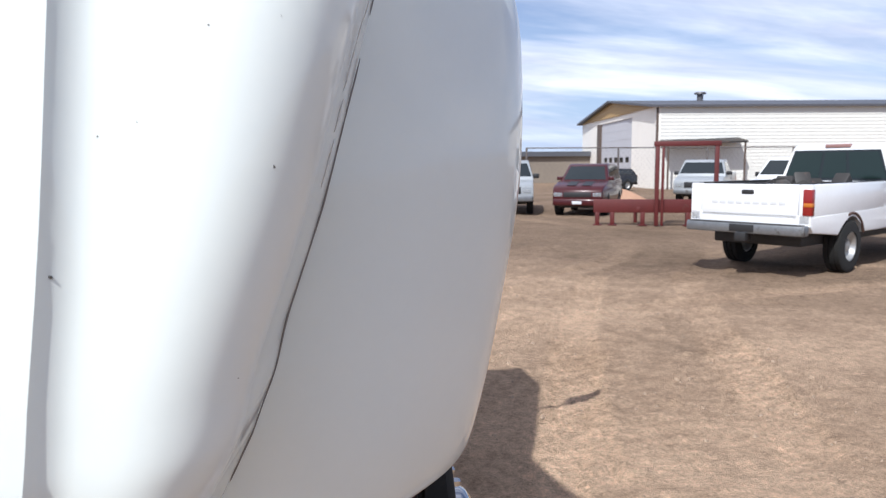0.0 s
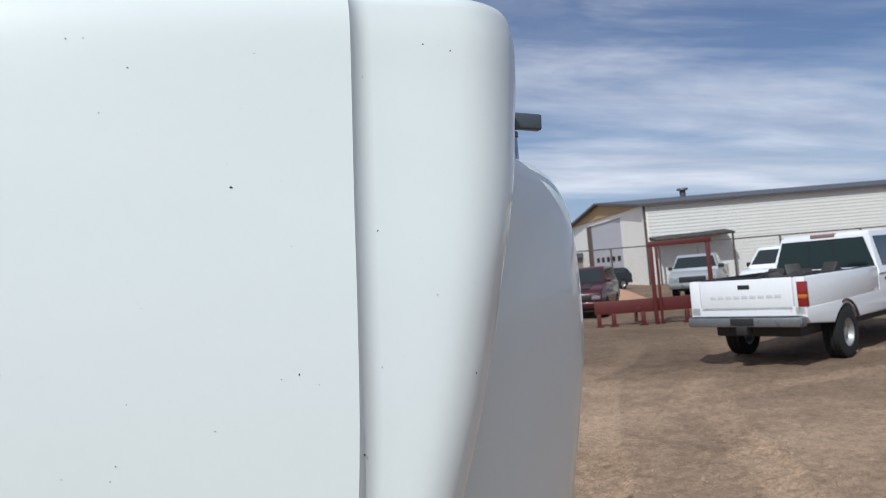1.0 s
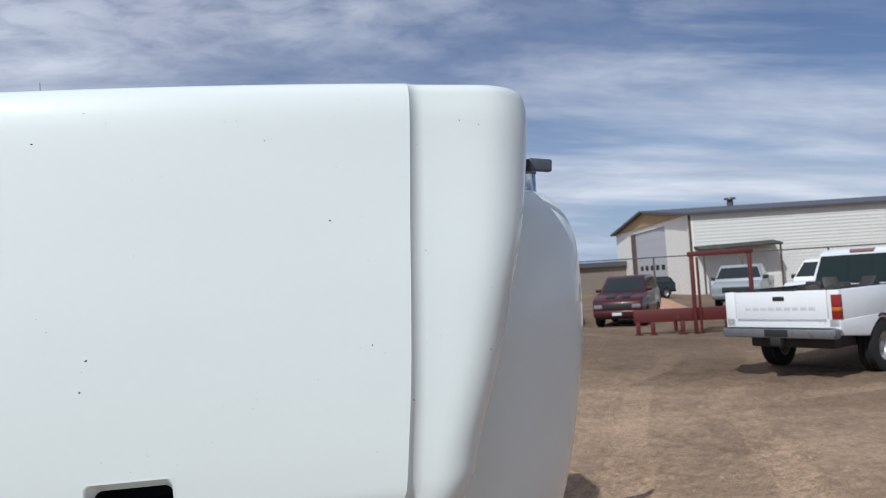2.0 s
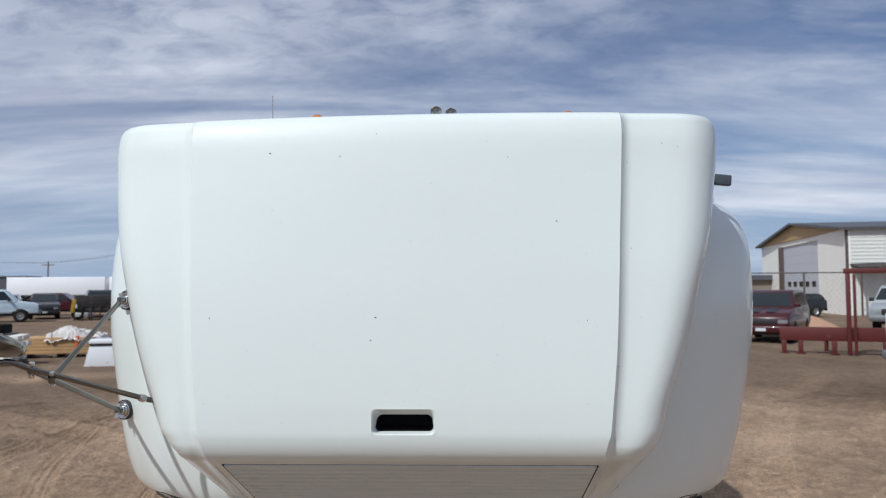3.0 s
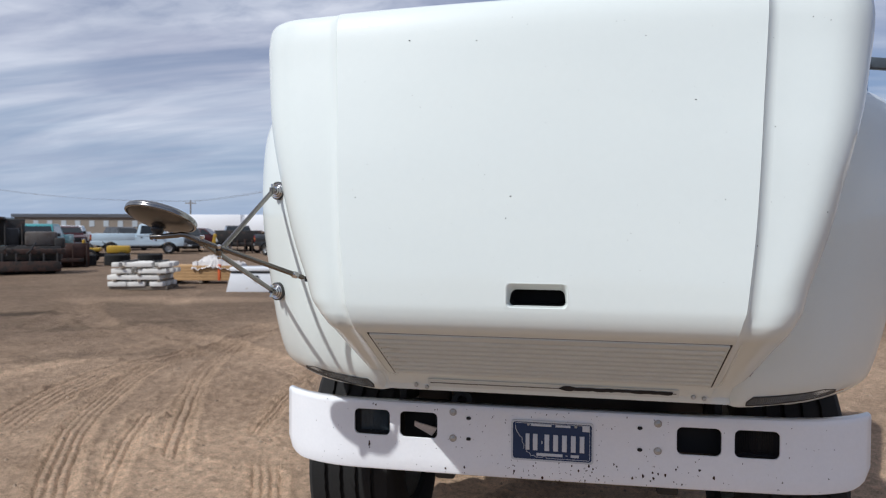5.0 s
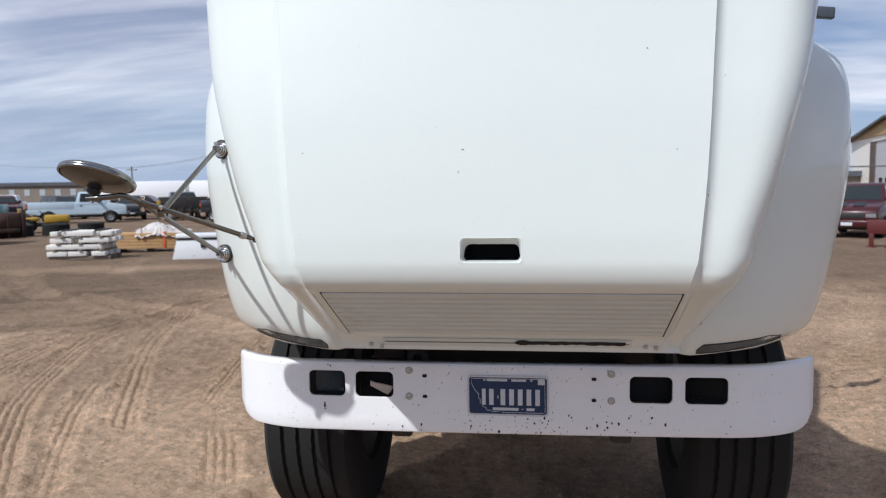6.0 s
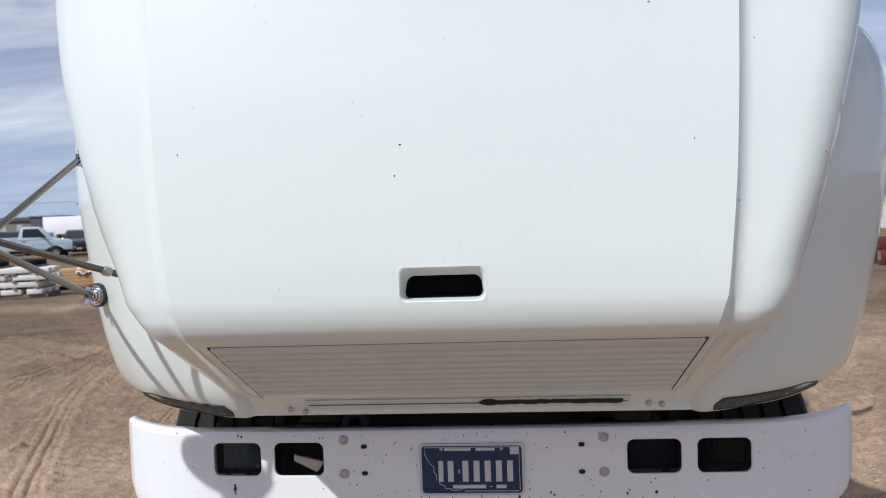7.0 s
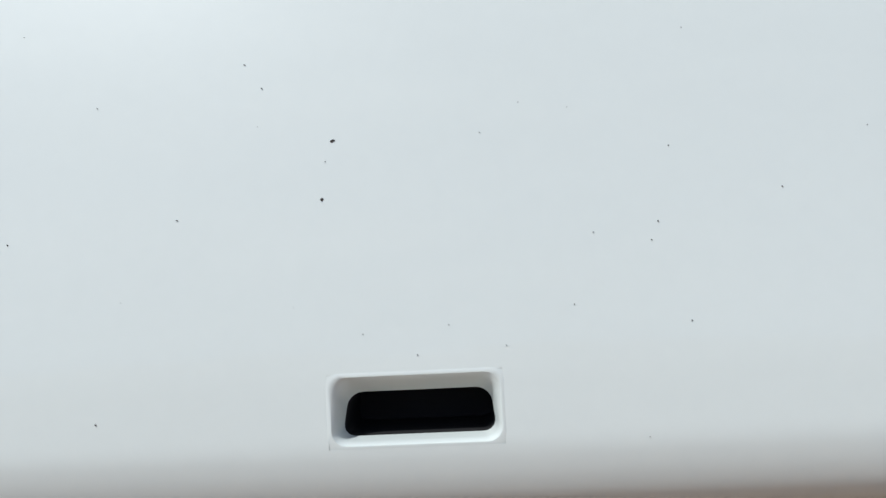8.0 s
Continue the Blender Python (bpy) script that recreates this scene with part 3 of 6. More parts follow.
def pebbles():
    """Small stones strewn over the dirt near the truck."""
    rng = np.random.RandomState(7)
    n = 5000
    px, py = rng.uniform(-7.5, 5.0, n), rng.uniform(-0.6, 8.5, n)
    size = 0.003 + 0.020 * rng.uniform(0, 1, n) ** 5
    shape = np.array([(1, 0, 0), (0, 1, 0), (-1, 0, 0), (0, -1, 0), (0, 0, 1)], float)
    turn = rng.uniform(0, 6.28, n)
    verts = np.repeat(shape[None], n, 0) * size[:, None, None] * rng.uniform(0.6, 1.4, (n, 5, 1)) * np.array((1.2, 0.9, 0.75))
    cx, sx = np.cos(turn)[:, None], np.sin(turn)[:, None]
    vx, vy = verts[:, :, 0] * cx - verts[:, :, 1] * sx, verts[:, :, 0] * sx + verts[:, :, 1] * cx
    tree = bpy.data.objects["ground"]
    dg = bpy.context.evaluated_depsgraph_get()
    dg.update()
    z = np.array([tree.ray_cast((x, y, 1.0), (0, 0, -1))[1].z for x, y in zip(px, py)])
    verts = np.stack((vx + px[:, None], vy + py[:, None], verts[:, :, 2] + z[:, None]), -1).reshape(-1, 3)
    base = np.arange(n)[:, None, None] * 5
    faces = (base + np.array([(0, 1, 4), (1, 2, 4), (2, 3, 4), (3, 0, 4)])[None]).reshape(-1, 3)
    me = bpy.data.meshes.new("gravel")
    me.from_pydata(verts.tolist(), [], faces.tolist())
    me.materials.append(STONE)
    tagged(new("gravel", me), "small loose stones strewn over the dirt", "gravel", kind="stuff")


STONE = material("loose_stone", (0.33, 0.24, 0.17), 0.95, spread=0.4, scale=9)
pebbles()


# ---- the white truck ----
XC = -0.017  # the hood's middle
# height, front, half width, half width of the raised panel, depth of its step
HOOD = [
    (2.446, 0.70, 0.45, 0.30, 0.0),
    (2.436, 0.00, 0.83, 0.50, 0.002),
    (2.420, -0.30, 0.956, 0.62, 0.004),
    (2.405, -0.43, 0.976, 0.652, 0.007),
    (2.388, -0.472, 0.982, 0.661, 0.011),
    (2.358, -0.490, 0.986, 0.661, 0.015),
    (2.30, -0.505, 0.985, 0.658, 0.016),
    (2.17, -0.522, 0.974, 0.649, 0.016),
    (2.03, -0.538, 0.953, 0.639, 0.016),
    (1.87, -0.555, 0.911, 0.629, 0.016),
    (1.68, -0.569, 0.858, 0.616, 0.016),
    (1.526, -0.576, 0.804, 0.600, 0.016),
    (1.500, -0.5760, 0.797, 0.5975, 0.016),
    (1.473, -0.5758, 0.791, 0.5945, 0.016),
    (1.447, -0.5750, 0.784, 0.591, 0.016),
    (1.428, -0.5717, 0.777, 0.585, 0.015),
    (1.408, -0.5655, 0.769, 0.581, 0.013),
    (1.388, -0.5555, 0.761, 0.577, 0.013),
    (1.371, -0.5410, 0.756, 0.575, 0.013),
    (1.358, -0.522, 0.751, 0.573, 0.012),
    (1.154, -0.165, 0.678, 0.575, 0.012),
    (1.112, -0.128, 0.664, 0.572, 0.008),
    (1.088, -0.118, 0.66, 0.568, 0.0),
    (1.086, -0.060, 0.655, 0.565, 0.0),
]


def hood_section(row, side=1):
    z, y0, w, s, step = row
    s += -0.012 if side > 0 else 0.005
    step *= 1.4
    bow = float(np.interp(z, (1.34, 1.6, 1.9, 2.25), (0.0, 0.015, 0.027, 0.06)))
    # the body sits a little to one side of the panel
    w += 0.008 * float(np.interp(z, (2.15, 2.32), (0, 1))) if side > 0 else -0.008 * float(np.interp(z, (2.1, 2.3), (1, 0)))
    rx = min(0.16 if side < 0 else float(np.interp(z, (1.4, 1.9, 2.2), (0.10, 0.12, 0.15))), w - s - 0.055)
    ry = (0.15 if side < 0 else float(np.interp(z, (1.9, 2.2), (0.11, 0.14)))) if z > 1.3 else 0.10
    xs = [0, 0.045, 0.0885 if side > 0 else 0.0995, 0.16, 0.26, 0.36, 0.46, 0.54, s - 0.02]
    pts = [(x, y0 + bow * (x / 0.9) ** 2) for x in xs]
    for dx, k in ((0.0, 0.0), (0.0042, 0.274), (0.0105, 0.56), (0.019, 0.823), (0.029, 0.969), (0.038, 1.0)):
        x = s + dx
        pts.append((x, y0 + bow * (x / 0.9) ** 2 + step * k))
    if side > 0:
        d = float(np.interp(z, (1.154, 1.358, 1.45, 1.9, 2.1, 2.25), (0.008, 0.034, 0.027, 0.025, 0.013, 0.003)))
    else:
        d = float(np.interp(z, (1.154, 1.358, 1.45, 1.6), (0.008, 0.043, 0.014, 0.003)))
    edge = w - d
    rx = min(rx, edge - s - 0.05)
    c = edge - rx
    for k in range(1, 4):
        x = s + 0.038 + (c - s - 0.038) * k / 3
        pts.append((x, y0 + bow * (x / 0.9) ** 2 + step))
    yc = pts[-1][1]
    for k in range(1, 10):
        a = math.pi / 2 * k / 9
        x = c + rx * math.sin(a)
        pts.append((x, yc + ry * (1 - math.cos(a)) + bow * ((x / 0.9) ** 2 - (c / 0.9) ** 2)))
    y1 = pts[-1][1]
    y2 = max(y1 + 0.02, min(0.10, fender_front(abs(XC + side * w), z) + 0.012))
    for k in range(1, 4):
        pts.append((edge + (w - edge) * k / 3, y1 + (y2 - y1) * k / 3))
    for k in range(1, 6):
        f = k / 5
        pts.append((w - 0.27 * math.sin(math.pi / 2 * f) ** 0.9, y2 + (1.40 - y2) * f ** 1.5))
    return pts


HOOD_ROWS = smooth_rows(HOOD[:20], 3) + smooth_rows(HOOD[20:], 2)


def hood_y(x, z):
    """The hood's front face at a place of its panel."""
    rows = sorted(HOOD[4:19])
    zs = [r[0] for r in rows]
    row = [float(np.interp(z, zs, [r[i] for r in rows])) for i in range(5)]
    sec = hood_section(row, 1 if x > XC else -1)[:27]
    return float(np.interp(abs(x - XC), [p[0] for p in sec], [p[1] for p in sec]))


def build_hood(truck):
    bm = bmesh.new()
    grid = []
    for row in HOOD_ROWS:
        sec = hood_section(row)
        full = [(-x, y) for x, y in hood_section(row, -1)[:0:-1]] + sec
        z = float(row[0])
        grid.append([(XC + x, y, z + 0.009 * x * max(0.0, z - 1.5)) for x, y in full])
    sheet(grid, bm)
    gone = [f for f in bm.faces if -0.1165 < f.calc_center_median().x < 0.0715 and 1.447 < f.calc_center_median().z < 1.526 and f.calc_center_median().y < -0.4]
    bmesh.ops.delete(bm, geom=gone, context="FACES")
    # turned-in roof at the middle and the rear edge
    n = len(grid[0])
    ring = [bm.verts.new(p) for p in grid[0]]
    for k in range(n // 2):
        quad = [ring[k], ring[k + 1], ring[n - 2 - k], ring[n - 1 - k]]
        bm.faces.new(list(dict.fromkeys(quad)))
    bmesh.ops.remove_doubles(bm, verts=[v for v in bm.verts if v.co.z > 2.44], dist=0.00005)
    hood = part("hood", bm, TRUCK_WHITE, truck, "glossy white fibreglass hood with a raised panel", 24)
    # the grab slot near the lower edge
    rings = []
    for side, low, top, slant, y, r in ((-0.004, -0.004, -0.004, 0.0, -0.5750, 0.006), (0.0, 0.0, 0.0, 0.0, -0.5765, 0.016), (0.003, 0.003, 0.003, 0.001, -0.5762, 0.016),
                                        (0.0055, 0.005, 0.006, 0.003, -0.572, 0.016), (0.0075, 0.006, 0.013, 0.005, -0.563, 0.016), (0.0095, 0.0085, 0.0225, 0.009, -0.546, 0.015)):
        x0, x1, z0, z1 = -0.1165 + side, 0.0715 - side * 0.8, 1.447 + low, 1.526 - top
        rings.append([(x + slant * (1 if x < XC else -0.7) * (z - z0) / (z1 - z0), y + 0.012 * ((x - XC) / 0.9) ** 2 + 0.10 * max(0.0, 1.462 - z), z) for x, z in rounded(x0, x1, z0, z1, r)])
    part("grab_slot", sheet(rings, closed=True), TRUCK_WHITE, hood, "moulded rounded grab slot", 40)
    # closed box, its inner shade painted on
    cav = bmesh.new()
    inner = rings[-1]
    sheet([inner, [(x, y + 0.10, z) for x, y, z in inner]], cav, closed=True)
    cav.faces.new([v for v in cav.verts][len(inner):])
    part("slot_cavity", cav, CAVITY_SHADE, hood, "hollow behind the slot, its shade painted black")
    # the seams along the fenders
    for side in (-1, 1):
        pts = []
        for z in np.linspace(1.20, 2.2, 40):
            low, high = [r for r in HOOD if r[0] <= z][0], [r for r in HOOD if r[0] > z][-1]
            f = (z - low[0]) / (high[0] - low[0])
            line = [(x0 + (x1 - x0) * f, y0 + (y1 - y0) * f) for (x0, y0), (x1, y1) in zip(hood_section(low, side), hood_section(high, side))]
            # where the hood's side dips behind the fender
            for (xa, ya), (xb, yb) in zip(line[12:], line[13:]):
                ga, gb = ya - fender_front(abs(XC + side * xa), z), yb - fender_front(abs(XC + side * xb), z)
                if ga < 0 <= gb:
                    k = ga / (ga - gb)
                    pts.append((XC + side * (xa + (xb - xa) * k + 0.001), ya + (yb - ya) * k - 0.0015, z))
                    break
        part("fender_seam", tube(pts, 0.0014, 8), SEAM_GREY, hood, "dark seam line beside the fender")
    # scuffs beside the seam
    scuff = bmesh.new()
    rng = random.Random(19)
    for z in (1.74, 1.80, 1.845, 1.87, 1.90, 1.94):
        low, high = [r for r in HOOD if r[0] <= z][0], [r for r in HOOD if r[0] > z][-1]
        f = (z - low[0]) / (high[0] - low[0])
        line = [(x0 + (x1 - x0) * f, y0 + (y1 - y0) * f) for (x0, y0), (x1, y1) in zip(hood_section(low), hood_section(high))]
        x, y = line[27]
        y += rng.uniform(-0.02, 0.05)
        x += 0.001 + 0.13 * max(0.0, y - line[27][1])
        h = rng.uniform(0.012, 0.035)
        tube([(XC + x - 0.30 * h, y, z - h), (XC + x + 0.0005, y + 0.002, z), (XC + x + 0.30 * h, y + 0.004, z + h)], 0.002, 5, scuff, radii=[0.0004, rng.uniform(0.001, 0.0022), 0.0004])
    part("scuff", scuff, SCUFF, hood, "pale scraped paint beside the seam")["kind"] = "stuff"
    # louvred panel under the nose
    z1, y1, z0, y0 = 1.352, -0.512, 1.160, -0.176
    slope = Vector((0, y0 - y1, z0 - z1))
    long = slope.length
    slope.normalize()
    out = Vector((0, -1, 0)) - slope * slope.dot(Vector((0, -1, 0)))
    out.normalize()
    m = Matrix(((1, 0, 0, -0.012), (0, out.y, slope.y, y1), (0, out.z, slope.z, z1), (0, 0, 0, 1)))
    panel = part("grille_backing", moved(box(-0.546, 0.546, -0.010, -0.0045, 0.0, long, 0.0003), m), GAP_GREY, hood, "shadow gap round the louvres")
    n = 9
    pitch = (long - 0.006) / n
    for k in range(n):
        a = 0.0025 + k * pitch
        pro = [(-0.006, a), (0.0008, a), (0.0042, a + pitch * 0.04), (0.0074, a + pitch * 0.12), (0.0090, a + pitch * 0.24), (0.0088, a + pitch * 0.40), (0.0064, a + pitch * 0.70), (0.0036, a + pitch * 0.885), (0.0012, a + pitch * 0.905), (-0.006, a + pitch * 0.91)]
        if k == 0:  # the first one lies flush under the nose
            pro = [(min(o, 0.0062 - 0.003 * abs(o - 0.0062) / 0.006) if o > 0 else o, s) for o, s in pro]
        bm = bmesh.new()
        ends = [[bm.verts.new((x, o, s)) for o, s in pro] for x in (-0.541, 0.541)]
        for j in range(len(pro)):
            jj = (j + 1) % len(pro)
            bm.faces.new((ends[0][j], ends[0][jj], ends[1][jj], ends[1][j]))
        bm.faces.new(ends[0]); bm.faces.new(ends[1][::-1])
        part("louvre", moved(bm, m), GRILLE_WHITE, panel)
    for side in (-1, 1):
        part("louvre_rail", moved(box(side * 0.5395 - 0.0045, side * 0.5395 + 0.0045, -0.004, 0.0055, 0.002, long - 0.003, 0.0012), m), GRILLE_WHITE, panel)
        bm = box(side * 0.5470 - 0.0028, side * 0.5470 + 0.0028, -0.004, 0.0026, -0.001, long)
        part("edge_gap", moved(bm, m), SEAM, panel, "thin dark gap beside the louvres", None)
    part("edge_gap", moved(box(-0.549, 0.549, -0.004, 0.0006, -0.0006, 0.0008), m), SEAM_GREY, panel, "thin dark gap above the louvres", None)
    # the pressed outer edge of the louvred recess
    tree = BVHTree.FromPolygons([v.co for v in hood.data.vertices], [p.vertices for p in hood.data.polygons])
    for side in (-1, 1):
        pts = []
        for k in range(26):
            f = k / 25
            turn = max(0.0, f - 0.86) / 0.14
            x = side * (0.578 - 0.034 * (1 - math.sqrt(max(0.0, 1 - turn * turn))))
            at = m @ Vector((x, 0.2, 0.012 + (long + 0.012) * f))
            hit = tree.ray_cast(at, -out)[0]
            if hit is not None and (not pts or (hit - pts[-1]).length < 0.05):
                pts.append(hit + out * 0.0004)
        if len(pts) > 6:
            part("recess_edge", tube(pts, 0.0032, 8, radii=[0.001] + [0.0032] * (len(pts) - 2) + [0.001]), TRUCK_WHITE, hood, "raised moulded edge beside the louvres", 60)
    # narrow lower vent with a broken-out gap
    def lean(bm):
        for v in bm.verts:
            v.co.y += -0.165 + (1.154 - v.co.z) * 0.88
        return bm

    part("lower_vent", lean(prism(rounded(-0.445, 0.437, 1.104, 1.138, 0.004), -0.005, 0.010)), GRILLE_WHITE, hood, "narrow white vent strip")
    part("vent_slat", lean(box(-0.437, 0.428, -0.0075, -0.004, 1.1195, 1.1225, 0.0008)), GAP_GREY, hood)
    rng = random.Random(5)
    upper, lower = [], []
    for k in range(31):
        x = 0.03 + 0.385 * k / 30
        tip = max(0.0, 1 - abs(x - 0.058) / 0.03) * 0.0055
        upper.append((x, 1.1308 - rng.uniform(0, 0.002) + tip - (0.007 if k == 0 else 0)))
        lower.append((x, 1.1152 + rng.uniform(-0.001, 0.003) - tip + (0.004 if k == 0 else 0)))
    # solid black strip paints the shade in the broken-out gap
    part("broken_gap", lean(prism(upper + lower[::-1], -0.0085, 0.002)), CAVITY_SHADE, hood, "ragged black gap where slats broke off", None)
    for x, z in ((-0.492, 1.108), (-0.452, 1.100), (0.485, 1.112), (0.52, 1.108)):
        part("rivet", moved(lathe([(0, 0.006), (0.006, 0.005), (0.008, 0.0), (0.008, -0.004)], 10), pose(x, -0.130 - (z - 1.10) * 0.5, z, 90)), DULL_STEEL, hood)
    # stone chips
    marks = [(-0.108, 2.329, 5), (-0.431, 2.275, 5), (-0.216, 2.262, 4), (0.286, 2.254, 3), (0.425, 2.06, 4), (-0.103, 1.782, 5), (-0.116, 1.717, 4),
             (-0.59, 1.781, 4), (0.505, 1.771, 4), (0.645, 2.24, 4), (0.757, 2.303, 4), (0.806, 2.292, 4), (0.734, 2.232, 3), (0.645, 1.98, 3), (0.591, 1.641, 4), (0.786, 1.737, 4)]
    for k in range(70):
        marks.append((rng.uniform(-0.6, 0.82), rng.uniform(1.44, 2.34), rng.uniform(0.6, 1.7)))
    bm = bmesh.new()
    for x, z, s in marks:
        if -0.14 < x < 0.09 and 1.43 < z < 1.54:
            continue
        r = s * 0.00038
        turn = rng.uniform(0, 6.28)
        y = hood_y(x, z)
        ring = []
        for k in range(7):
            a = 2 * math.pi * k / 7
            u, v = r * math.cos(a) * 1.7 * rng.uniform(0.6, 1.2), r * math.sin(a) * rng.uniform(0.6, 1.2)
            ring.append((x + u * math.cos(turn) - v * math.sin(turn), z + u * math.sin(turn) + v * math.cos(turn)))
        front = [bm.verts.new((a, y - 0.0012, b)) for a, b in ring]
        back = [bm.verts.new((a, y + 0.003, b)) for a, b in ring]
        bm.faces.new(front)
        for k in range(7):
            bm.faces.new((front[k], front[(k + 1) % 7], back[(k + 1) % 7], back[k]))
    part("stone_chip", bm, CHIP, hood, "scattered dark stone chips", None)["kind"] = "stuff"
    return hood


FENDER_LINE = [(0.56, -0.06), (0.585, -0.135), (0.615, -0.180), (0.65, -0.202), (0.72, -0.212), (0.80, -0.210), (0.87, -0.197), (0.946, -0.164), (1.00, -0.128), (1.05, -0.084), (1.10, -0.038), (1.145, 0.008),
               (1.18, 0.056), (1.205, 0.105), (1.222, 0.165), (1.230, 0.25), (1.232, 0.42), (1.230, 0.7), (1.225, 1.1), (1.22, 1.62)]
# height, half width, set-back of the front
FENDER = [(1.079, 0.99, 0.170), (1.083, 1.035, 0.142), (1.099, 1.092, 0.112), (1.13, 1.135, 0.082), (1.18, 1.160, 0.050), (1.32, 1.184, 0.014), (1.53, 1.213, 0.0),
          (1.70, 1.237, 0.0), (1.85, 1.245, 0.008), (1.99, 1.247, 0.030), (2.085, 1.241, 0.055), (2.155, 1.224, 0.090), (2.212, 1.192, 0.140), (2.243, 1.147, 0.215), (2.257, 1.06, 0.31), (2.262, 0.90, 0.43)]
FENDER_ROWS = smooth_rows(FENDER, 3)


def fender_section(row):
    z, w, back = row
    k = (w - 0.60) / (1.232 - 0.60)
    inner = 0.55 if z < 1.25 else 1.0
    return [(0.60 + (x - 0.60) * k, y + back * float(np.interp(x, (0.64, 0.84), (inner, 1.0))) * (1 if y < 0.9 else 0.4)) for x, y in smooth_rows(FENDER_LINE, 2)]


def fender_front(x, z):
    row = [float(np.interp(z, [r[0] for r in FENDER], [r[i] for r in FENDER])) for i in range(3)]
    sec = fender_section(row)[:34]
    return float(np.interp(x, [p[0] for p in sec], [p[1] for p in sec]))


def build_fender(truck, side):
    rows = []
    for row in FENDER_ROWS:
        z = float(row[0])
        # the crown falls away behind the wheel's front
        wide = 0.014 * min(1.0, max(0.0, (z - 1.25) / 0.35)) if side > 0 else 0.0
        drop = 0.034 * min(1.0, max(0.0, (z - 1.95) / 0.25)) if side > 0 else 0.0
        rows.append([(side * (x + wide * min(1.0, max(0.0, (x - 0.75) / 0.4))), y, z - drop - (z - 1.08) * 0.92 * min(1.0, (max(0.0, y - 0.30) / 0.8)) ** 0.85) for x, y in fender_section(row)])
    lip = [(side * (0.60 + (abs(x) - 0.60) * 0.93), y + 0.05, 1.10) for x, y, z in rows[0]]
    bm = sheet([lip] + rows)
    fender = part("fender", bm, TRUCK_WHITE, truck, "white rounded front fender", 40)
    # ribbed lamp let into the lower edge
    lens = []
    for k in range(91):
        f = k / 90
        x = 0.655 + 0.305 * f
        z0 = 1.092 + 0.010 * f + 0.028 * f * f
        z1 = z0 + 0.005 + 0.028 * min(1, 0.30 + f * 11) * min(1, (1 - f) * 4 + 0.3)
        rib = 0.002 if k % 2 else 0.0
        lens.append([(side * x, fender_front(x, z) - (0.004 + rib if 0 < i < 3 else -0.006), z) for i, z in enumerate((z0, z0 + 0.003, z1 - 0.003, z1))])
    lamp = part("marker_lamp", sheet(lens), LENS_SMOKED, fender, "dark smoked ribbed turn lamp", 20)
    rim = [p[0] for p in lens] + [p[3] for p in lens[::-1]]
    part("lamp_gasket", tube([(x, y - 0.009, z) for x, y, z in rim + rim[:1]], 0.0030, 6), SEAM, lamp, "black lamp gasket")
    tip = []
    for k in range(13):
        f = k / 12
        x = 0.965 + 0.10 * f
        z0 = 1.118 + 0.024 * f
        z1 = z0 + 0.016 - 0.006 * f
        tip.append([(side * x, fender_front(x, z) - (0.003 if 0 < i < 3 else -0.006), z) for i, z in enumerate((z0, z0 + 0.003, z1 - 0.003, z1))])
    part("amber_tip", sheet(tip), BROWN_LENS, fender, "brown amber side end of the lamp")
    return fender


def mount(name, at, truck, facing):
    """A domed chrome base with its socket."""
    prof = [(0, 0.022), (0.007, 0.022), (0.0095, 0.019), (0.010, 0.013), (0.0145, 0.0125), (0.016, 0.0095), (0.0165, 0.007), (0.0215, 0.0085), (0.0235, 0.006), (0.0245, 0.0025), (0.029, 0.0035), (0.031, 0.001), (0.031, -0.012)]
    m = Matrix.Translation(at) @ Vector(facing).to_track_quat("Z", "Y").to_matrix().to_4x4()
    bm = moved(lathe(prof, 28), m)
    base = part(name, bm, CHROME, truck, "domed chrome mounting base", 22)
    ring = moved(lathe([(0.030, 0.001), (0.0345, 0.001), (0.0355, -0.002), (0.0355, -0.012)], 28), m)
    part("gasket", ring, SEAM, base, "black rubber gasket")
    return base


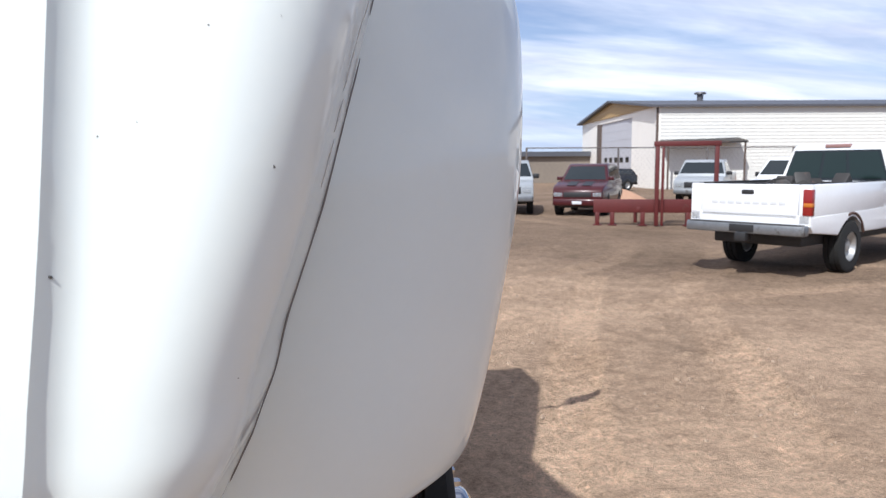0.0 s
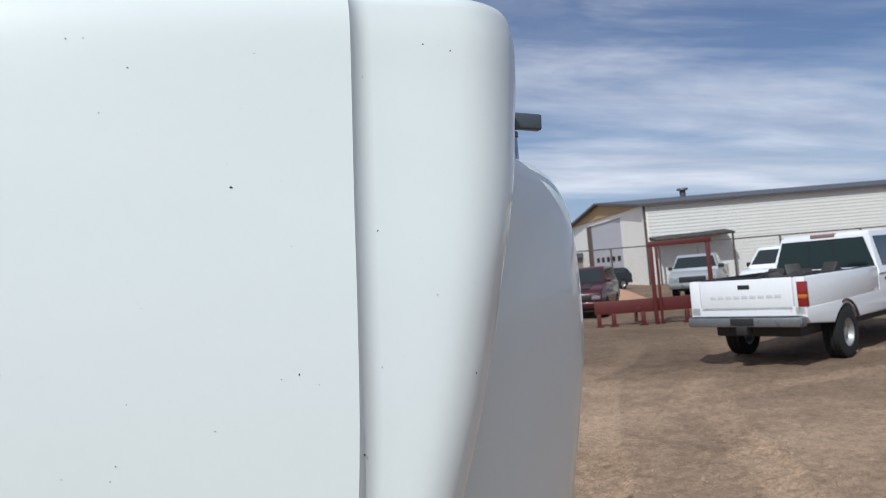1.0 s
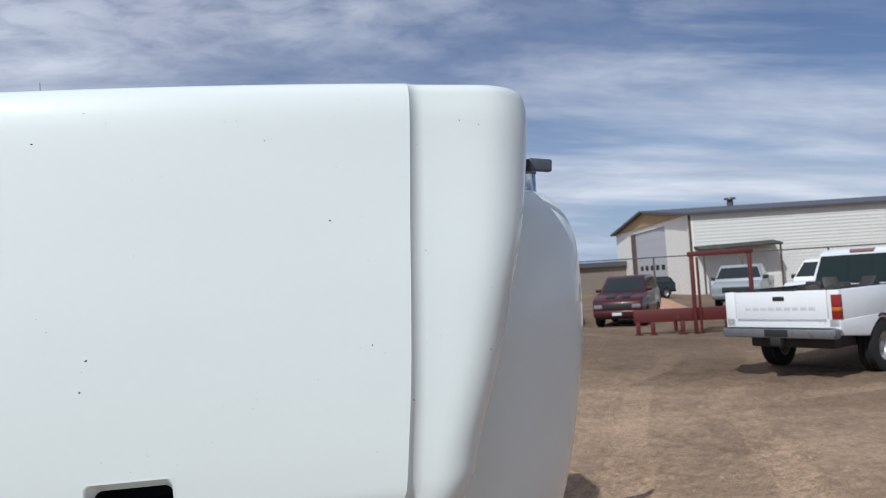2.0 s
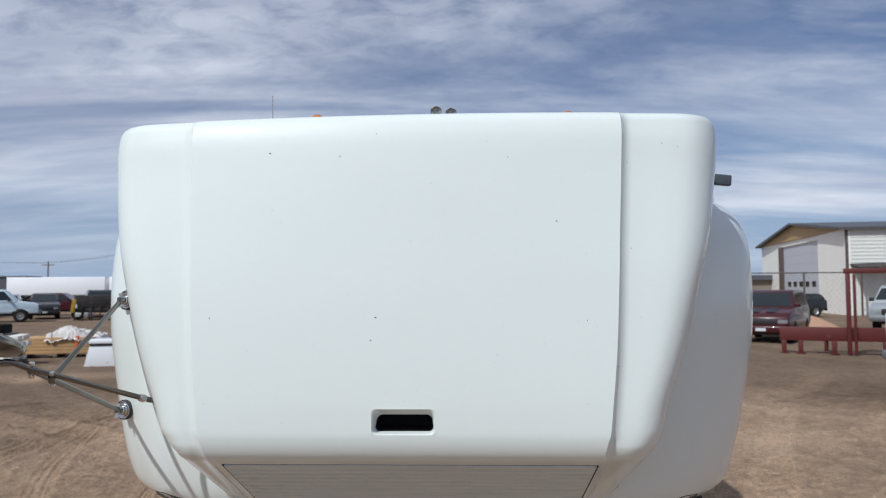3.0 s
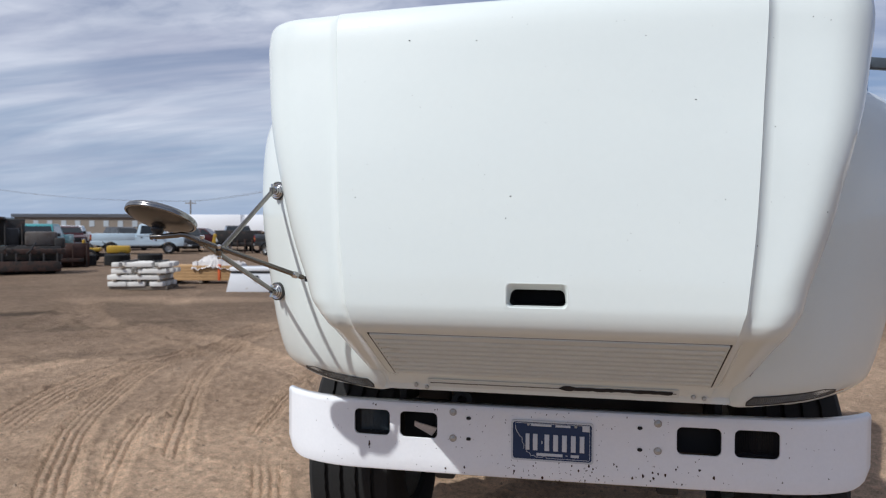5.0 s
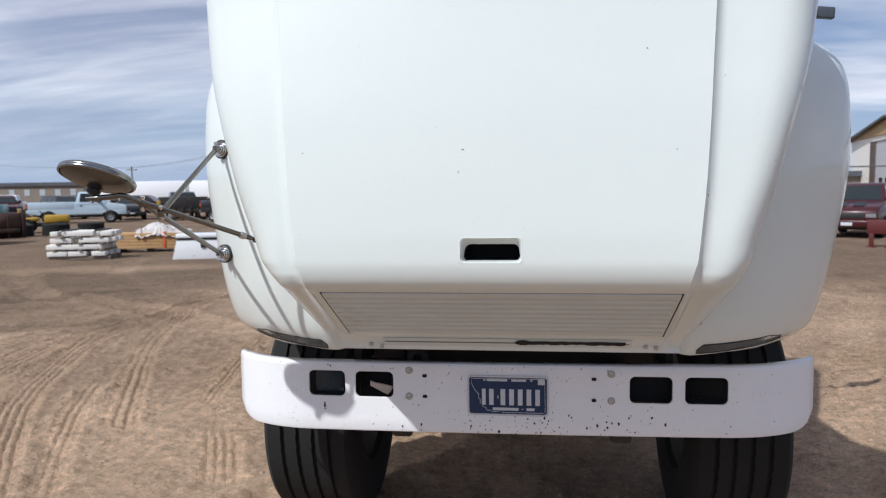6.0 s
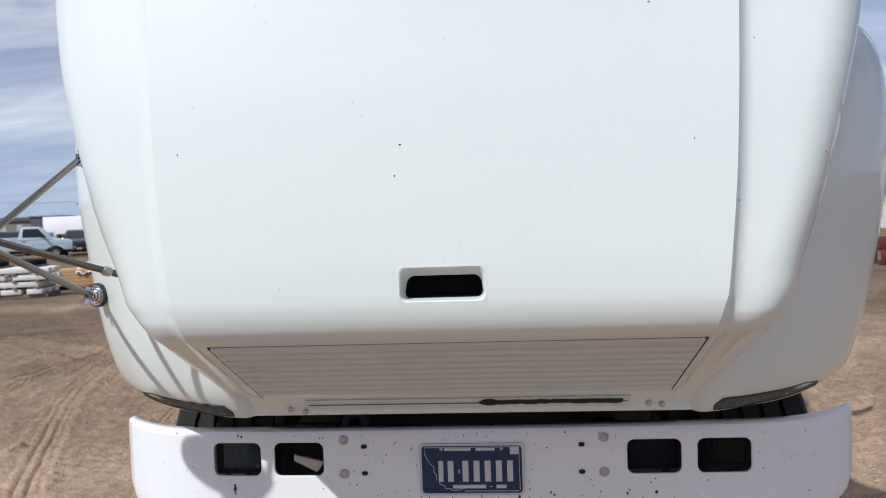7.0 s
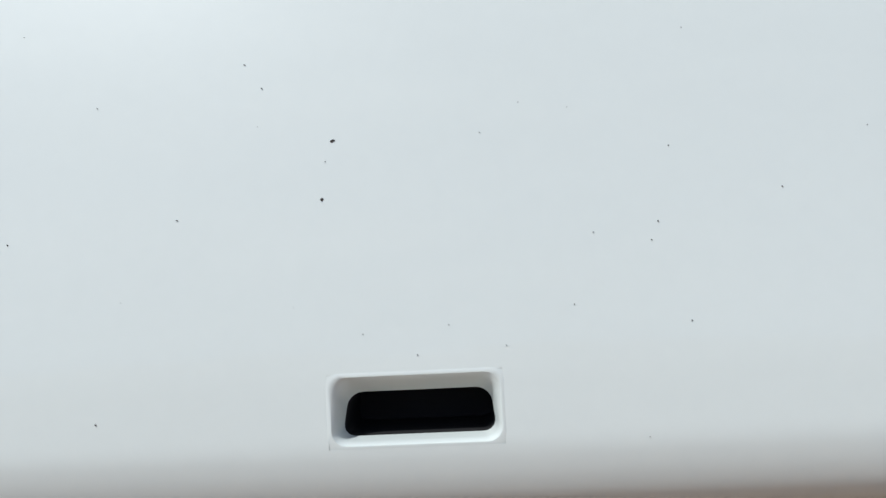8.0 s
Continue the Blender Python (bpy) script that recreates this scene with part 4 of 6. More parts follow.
def build_fender_mirror():
    arm = thing("fender_mirror", "round convex mirror with chrome back on a stainless tripod", "mirror")
    low, up, tip = Vector((-1.063, -0.094, 1.435)), Vector((-1.046, -0.122, 1.829)), Vector((-0.842, -0.335, 1.508))
    j1, j2, ball = Vector((-1.093, -0.590, 1.636)), Vector((-1.052, -0.556, 1.606)), Vector((-1.238, -0.622, 1.661))
    mount("mirror_mount", low + Vector((-0.014, 0.030, 0)), arm, (-0.35, -0.9, 0))
    mount("mirror_mount", up + Vector((-0.012, 0.024, 0)), arm, (-0.35, -0.9, 0.05))
    end = low + Vector((-0.014, 0.002, 0.004))
    run = [end, end.lerp(j1, 0.5), j1.lerp(end, 0.05)]
    bend = [(2 * (1 - s) * s) * (j1 + Vector((-0.05, -0.03, 0.035))) + (1 - s) ** 2 * j1.lerp(end, 0.03) + s * s * Vector((-1.165, -0.608, 1.660)) for s in np.linspace(0, 1, 9)]
    flat = [Vector((-1.230, -0.624, 1.654)), Vector((-1.252, -0.630, 1.653))]
    part("main_arm", tube(run + bend + flat, 0.0088, 14), STEEL, arm, "bent stainless tube", 60)
    for a, b, name in ((up + Vector((-0.016, -0.006, -0.002)), j2, "upper_strut"), (tip, j1 + Vector((0, -0.012, 0.006)), "inner_strut")):
        radii = [0.004, 0.009, 0.0085, 0.0085, 0.009, 0.004]
        pts = [a.lerp(b, s) for s in (0, 0.04, 0.08, 0.92, 0.96, 1)]
        part(name, tube(pts, 0.009, 12, radii=radii), STEEL, arm, "straight stainless strut", 60)
    for j, ax in ((j1, (0.2, -0.3, 1)), (j2, (0.2, -0.5, 1)), (low + Vector((-0.016, -0.006, 0.004)), (0, 0.2, 1)), (up + Vector((-0.016, -0.010, 0)), (0, 0.2, 1))):
        d = Vector(ax).normalized()
        bolt = tube([j - d * 0.024, j - d * 0.016, j - d * 0.016, j + d * 0.016, j + d * 0.016, j + d * 0.024], 0.008, 6, radii=[0.0075, 0.0075, 0.005, 0.005, 0.0075, 0.0075])
        part("bolt", bolt, CHROME, arm)
        part("clamp", tube([j - d * 0.009, j + d * 0.009], 0.0108, 12), STEEL, arm)
    d = (tip - j1).normalized()
    part("collar", tube([tip - d * 0.055, tip - d * 0.05, tip - d * 0.036, tip - d * 0.031], 0.012, 12, radii=[0.009, 0.0125, 0.0125, 0.009]), CHROME, arm, "threaded collar")
    part("strut_foot", tube([tip, tip.lerp(Vector((-0.815, -0.30, 1.497)), 1.0)], 0.011, 10), BLACK_PLASTIC, arm, "black foot against the hood")
    # the round head, glass turned back to the cab
    prof = [(0, 0.0), (0.022, 0.0), (0.055, 0.004), (0.086, 0.012), (0.101, 0.020), (0.107, 0.027), (0.109, 0.033), (0.107, 0.039), (0.101, 0.042)]
    tilt = Vector((0.10, 0.37, 0.92)).normalized()
    m = Matrix.Translation(ball + tilt * 0.030) @ tilt.to_track_quat("Z", "Y").to_matrix().to_4x4()
    head = part("mirror_head", moved(lathe(prof, 48), m), MIRROR_BACK, arm, "round bright metal mirror back", 50)
    part("rim", moved(lathe([(0.1075, 0.022), (0.1125, 0.023), (0.1140, 0.026), (0.1125, 0.0285), (0.1135, 0.031), (0.1140, 0.035), (0.1115, 0.040), (0.104, 0.045), (0.101, 0.043)], 48), m), RIM_STEEL, head, "dull chrome rim", 60)
    part("mirror_glass", moved(lathe([(0, 0.052), (0.04, 0.050), (0.08, 0.046), (0.101, 0.042)], 48), m), MIRROR_GLASS, head, "convex mirror glass", 60)
    part("ball_boot", moved(lathe([(0, -0.034), (0.009, -0.034), (0.011, -0.024), (0.019, -0.020), (0.021, -0.012), (0.017, -0.006), (0.024, -0.001), (0.020, 0.004)], 24), m), BLACK_PLASTIC, head, "black rubber ball boot", 60)
    stud = ball - tilt * 0.012
    part("stud", tube([stud, stud - Vector((0, 0, 0.005)), stud - Vector((0, 0, 0.010))], 0.006, 10, radii=[0.006, 0.006, 0.008]), CHROME, head)
    return arm


def build_far_mirror():
    arm = thing("fender_mirror", "dark rectangular mirror on a post above the fender", "mirror")
    m = pose(1.050, -0.005, 2.257, 0, 4, 10)
    part("mirror_head", moved(box(-0.005, 0.074, -0.012, 0.012, -0.021, 0.019, 0.006, segments=3), m), MIRROR_SHELL, arm, "slim black mirror housing")
    part("bracket", moved(box(-0.05, 0.006, -0.009, 0.012, -0.024, 0.015, 0.004), m), BLACK_PLASTIC, arm)
    part("post", tube([(1.010, 0.012, 2.245), (1.000, 0.02, 2.20), (1.02, 0.12, 2.15), (1.07, 0.2, 2.17)], 0.010, 10), BLACK_PLASTIC, arm)
    base = part("mirror_base", moved(lathe([(0, 0.06), (0.036, 0.060), (0.040, 0.055), (0.040, -0.05)], 28), pose(1.088, 0.215, 2.205)), CHROME, arm, "round chrome base", 50)
    part("cap", moved(lathe([(0, 0.072), (0.034, 0.070), (0.043, 0.064), (0.043, 0.052), (0.040, 0.051)], 28), pose(1.088, 0.215, 2.205)), MIRROR_SHELL, base, "dark rubber cap", 50)
    return arm


BUMPER_X = 0.012


def bumper_plan(x):
    """How far back the bumper lies at x from its middle."""
    a = abs(x)
    if a < 0.78:
        return 0.010 * (a / 0.78) ** 2
    f = (a - 0.78) / 0.355
    return 0.010 + 0.030 * f + 0.125 * f ** 2.6


def build_bumper():
    bumper = thing("front_bumper", "white painted steel truck bumper with dark stone chips and lamp openings", "bumper")
    holes = [(-0.780, -0.631), (-0.592, -0.439), (0.447, 0.604), (0.646, 0.801)]
    holes = [(a - BUMPER_X, b - BUMPER_X) for a, b in holes]
    z0, z1, h0, h1 = 0.737, 1.010, 0.869, 0.972
    xs = set(np.linspace(-1.135, 1.135, 91).round(4))
    for a, b in holes:
        xs = {x for x in xs if not (a - 0.02 < x < b + 0.02)} | {a - 0.016, b + 0.016}
    xs = sorted(xs)
    bm = bmesh.new()

    def low(x):
        f = max(0.0, (abs(x) - 1.03) / 0.105)
        return z0 + 0.008 * x + 0.065 * (1 - math.sqrt(max(0, 1 - f * f)))

    def high(x):
        return z1 + 0.004 * x

    def column(x):
        y = bumper_plan(x)
        a, b = low(x), high(x)
        ha, hb = h0 - 0.016, h1 + 0.016
        prof = [(0.075, a + 0.012), (0.012, a), (0.004, a + 0.004), (0, a + 0.014), (0, (a + ha) / 2), (0, ha), (0, hb), (0, b - 0.014), (0.004, b - 0.004), (0.012, b), (0.038, b + 0.001)]
        return [(BUMPER_X + x, y + dy, z) for dy, z in prof]

    cols = [[bm.verts.new(p) for p in column(x)] for x in xs]
    for i in range(len(xs) - 1):
        mid = (xs[i] + xs[i + 1]) / 2
        inside = any(a - 0.017 < mid < b + 0.017 for a, b in holes)
        for k in range(10):
            if inside and k == 5:
                continue
            bm.faces.new((cols[i][k], cols[i + 1][k], cols[i + 1][k + 1], cols[i][k + 1]))
    # the rims of the openings
    for a, b in holes:
        outer = [(a - 0.016, h0 - 0.016), (b + 0.016, h0 - 0.016), (b + 0.016, h1 + 0.016), (a - 0.016, h1 + 0.016)]
        inner = rounded(a, b, h0, h1, 0.022, 6)
        back = [bm.verts.new((BUMPER_X + x, bumper_plan(x) + 0.014, z)) for x, z in inner]
        ring = [bm.verts.new((BUMPER_X + x, bumper_plan(x), z)) for x, z in inner]
        soft = [bm.verts.new((BUMPER_X + x, bumper_plan(x) + 0.003, z)) for x, z in rounded(a + 0.002, b - 0.002, h0 + 0.002, h1 - 0.002, 0.02, 6)]
        n = len(ring)
        for k in range(n):
            kk = (k + 1) % n
            bm.faces.new((ring[k], ring[kk], soft[kk], soft[k]))
            bm.faces.new((soft[k], soft[kk], back[kk], back[k]))
        corner = {}
        for name, (x, z) in zip(("bl", "br", "tr", "tl"), outer):
            corner[name] = bm.verts.new((BUMPER_X + x, bumper_plan(x), z))
        order = ("tr", "tl", "bl", "br")
        for q, name in enumerate(order):
            arc = ring[q * 7:q * 7 + 7]
            for k in range(6):
                bm.faces.new((corner[name], arc[k], arc[k + 1]))
            nxt = order[(q + 1) % 4]
            bm.faces.new((corner[name], arc[6], ring[(q * 7 + 7) % n], corner[nxt]))
    bmesh.ops.remove_doubles(bm, verts=bm.verts, dist=0.0004)
    face = part("bumper_face", bm, BUMPER_WHITE, bumper, smooth=30)
    mod = face.modifiers.new("thickness", "SOLIDIFY")
    mod.thickness, mod.offset = 0.004, -1
    for x in (-0.38, 0.38):
        for z in (0.979, 0.878):
            b = lathe([(0, 0.007), (0.004, 0.0068), (0.007, 0.005), (0.0075, 0.003), (0.0105, 0.0022), (0.0112, 0.0), (0.0112, -0.004)], 6)
            part("bolt", moved(b, pose(x + 0.002, -0.0005, z, 90)), DULL_STEEL, bumper, "zinc carriage bolt")
            part("washer", moved(lathe([(0.010, 0.0012), (0.0138, 0.0010), (0.0145, -0.002)], 14), pose(x + 0.002, -0.0005, z, 90)), RUST_WASH, bumper, "thin rusty washer")
    for x in (-0.317, 0.3185):
        for z in (0.959, 0.879):
            # black plug painted like the shade in the hole
            part("bolt_hole", prism(rounded(x - 0.009, x + 0.009, z - 0.006, z + 0.006, 0.0055, 4), -0.0015, 0.004), CAVITY_SHADE, bumper)
    rng = random.Random(11)
    bm = bmesh.new()
    spots = [(0.355 + rng.gauss(0, 0.02), 0.775 + rng.gauss(0, 0.02), rng.uniform(2, 5)) for _ in range(6)]
    spots += [(rng.gauss(0.1, 0.35), rng.uniform(0.742, 1.0), rng.uniform(0.7, 2.2)) for _ in range(120)]
    spots += [(rng.uniform(-0.15, 0.2), rng.uniform(0.742, 0.81), rng.uniform(0.6, 2.6)) for _ in range(40)]
    spots += [(rng.uniform(-1.0, 1.0), rng.uniform(0.742, 1.0), rng.uniform(0.5, 1.5)) for _ in range(90)]
    spots += [(rng.gauss(0.12, 0.22), rng.uniform(0.745, 0.83), rng.uniform(2.4, 4.8)) for _ in range(22)]
    spots += [(-0.716, 0.842, 3.5), (-0.716, 0.835, 4), (-0.717, 0.829, 3.5), (-0.715, 0.818, 2.5), (-0.70, 0.993, 3), (-0.45, 0.985, 2.5), (-0.44, 0.986, 2), (-0.69, 0.99, 3), (0.81, 0.79, 2.5)]
    for x, z, s in spots:
        if abs(x - BUMPER_X) > 1.02 or any(a - 0.006 < x - BUMPER_X < b + 0.006 and h0 - 0.01 < z < h1 + 0.01 for a, b in holes):
            continue
        y = bumper_plan(x - BUMPER_X) - 0.0012
        r = s * 0.0012
        ring = [bm.verts.new((x + r * math.cos(a) * rng.uniform(0.4, 1.1), y, z + r * math.sin(a) * rng.uniform(0.5, 1.6))) for a in (2 * math.pi * k / 7 for k in range(7))]
        back = [bm.verts.new((v.co.x, y + 0.003, v.co.z)) for v in ring]
        bm.faces.new(ring)
        for k in range(7):
            bm.faces.new((ring[k], ring[(k + 1) % 7], back[(k + 1) % 7], back[k]))
    part("paint_chip", bm, RUST_CHIP, bumper, "rusty paint chips", None)["kind"] = "stuff"
    # lamps behind the openings, set in black that paints the shade inside
    for k, (a, b) in enumerate(holes):
        x0, x1 = BUMPER_X + a - 0.012, BUMPER_X + b + 0.012
        if k in (0, 3):  # lamps at the ends, empty brackets between
            lamp = part("fog_lamp", box(x0, x1, 0.055, 0.13, h0 - 0.01, h1 + 0.01, 0.01), CAVITY_SHADE, bumper, "rectangular fog lamp set in the bumper")
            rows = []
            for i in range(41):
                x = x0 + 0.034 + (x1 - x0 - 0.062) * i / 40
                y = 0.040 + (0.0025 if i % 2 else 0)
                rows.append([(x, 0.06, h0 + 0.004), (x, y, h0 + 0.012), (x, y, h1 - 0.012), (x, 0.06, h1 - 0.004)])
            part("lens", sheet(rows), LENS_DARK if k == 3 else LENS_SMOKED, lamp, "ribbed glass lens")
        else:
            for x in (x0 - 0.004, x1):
                part("lamp_bracket", box(x, x + 0.004, 0.016, 0.10, h0 - 0.02, h1 + 0.02), CAVITY_SHADE, bumper, "empty lamp bracket")
            if k == 1:
                wedge = prism([(-0.538, 0.908), (-0.468, 0.873), (-0.459, 0.884), (-0.446, 0.9045), (-0.488, 0.914), (-0.515, 0.918), (-0.537, 0.927)], 0.030, 0.040, 0.001)
                part("bent_plate", wedge, CARD_PALE, bumper, "pale torn wedge behind the opening")
            # unseen backings added to darken the two empty openings
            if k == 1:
                part("opening_back", box(x0, x1, 0.13, 0.15, h0 - 0.05, h1 + 0.02, 0.004), CAVITY_SHADE, bumper, "black backing added to keep the opening dark")
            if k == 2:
                part("opening_back", box(x0, x1, 0.10, 0.13, h0 - 0.02, h1 + 0.02, 0.004), CAVITY_SHADE, bumper, "black backing added to keep the opening dark")
    return bumper


def build_plate():
    plate = thing("licence_plate", "blue licence plate with pale embossed characters bolted to the bumper", "licence plate")
    part("plate", prism(rounded(-0.150, 0.150, 0.816, 0.964, 0.012), -0.0045, -0.0015), PLATE_BLUE, plate, "blue stamped plate")
    outer, inner = rounded(-0.1525, 0.1525, 0.8135, 0.9665, 0.012), rounded(-0.146, 0.146, 0.820, 0.960, 0.010)
    rim = sheet([[(x, y, z) for x, z in ring] for ring, y in ((outer, -0.001), (outer, -0.006), (inner, -0.006), (inner, -0.0045))], closed=True)
    part("plate_frame", rim, PLATE_WHITE, plate, "thin bright rim")
    x = -0.098
    for wide in (0.022, 0.026, 0.006, 0.027, 0.027, 0.027, 0.027, 0.026):
        high = 0.062 if wide > 0.01 else 0.012
        part("character_bar", box(x, x + wide * 0.66, -0.0068, -0.004, 0.885 - high / 2, 0.885 + high / 2, 0.0012), PLATE_WHITE, plate)
        x += wide + 0.0055
    for x0, x1, z0, z1 in ((-0.079, -0.002, 0.9455, 0.9535), (0.013, 0.068, 0.9455, 0.9535), (-0.057, 0.040, 0.834, 0.8445), (0.051, 0.059, 0.838, 0.8405), (0.070, 0.100, 0.834, 0.8445)):
        part("word_bar", box(x0, x1, -0.0062, -0.004, z0, z1, 0.0005), PLATE_WHITE, plate)
    part("sticker", box(0.112, 0.138, -0.0062, -0.004, 0.934, 0.956, 0.0005), PLATE_WHITE, plate)
    line = [(0.136, 0.826), (-0.020, 0.826), (-0.022, 0.834), (-0.030, 0.8335), (-0.036, 0.829), (-0.058, 0.828), (-0.066, 0.834), (-0.078, 0.832), (-0.083, 0.843), (-0.094, 0.846), (-0.098, 0.862), (-0.105, 0.858), (-0.104, 0.874), (-0.112, 0.884), (-0.110, 0.897), (-0.120, 0.905), (-0.131, 0.922), (-0.136, 0.934), (-0.137, 0.955), (0.138, 0.956), (0.139, 0.828)]
    part("outline", tube([(x, -0.0046, z) for x, z in line], 0.0011, 6), PLATE_WHITE, plate, "raised pale outline")
    for x in (-0.088, 0.088):
        part("screw", moved(lathe([(0, 0.003), (0.004, 0.0025), (0.0055, 0)], 10), pose(x, -0.0055, 0.951, 90)), DULL_STEEL, plate)
    return plate


def tyre_mesh(radius, wide, rim, grooves, sides=72):
    """A tyre lying on its axle along z, with ribs round the tread."""
    h = wide / 2
    prof = [(rim, -h * 0.80), (rim + 0.02, -h * 0.92), (radius - 0.16, -h), (radius - 0.07, -h * 0.985), (radius - 0.022, -h * 0.93), (radius - 0.006, -h * 0.86)]
    span = h * 1.68
    g = 0.010
    xs = [-h * 0.84 + span * (i + 1) / (grooves + 1) for i in range(grooves)]
    prof.append((radius, -h * 0.83))
    for x in xs:
        prof += [(radius, x - g), (radius - 0.016, x - g * 0.6), (radius - 0.016, x + g * 0.6), (radius, x + g)]
    prof.append((radius, h * 0.83))
    prof += [(r, -z) for r, z in prof[5::-1]]
    bm = lathe(prof, sides)
    for v in bm.verts:  # the grooves run in a zigzag
        if v.co.to_2d().length > radius - 0.02 and abs(v.co.z) < h * 0.75:
            turn = round(math.atan2(v.co.y, v.co.x) * sides / (2 * math.pi))
            v.co.z += 0.002 if turn % 2 else -0.002
    return bm


def rim_bm(rim, wide, lug=10):
    h = wide / 2
    bm = lathe([(rim + 0.012, h * 0.80), (rim + 0.008, h * 0.90), (rim - 0.01, h * 0.88), (rim - 0.03, h * 0.62), (rim - 0.05, h * 0.30), (rim * 0.62, h * 0.22), (rim * 0.40, h * 0.30), (rim * 0.34, h * 0.62), (rim * 0.16, h * 0.66), (0, h * 0.66)], 40)
    for k in range(lug):
        a = 2 * math.pi * k / lug
        join(bm, moved(lathe([(0, 0.03), (0.014, 0.03), (0.016, 0.0), (0.016, -0.01)], 6), pose(rim * 0.50 * math.cos(a), rim * 0.50 * math.sin(a), h * 0.25)))
    lathe([(rim + 0.012, h * 0.80), (rim + 0.012, -h * 0.8), (rim - 0.02, -h * 0.8), (rim * 0.5, -h * 0.2), (0, -h * 0.2)], 40, bm)
    return bm


def build_truck():
    truck = thing("truck", "white heavy truck with overhanging hood and wide tyres on dirt", "truck")
    build_hood(truck)
    for side in (-1, 1):
        build_fender(truck, side)
    oval = Matrix.Diagonal((1.0, 0.36, 1.0, 1.0))
    at = pose(1.250, 0.34, 1.755) @ pose(0, 0, 0, 0, 90, 0) @ oval
    marker = part("side_marker", moved(lathe([(0, 0.012), (0.05, 0.011), (0.08, 0.007), (0.090, 0.0), (0.090, -0.01)], 32), at), LENS_CLEAR, truck, "clear oval side marker lens")
    part("marker_bezel", moved(lathe([(0.088, 0.002), (0.092, 0.008), (0.102, 0.007), (0.106, 0.0), (0.106, -0.012)], 32), at), CHROME, marker, "thin chrome bezel")
    tyre = mesh_from(tyre_mesh(0.56, 0.44, 0.29, 4, 112), "tyre", RUBBER, 30)
    rim = mesh_from(rim_bm(0.285, 0.44), "rim", FRAME_BLACK, 40)
    h = 0.22
    steer = mesh_from(lathe([(0.297, -h * 0.8), (0.297, h * 0.80), (0.292, h * 0.90), (0.275, h * 0.88), (0.255, h * 0.66), (0.225, h * 0.74), (0.19, h * 1.08), (0.165, h * 1.16), (0.11, h * 1.17), (0, h * 1.17)], 40), "rim", RIM, 40)
    cap = mesh_from(lathe([(0.112, h * 1.15), (0.108, h * 1.40), (0.100, h * 1.50), (0.080, h * 1.58), (0.04, h * 1.62), (0, h * 1.63)], 32), "hub_cap", CHROME, 50)
    nut = mesh_from(lathe([(0, 0.052), (0.010, 0.052), (0.016, 0.044), (0.018, 0.0), (0.018, -0.01)], 6), "lug_nut", CHROME, 30)
    for x, y, turn in ((-0.955, 1.02, -90), (0.985, 1.02, 90), (-0.95, 5.6, -90), (0.95, 5.6, 90)):
        wheel = shared("tyre", tyre, truck, pose(x, y, 0.56, 0, turn, 0))
        if y > 3:
            shared("rim", rim, wheel)
            continue
        shared("rim", steer, wheel)
        shared("hub_cap", cap, wheel)
        for k in range(10):
            a = 2 * math.pi * (k + 0.5) / 10
            shared("lug_nut", nut, wheel, pose(0.150 * math.cos(a), 0.150 * math.sin(a), h * 1.16))
    # frame, axle and the dark works behind the bumper
    for x in (-0.43, 0.43):
        part("frame_rail", box(x - 0.04, x + 0.04, 0.10, 6.4, 0.68, 0.94, 0.012), FRAME_BLACK, truck, "black steel frame rail")
    part("front_axle", tube([(-0.78, 1.02, 0.56), (-0.55, 1.02, 0.48), (0.55, 1.02, 0.48), (0.78, 1.02, 0.56)], 0.06, 10), FRAME_BLACK, truck)
    part("rear_axle", tube([(-0.8, 5.6, 0.56), (-0.2, 5.6, 0.56), (0, 5.6, 0.56), (0.2, 5.6, 0.56), (0.8, 5.6, 0.56)], 0.08, 12, radii=[0.08, 0.09, 0.2, 0.09, 0.08]), FRAME_BLACK, truck)
    # unseen slab added to shade the ground under the truck
    part("shade_slab", box(-1.15, 1.15, 2.75, 7.0, 0.96, 1.10, 0.01), FRAME_BLACK, truck, "black slab added behind the cab to shade the ground")
    # stretched to one side to keep the gap above the bumper dark
    part("radiator", box(-0.45, 0.59, 0.34, 0.44, 0.74, 1.75, 0.01), FRAME_BLACK, truck, "black radiator core")
    part("engine", box(-0.30, 0.30, 0.50, 1.55, 0.55, 1.70, 0.06), FRAME_BLACK, truck)
    part("cross_member", box(-0.40, 0.40, 0.16, 0.26, 0.80, 0.92, 0.01), FRAME_BLACK, truck)
    for x in (-0.378, 0.380):
        part("bumper_bracket", box(x - 0.035, x + 0.035, 0.012, 0.14, 0.78, 0.98, 0.006), FRAME_BLACK, truck)
    # unseen black sheets added to block light behind the bumper
    for side in (-1, 1):
        part("fender_blocker", box(min(side * 0.60, side * 0.63), max(side * 0.60, side * 0.63), 0.15, 1.6, 0.95, 1.6, 0.004), FRAME_BLACK, truck, "black sheet added inside the fender to block light")
    for x0, x1 in ((-0.60, -0.455), (0.595, 0.62)):
        part("gap_blocker", box(x0, x1, 0.36, 0.39, 0.62, 1.60, 0.004), FRAME_BLACK, truck, "black filler added beside the radiator to block the bright gap")
    # unseen tanks added to darken the ground between the wheels
    for x in (-0.93, 0.93):
        part("side_blocker", moved(lathe([(0, 0), (0.30, 0), (0.33, 0.03), (0.33, 1.77), (0.30, 1.80), (0, 1.80)], 28), pose(x, 4.3, 0.62, 90)), DULL_STEEL, truck, "round tank added to block side light under the truck")
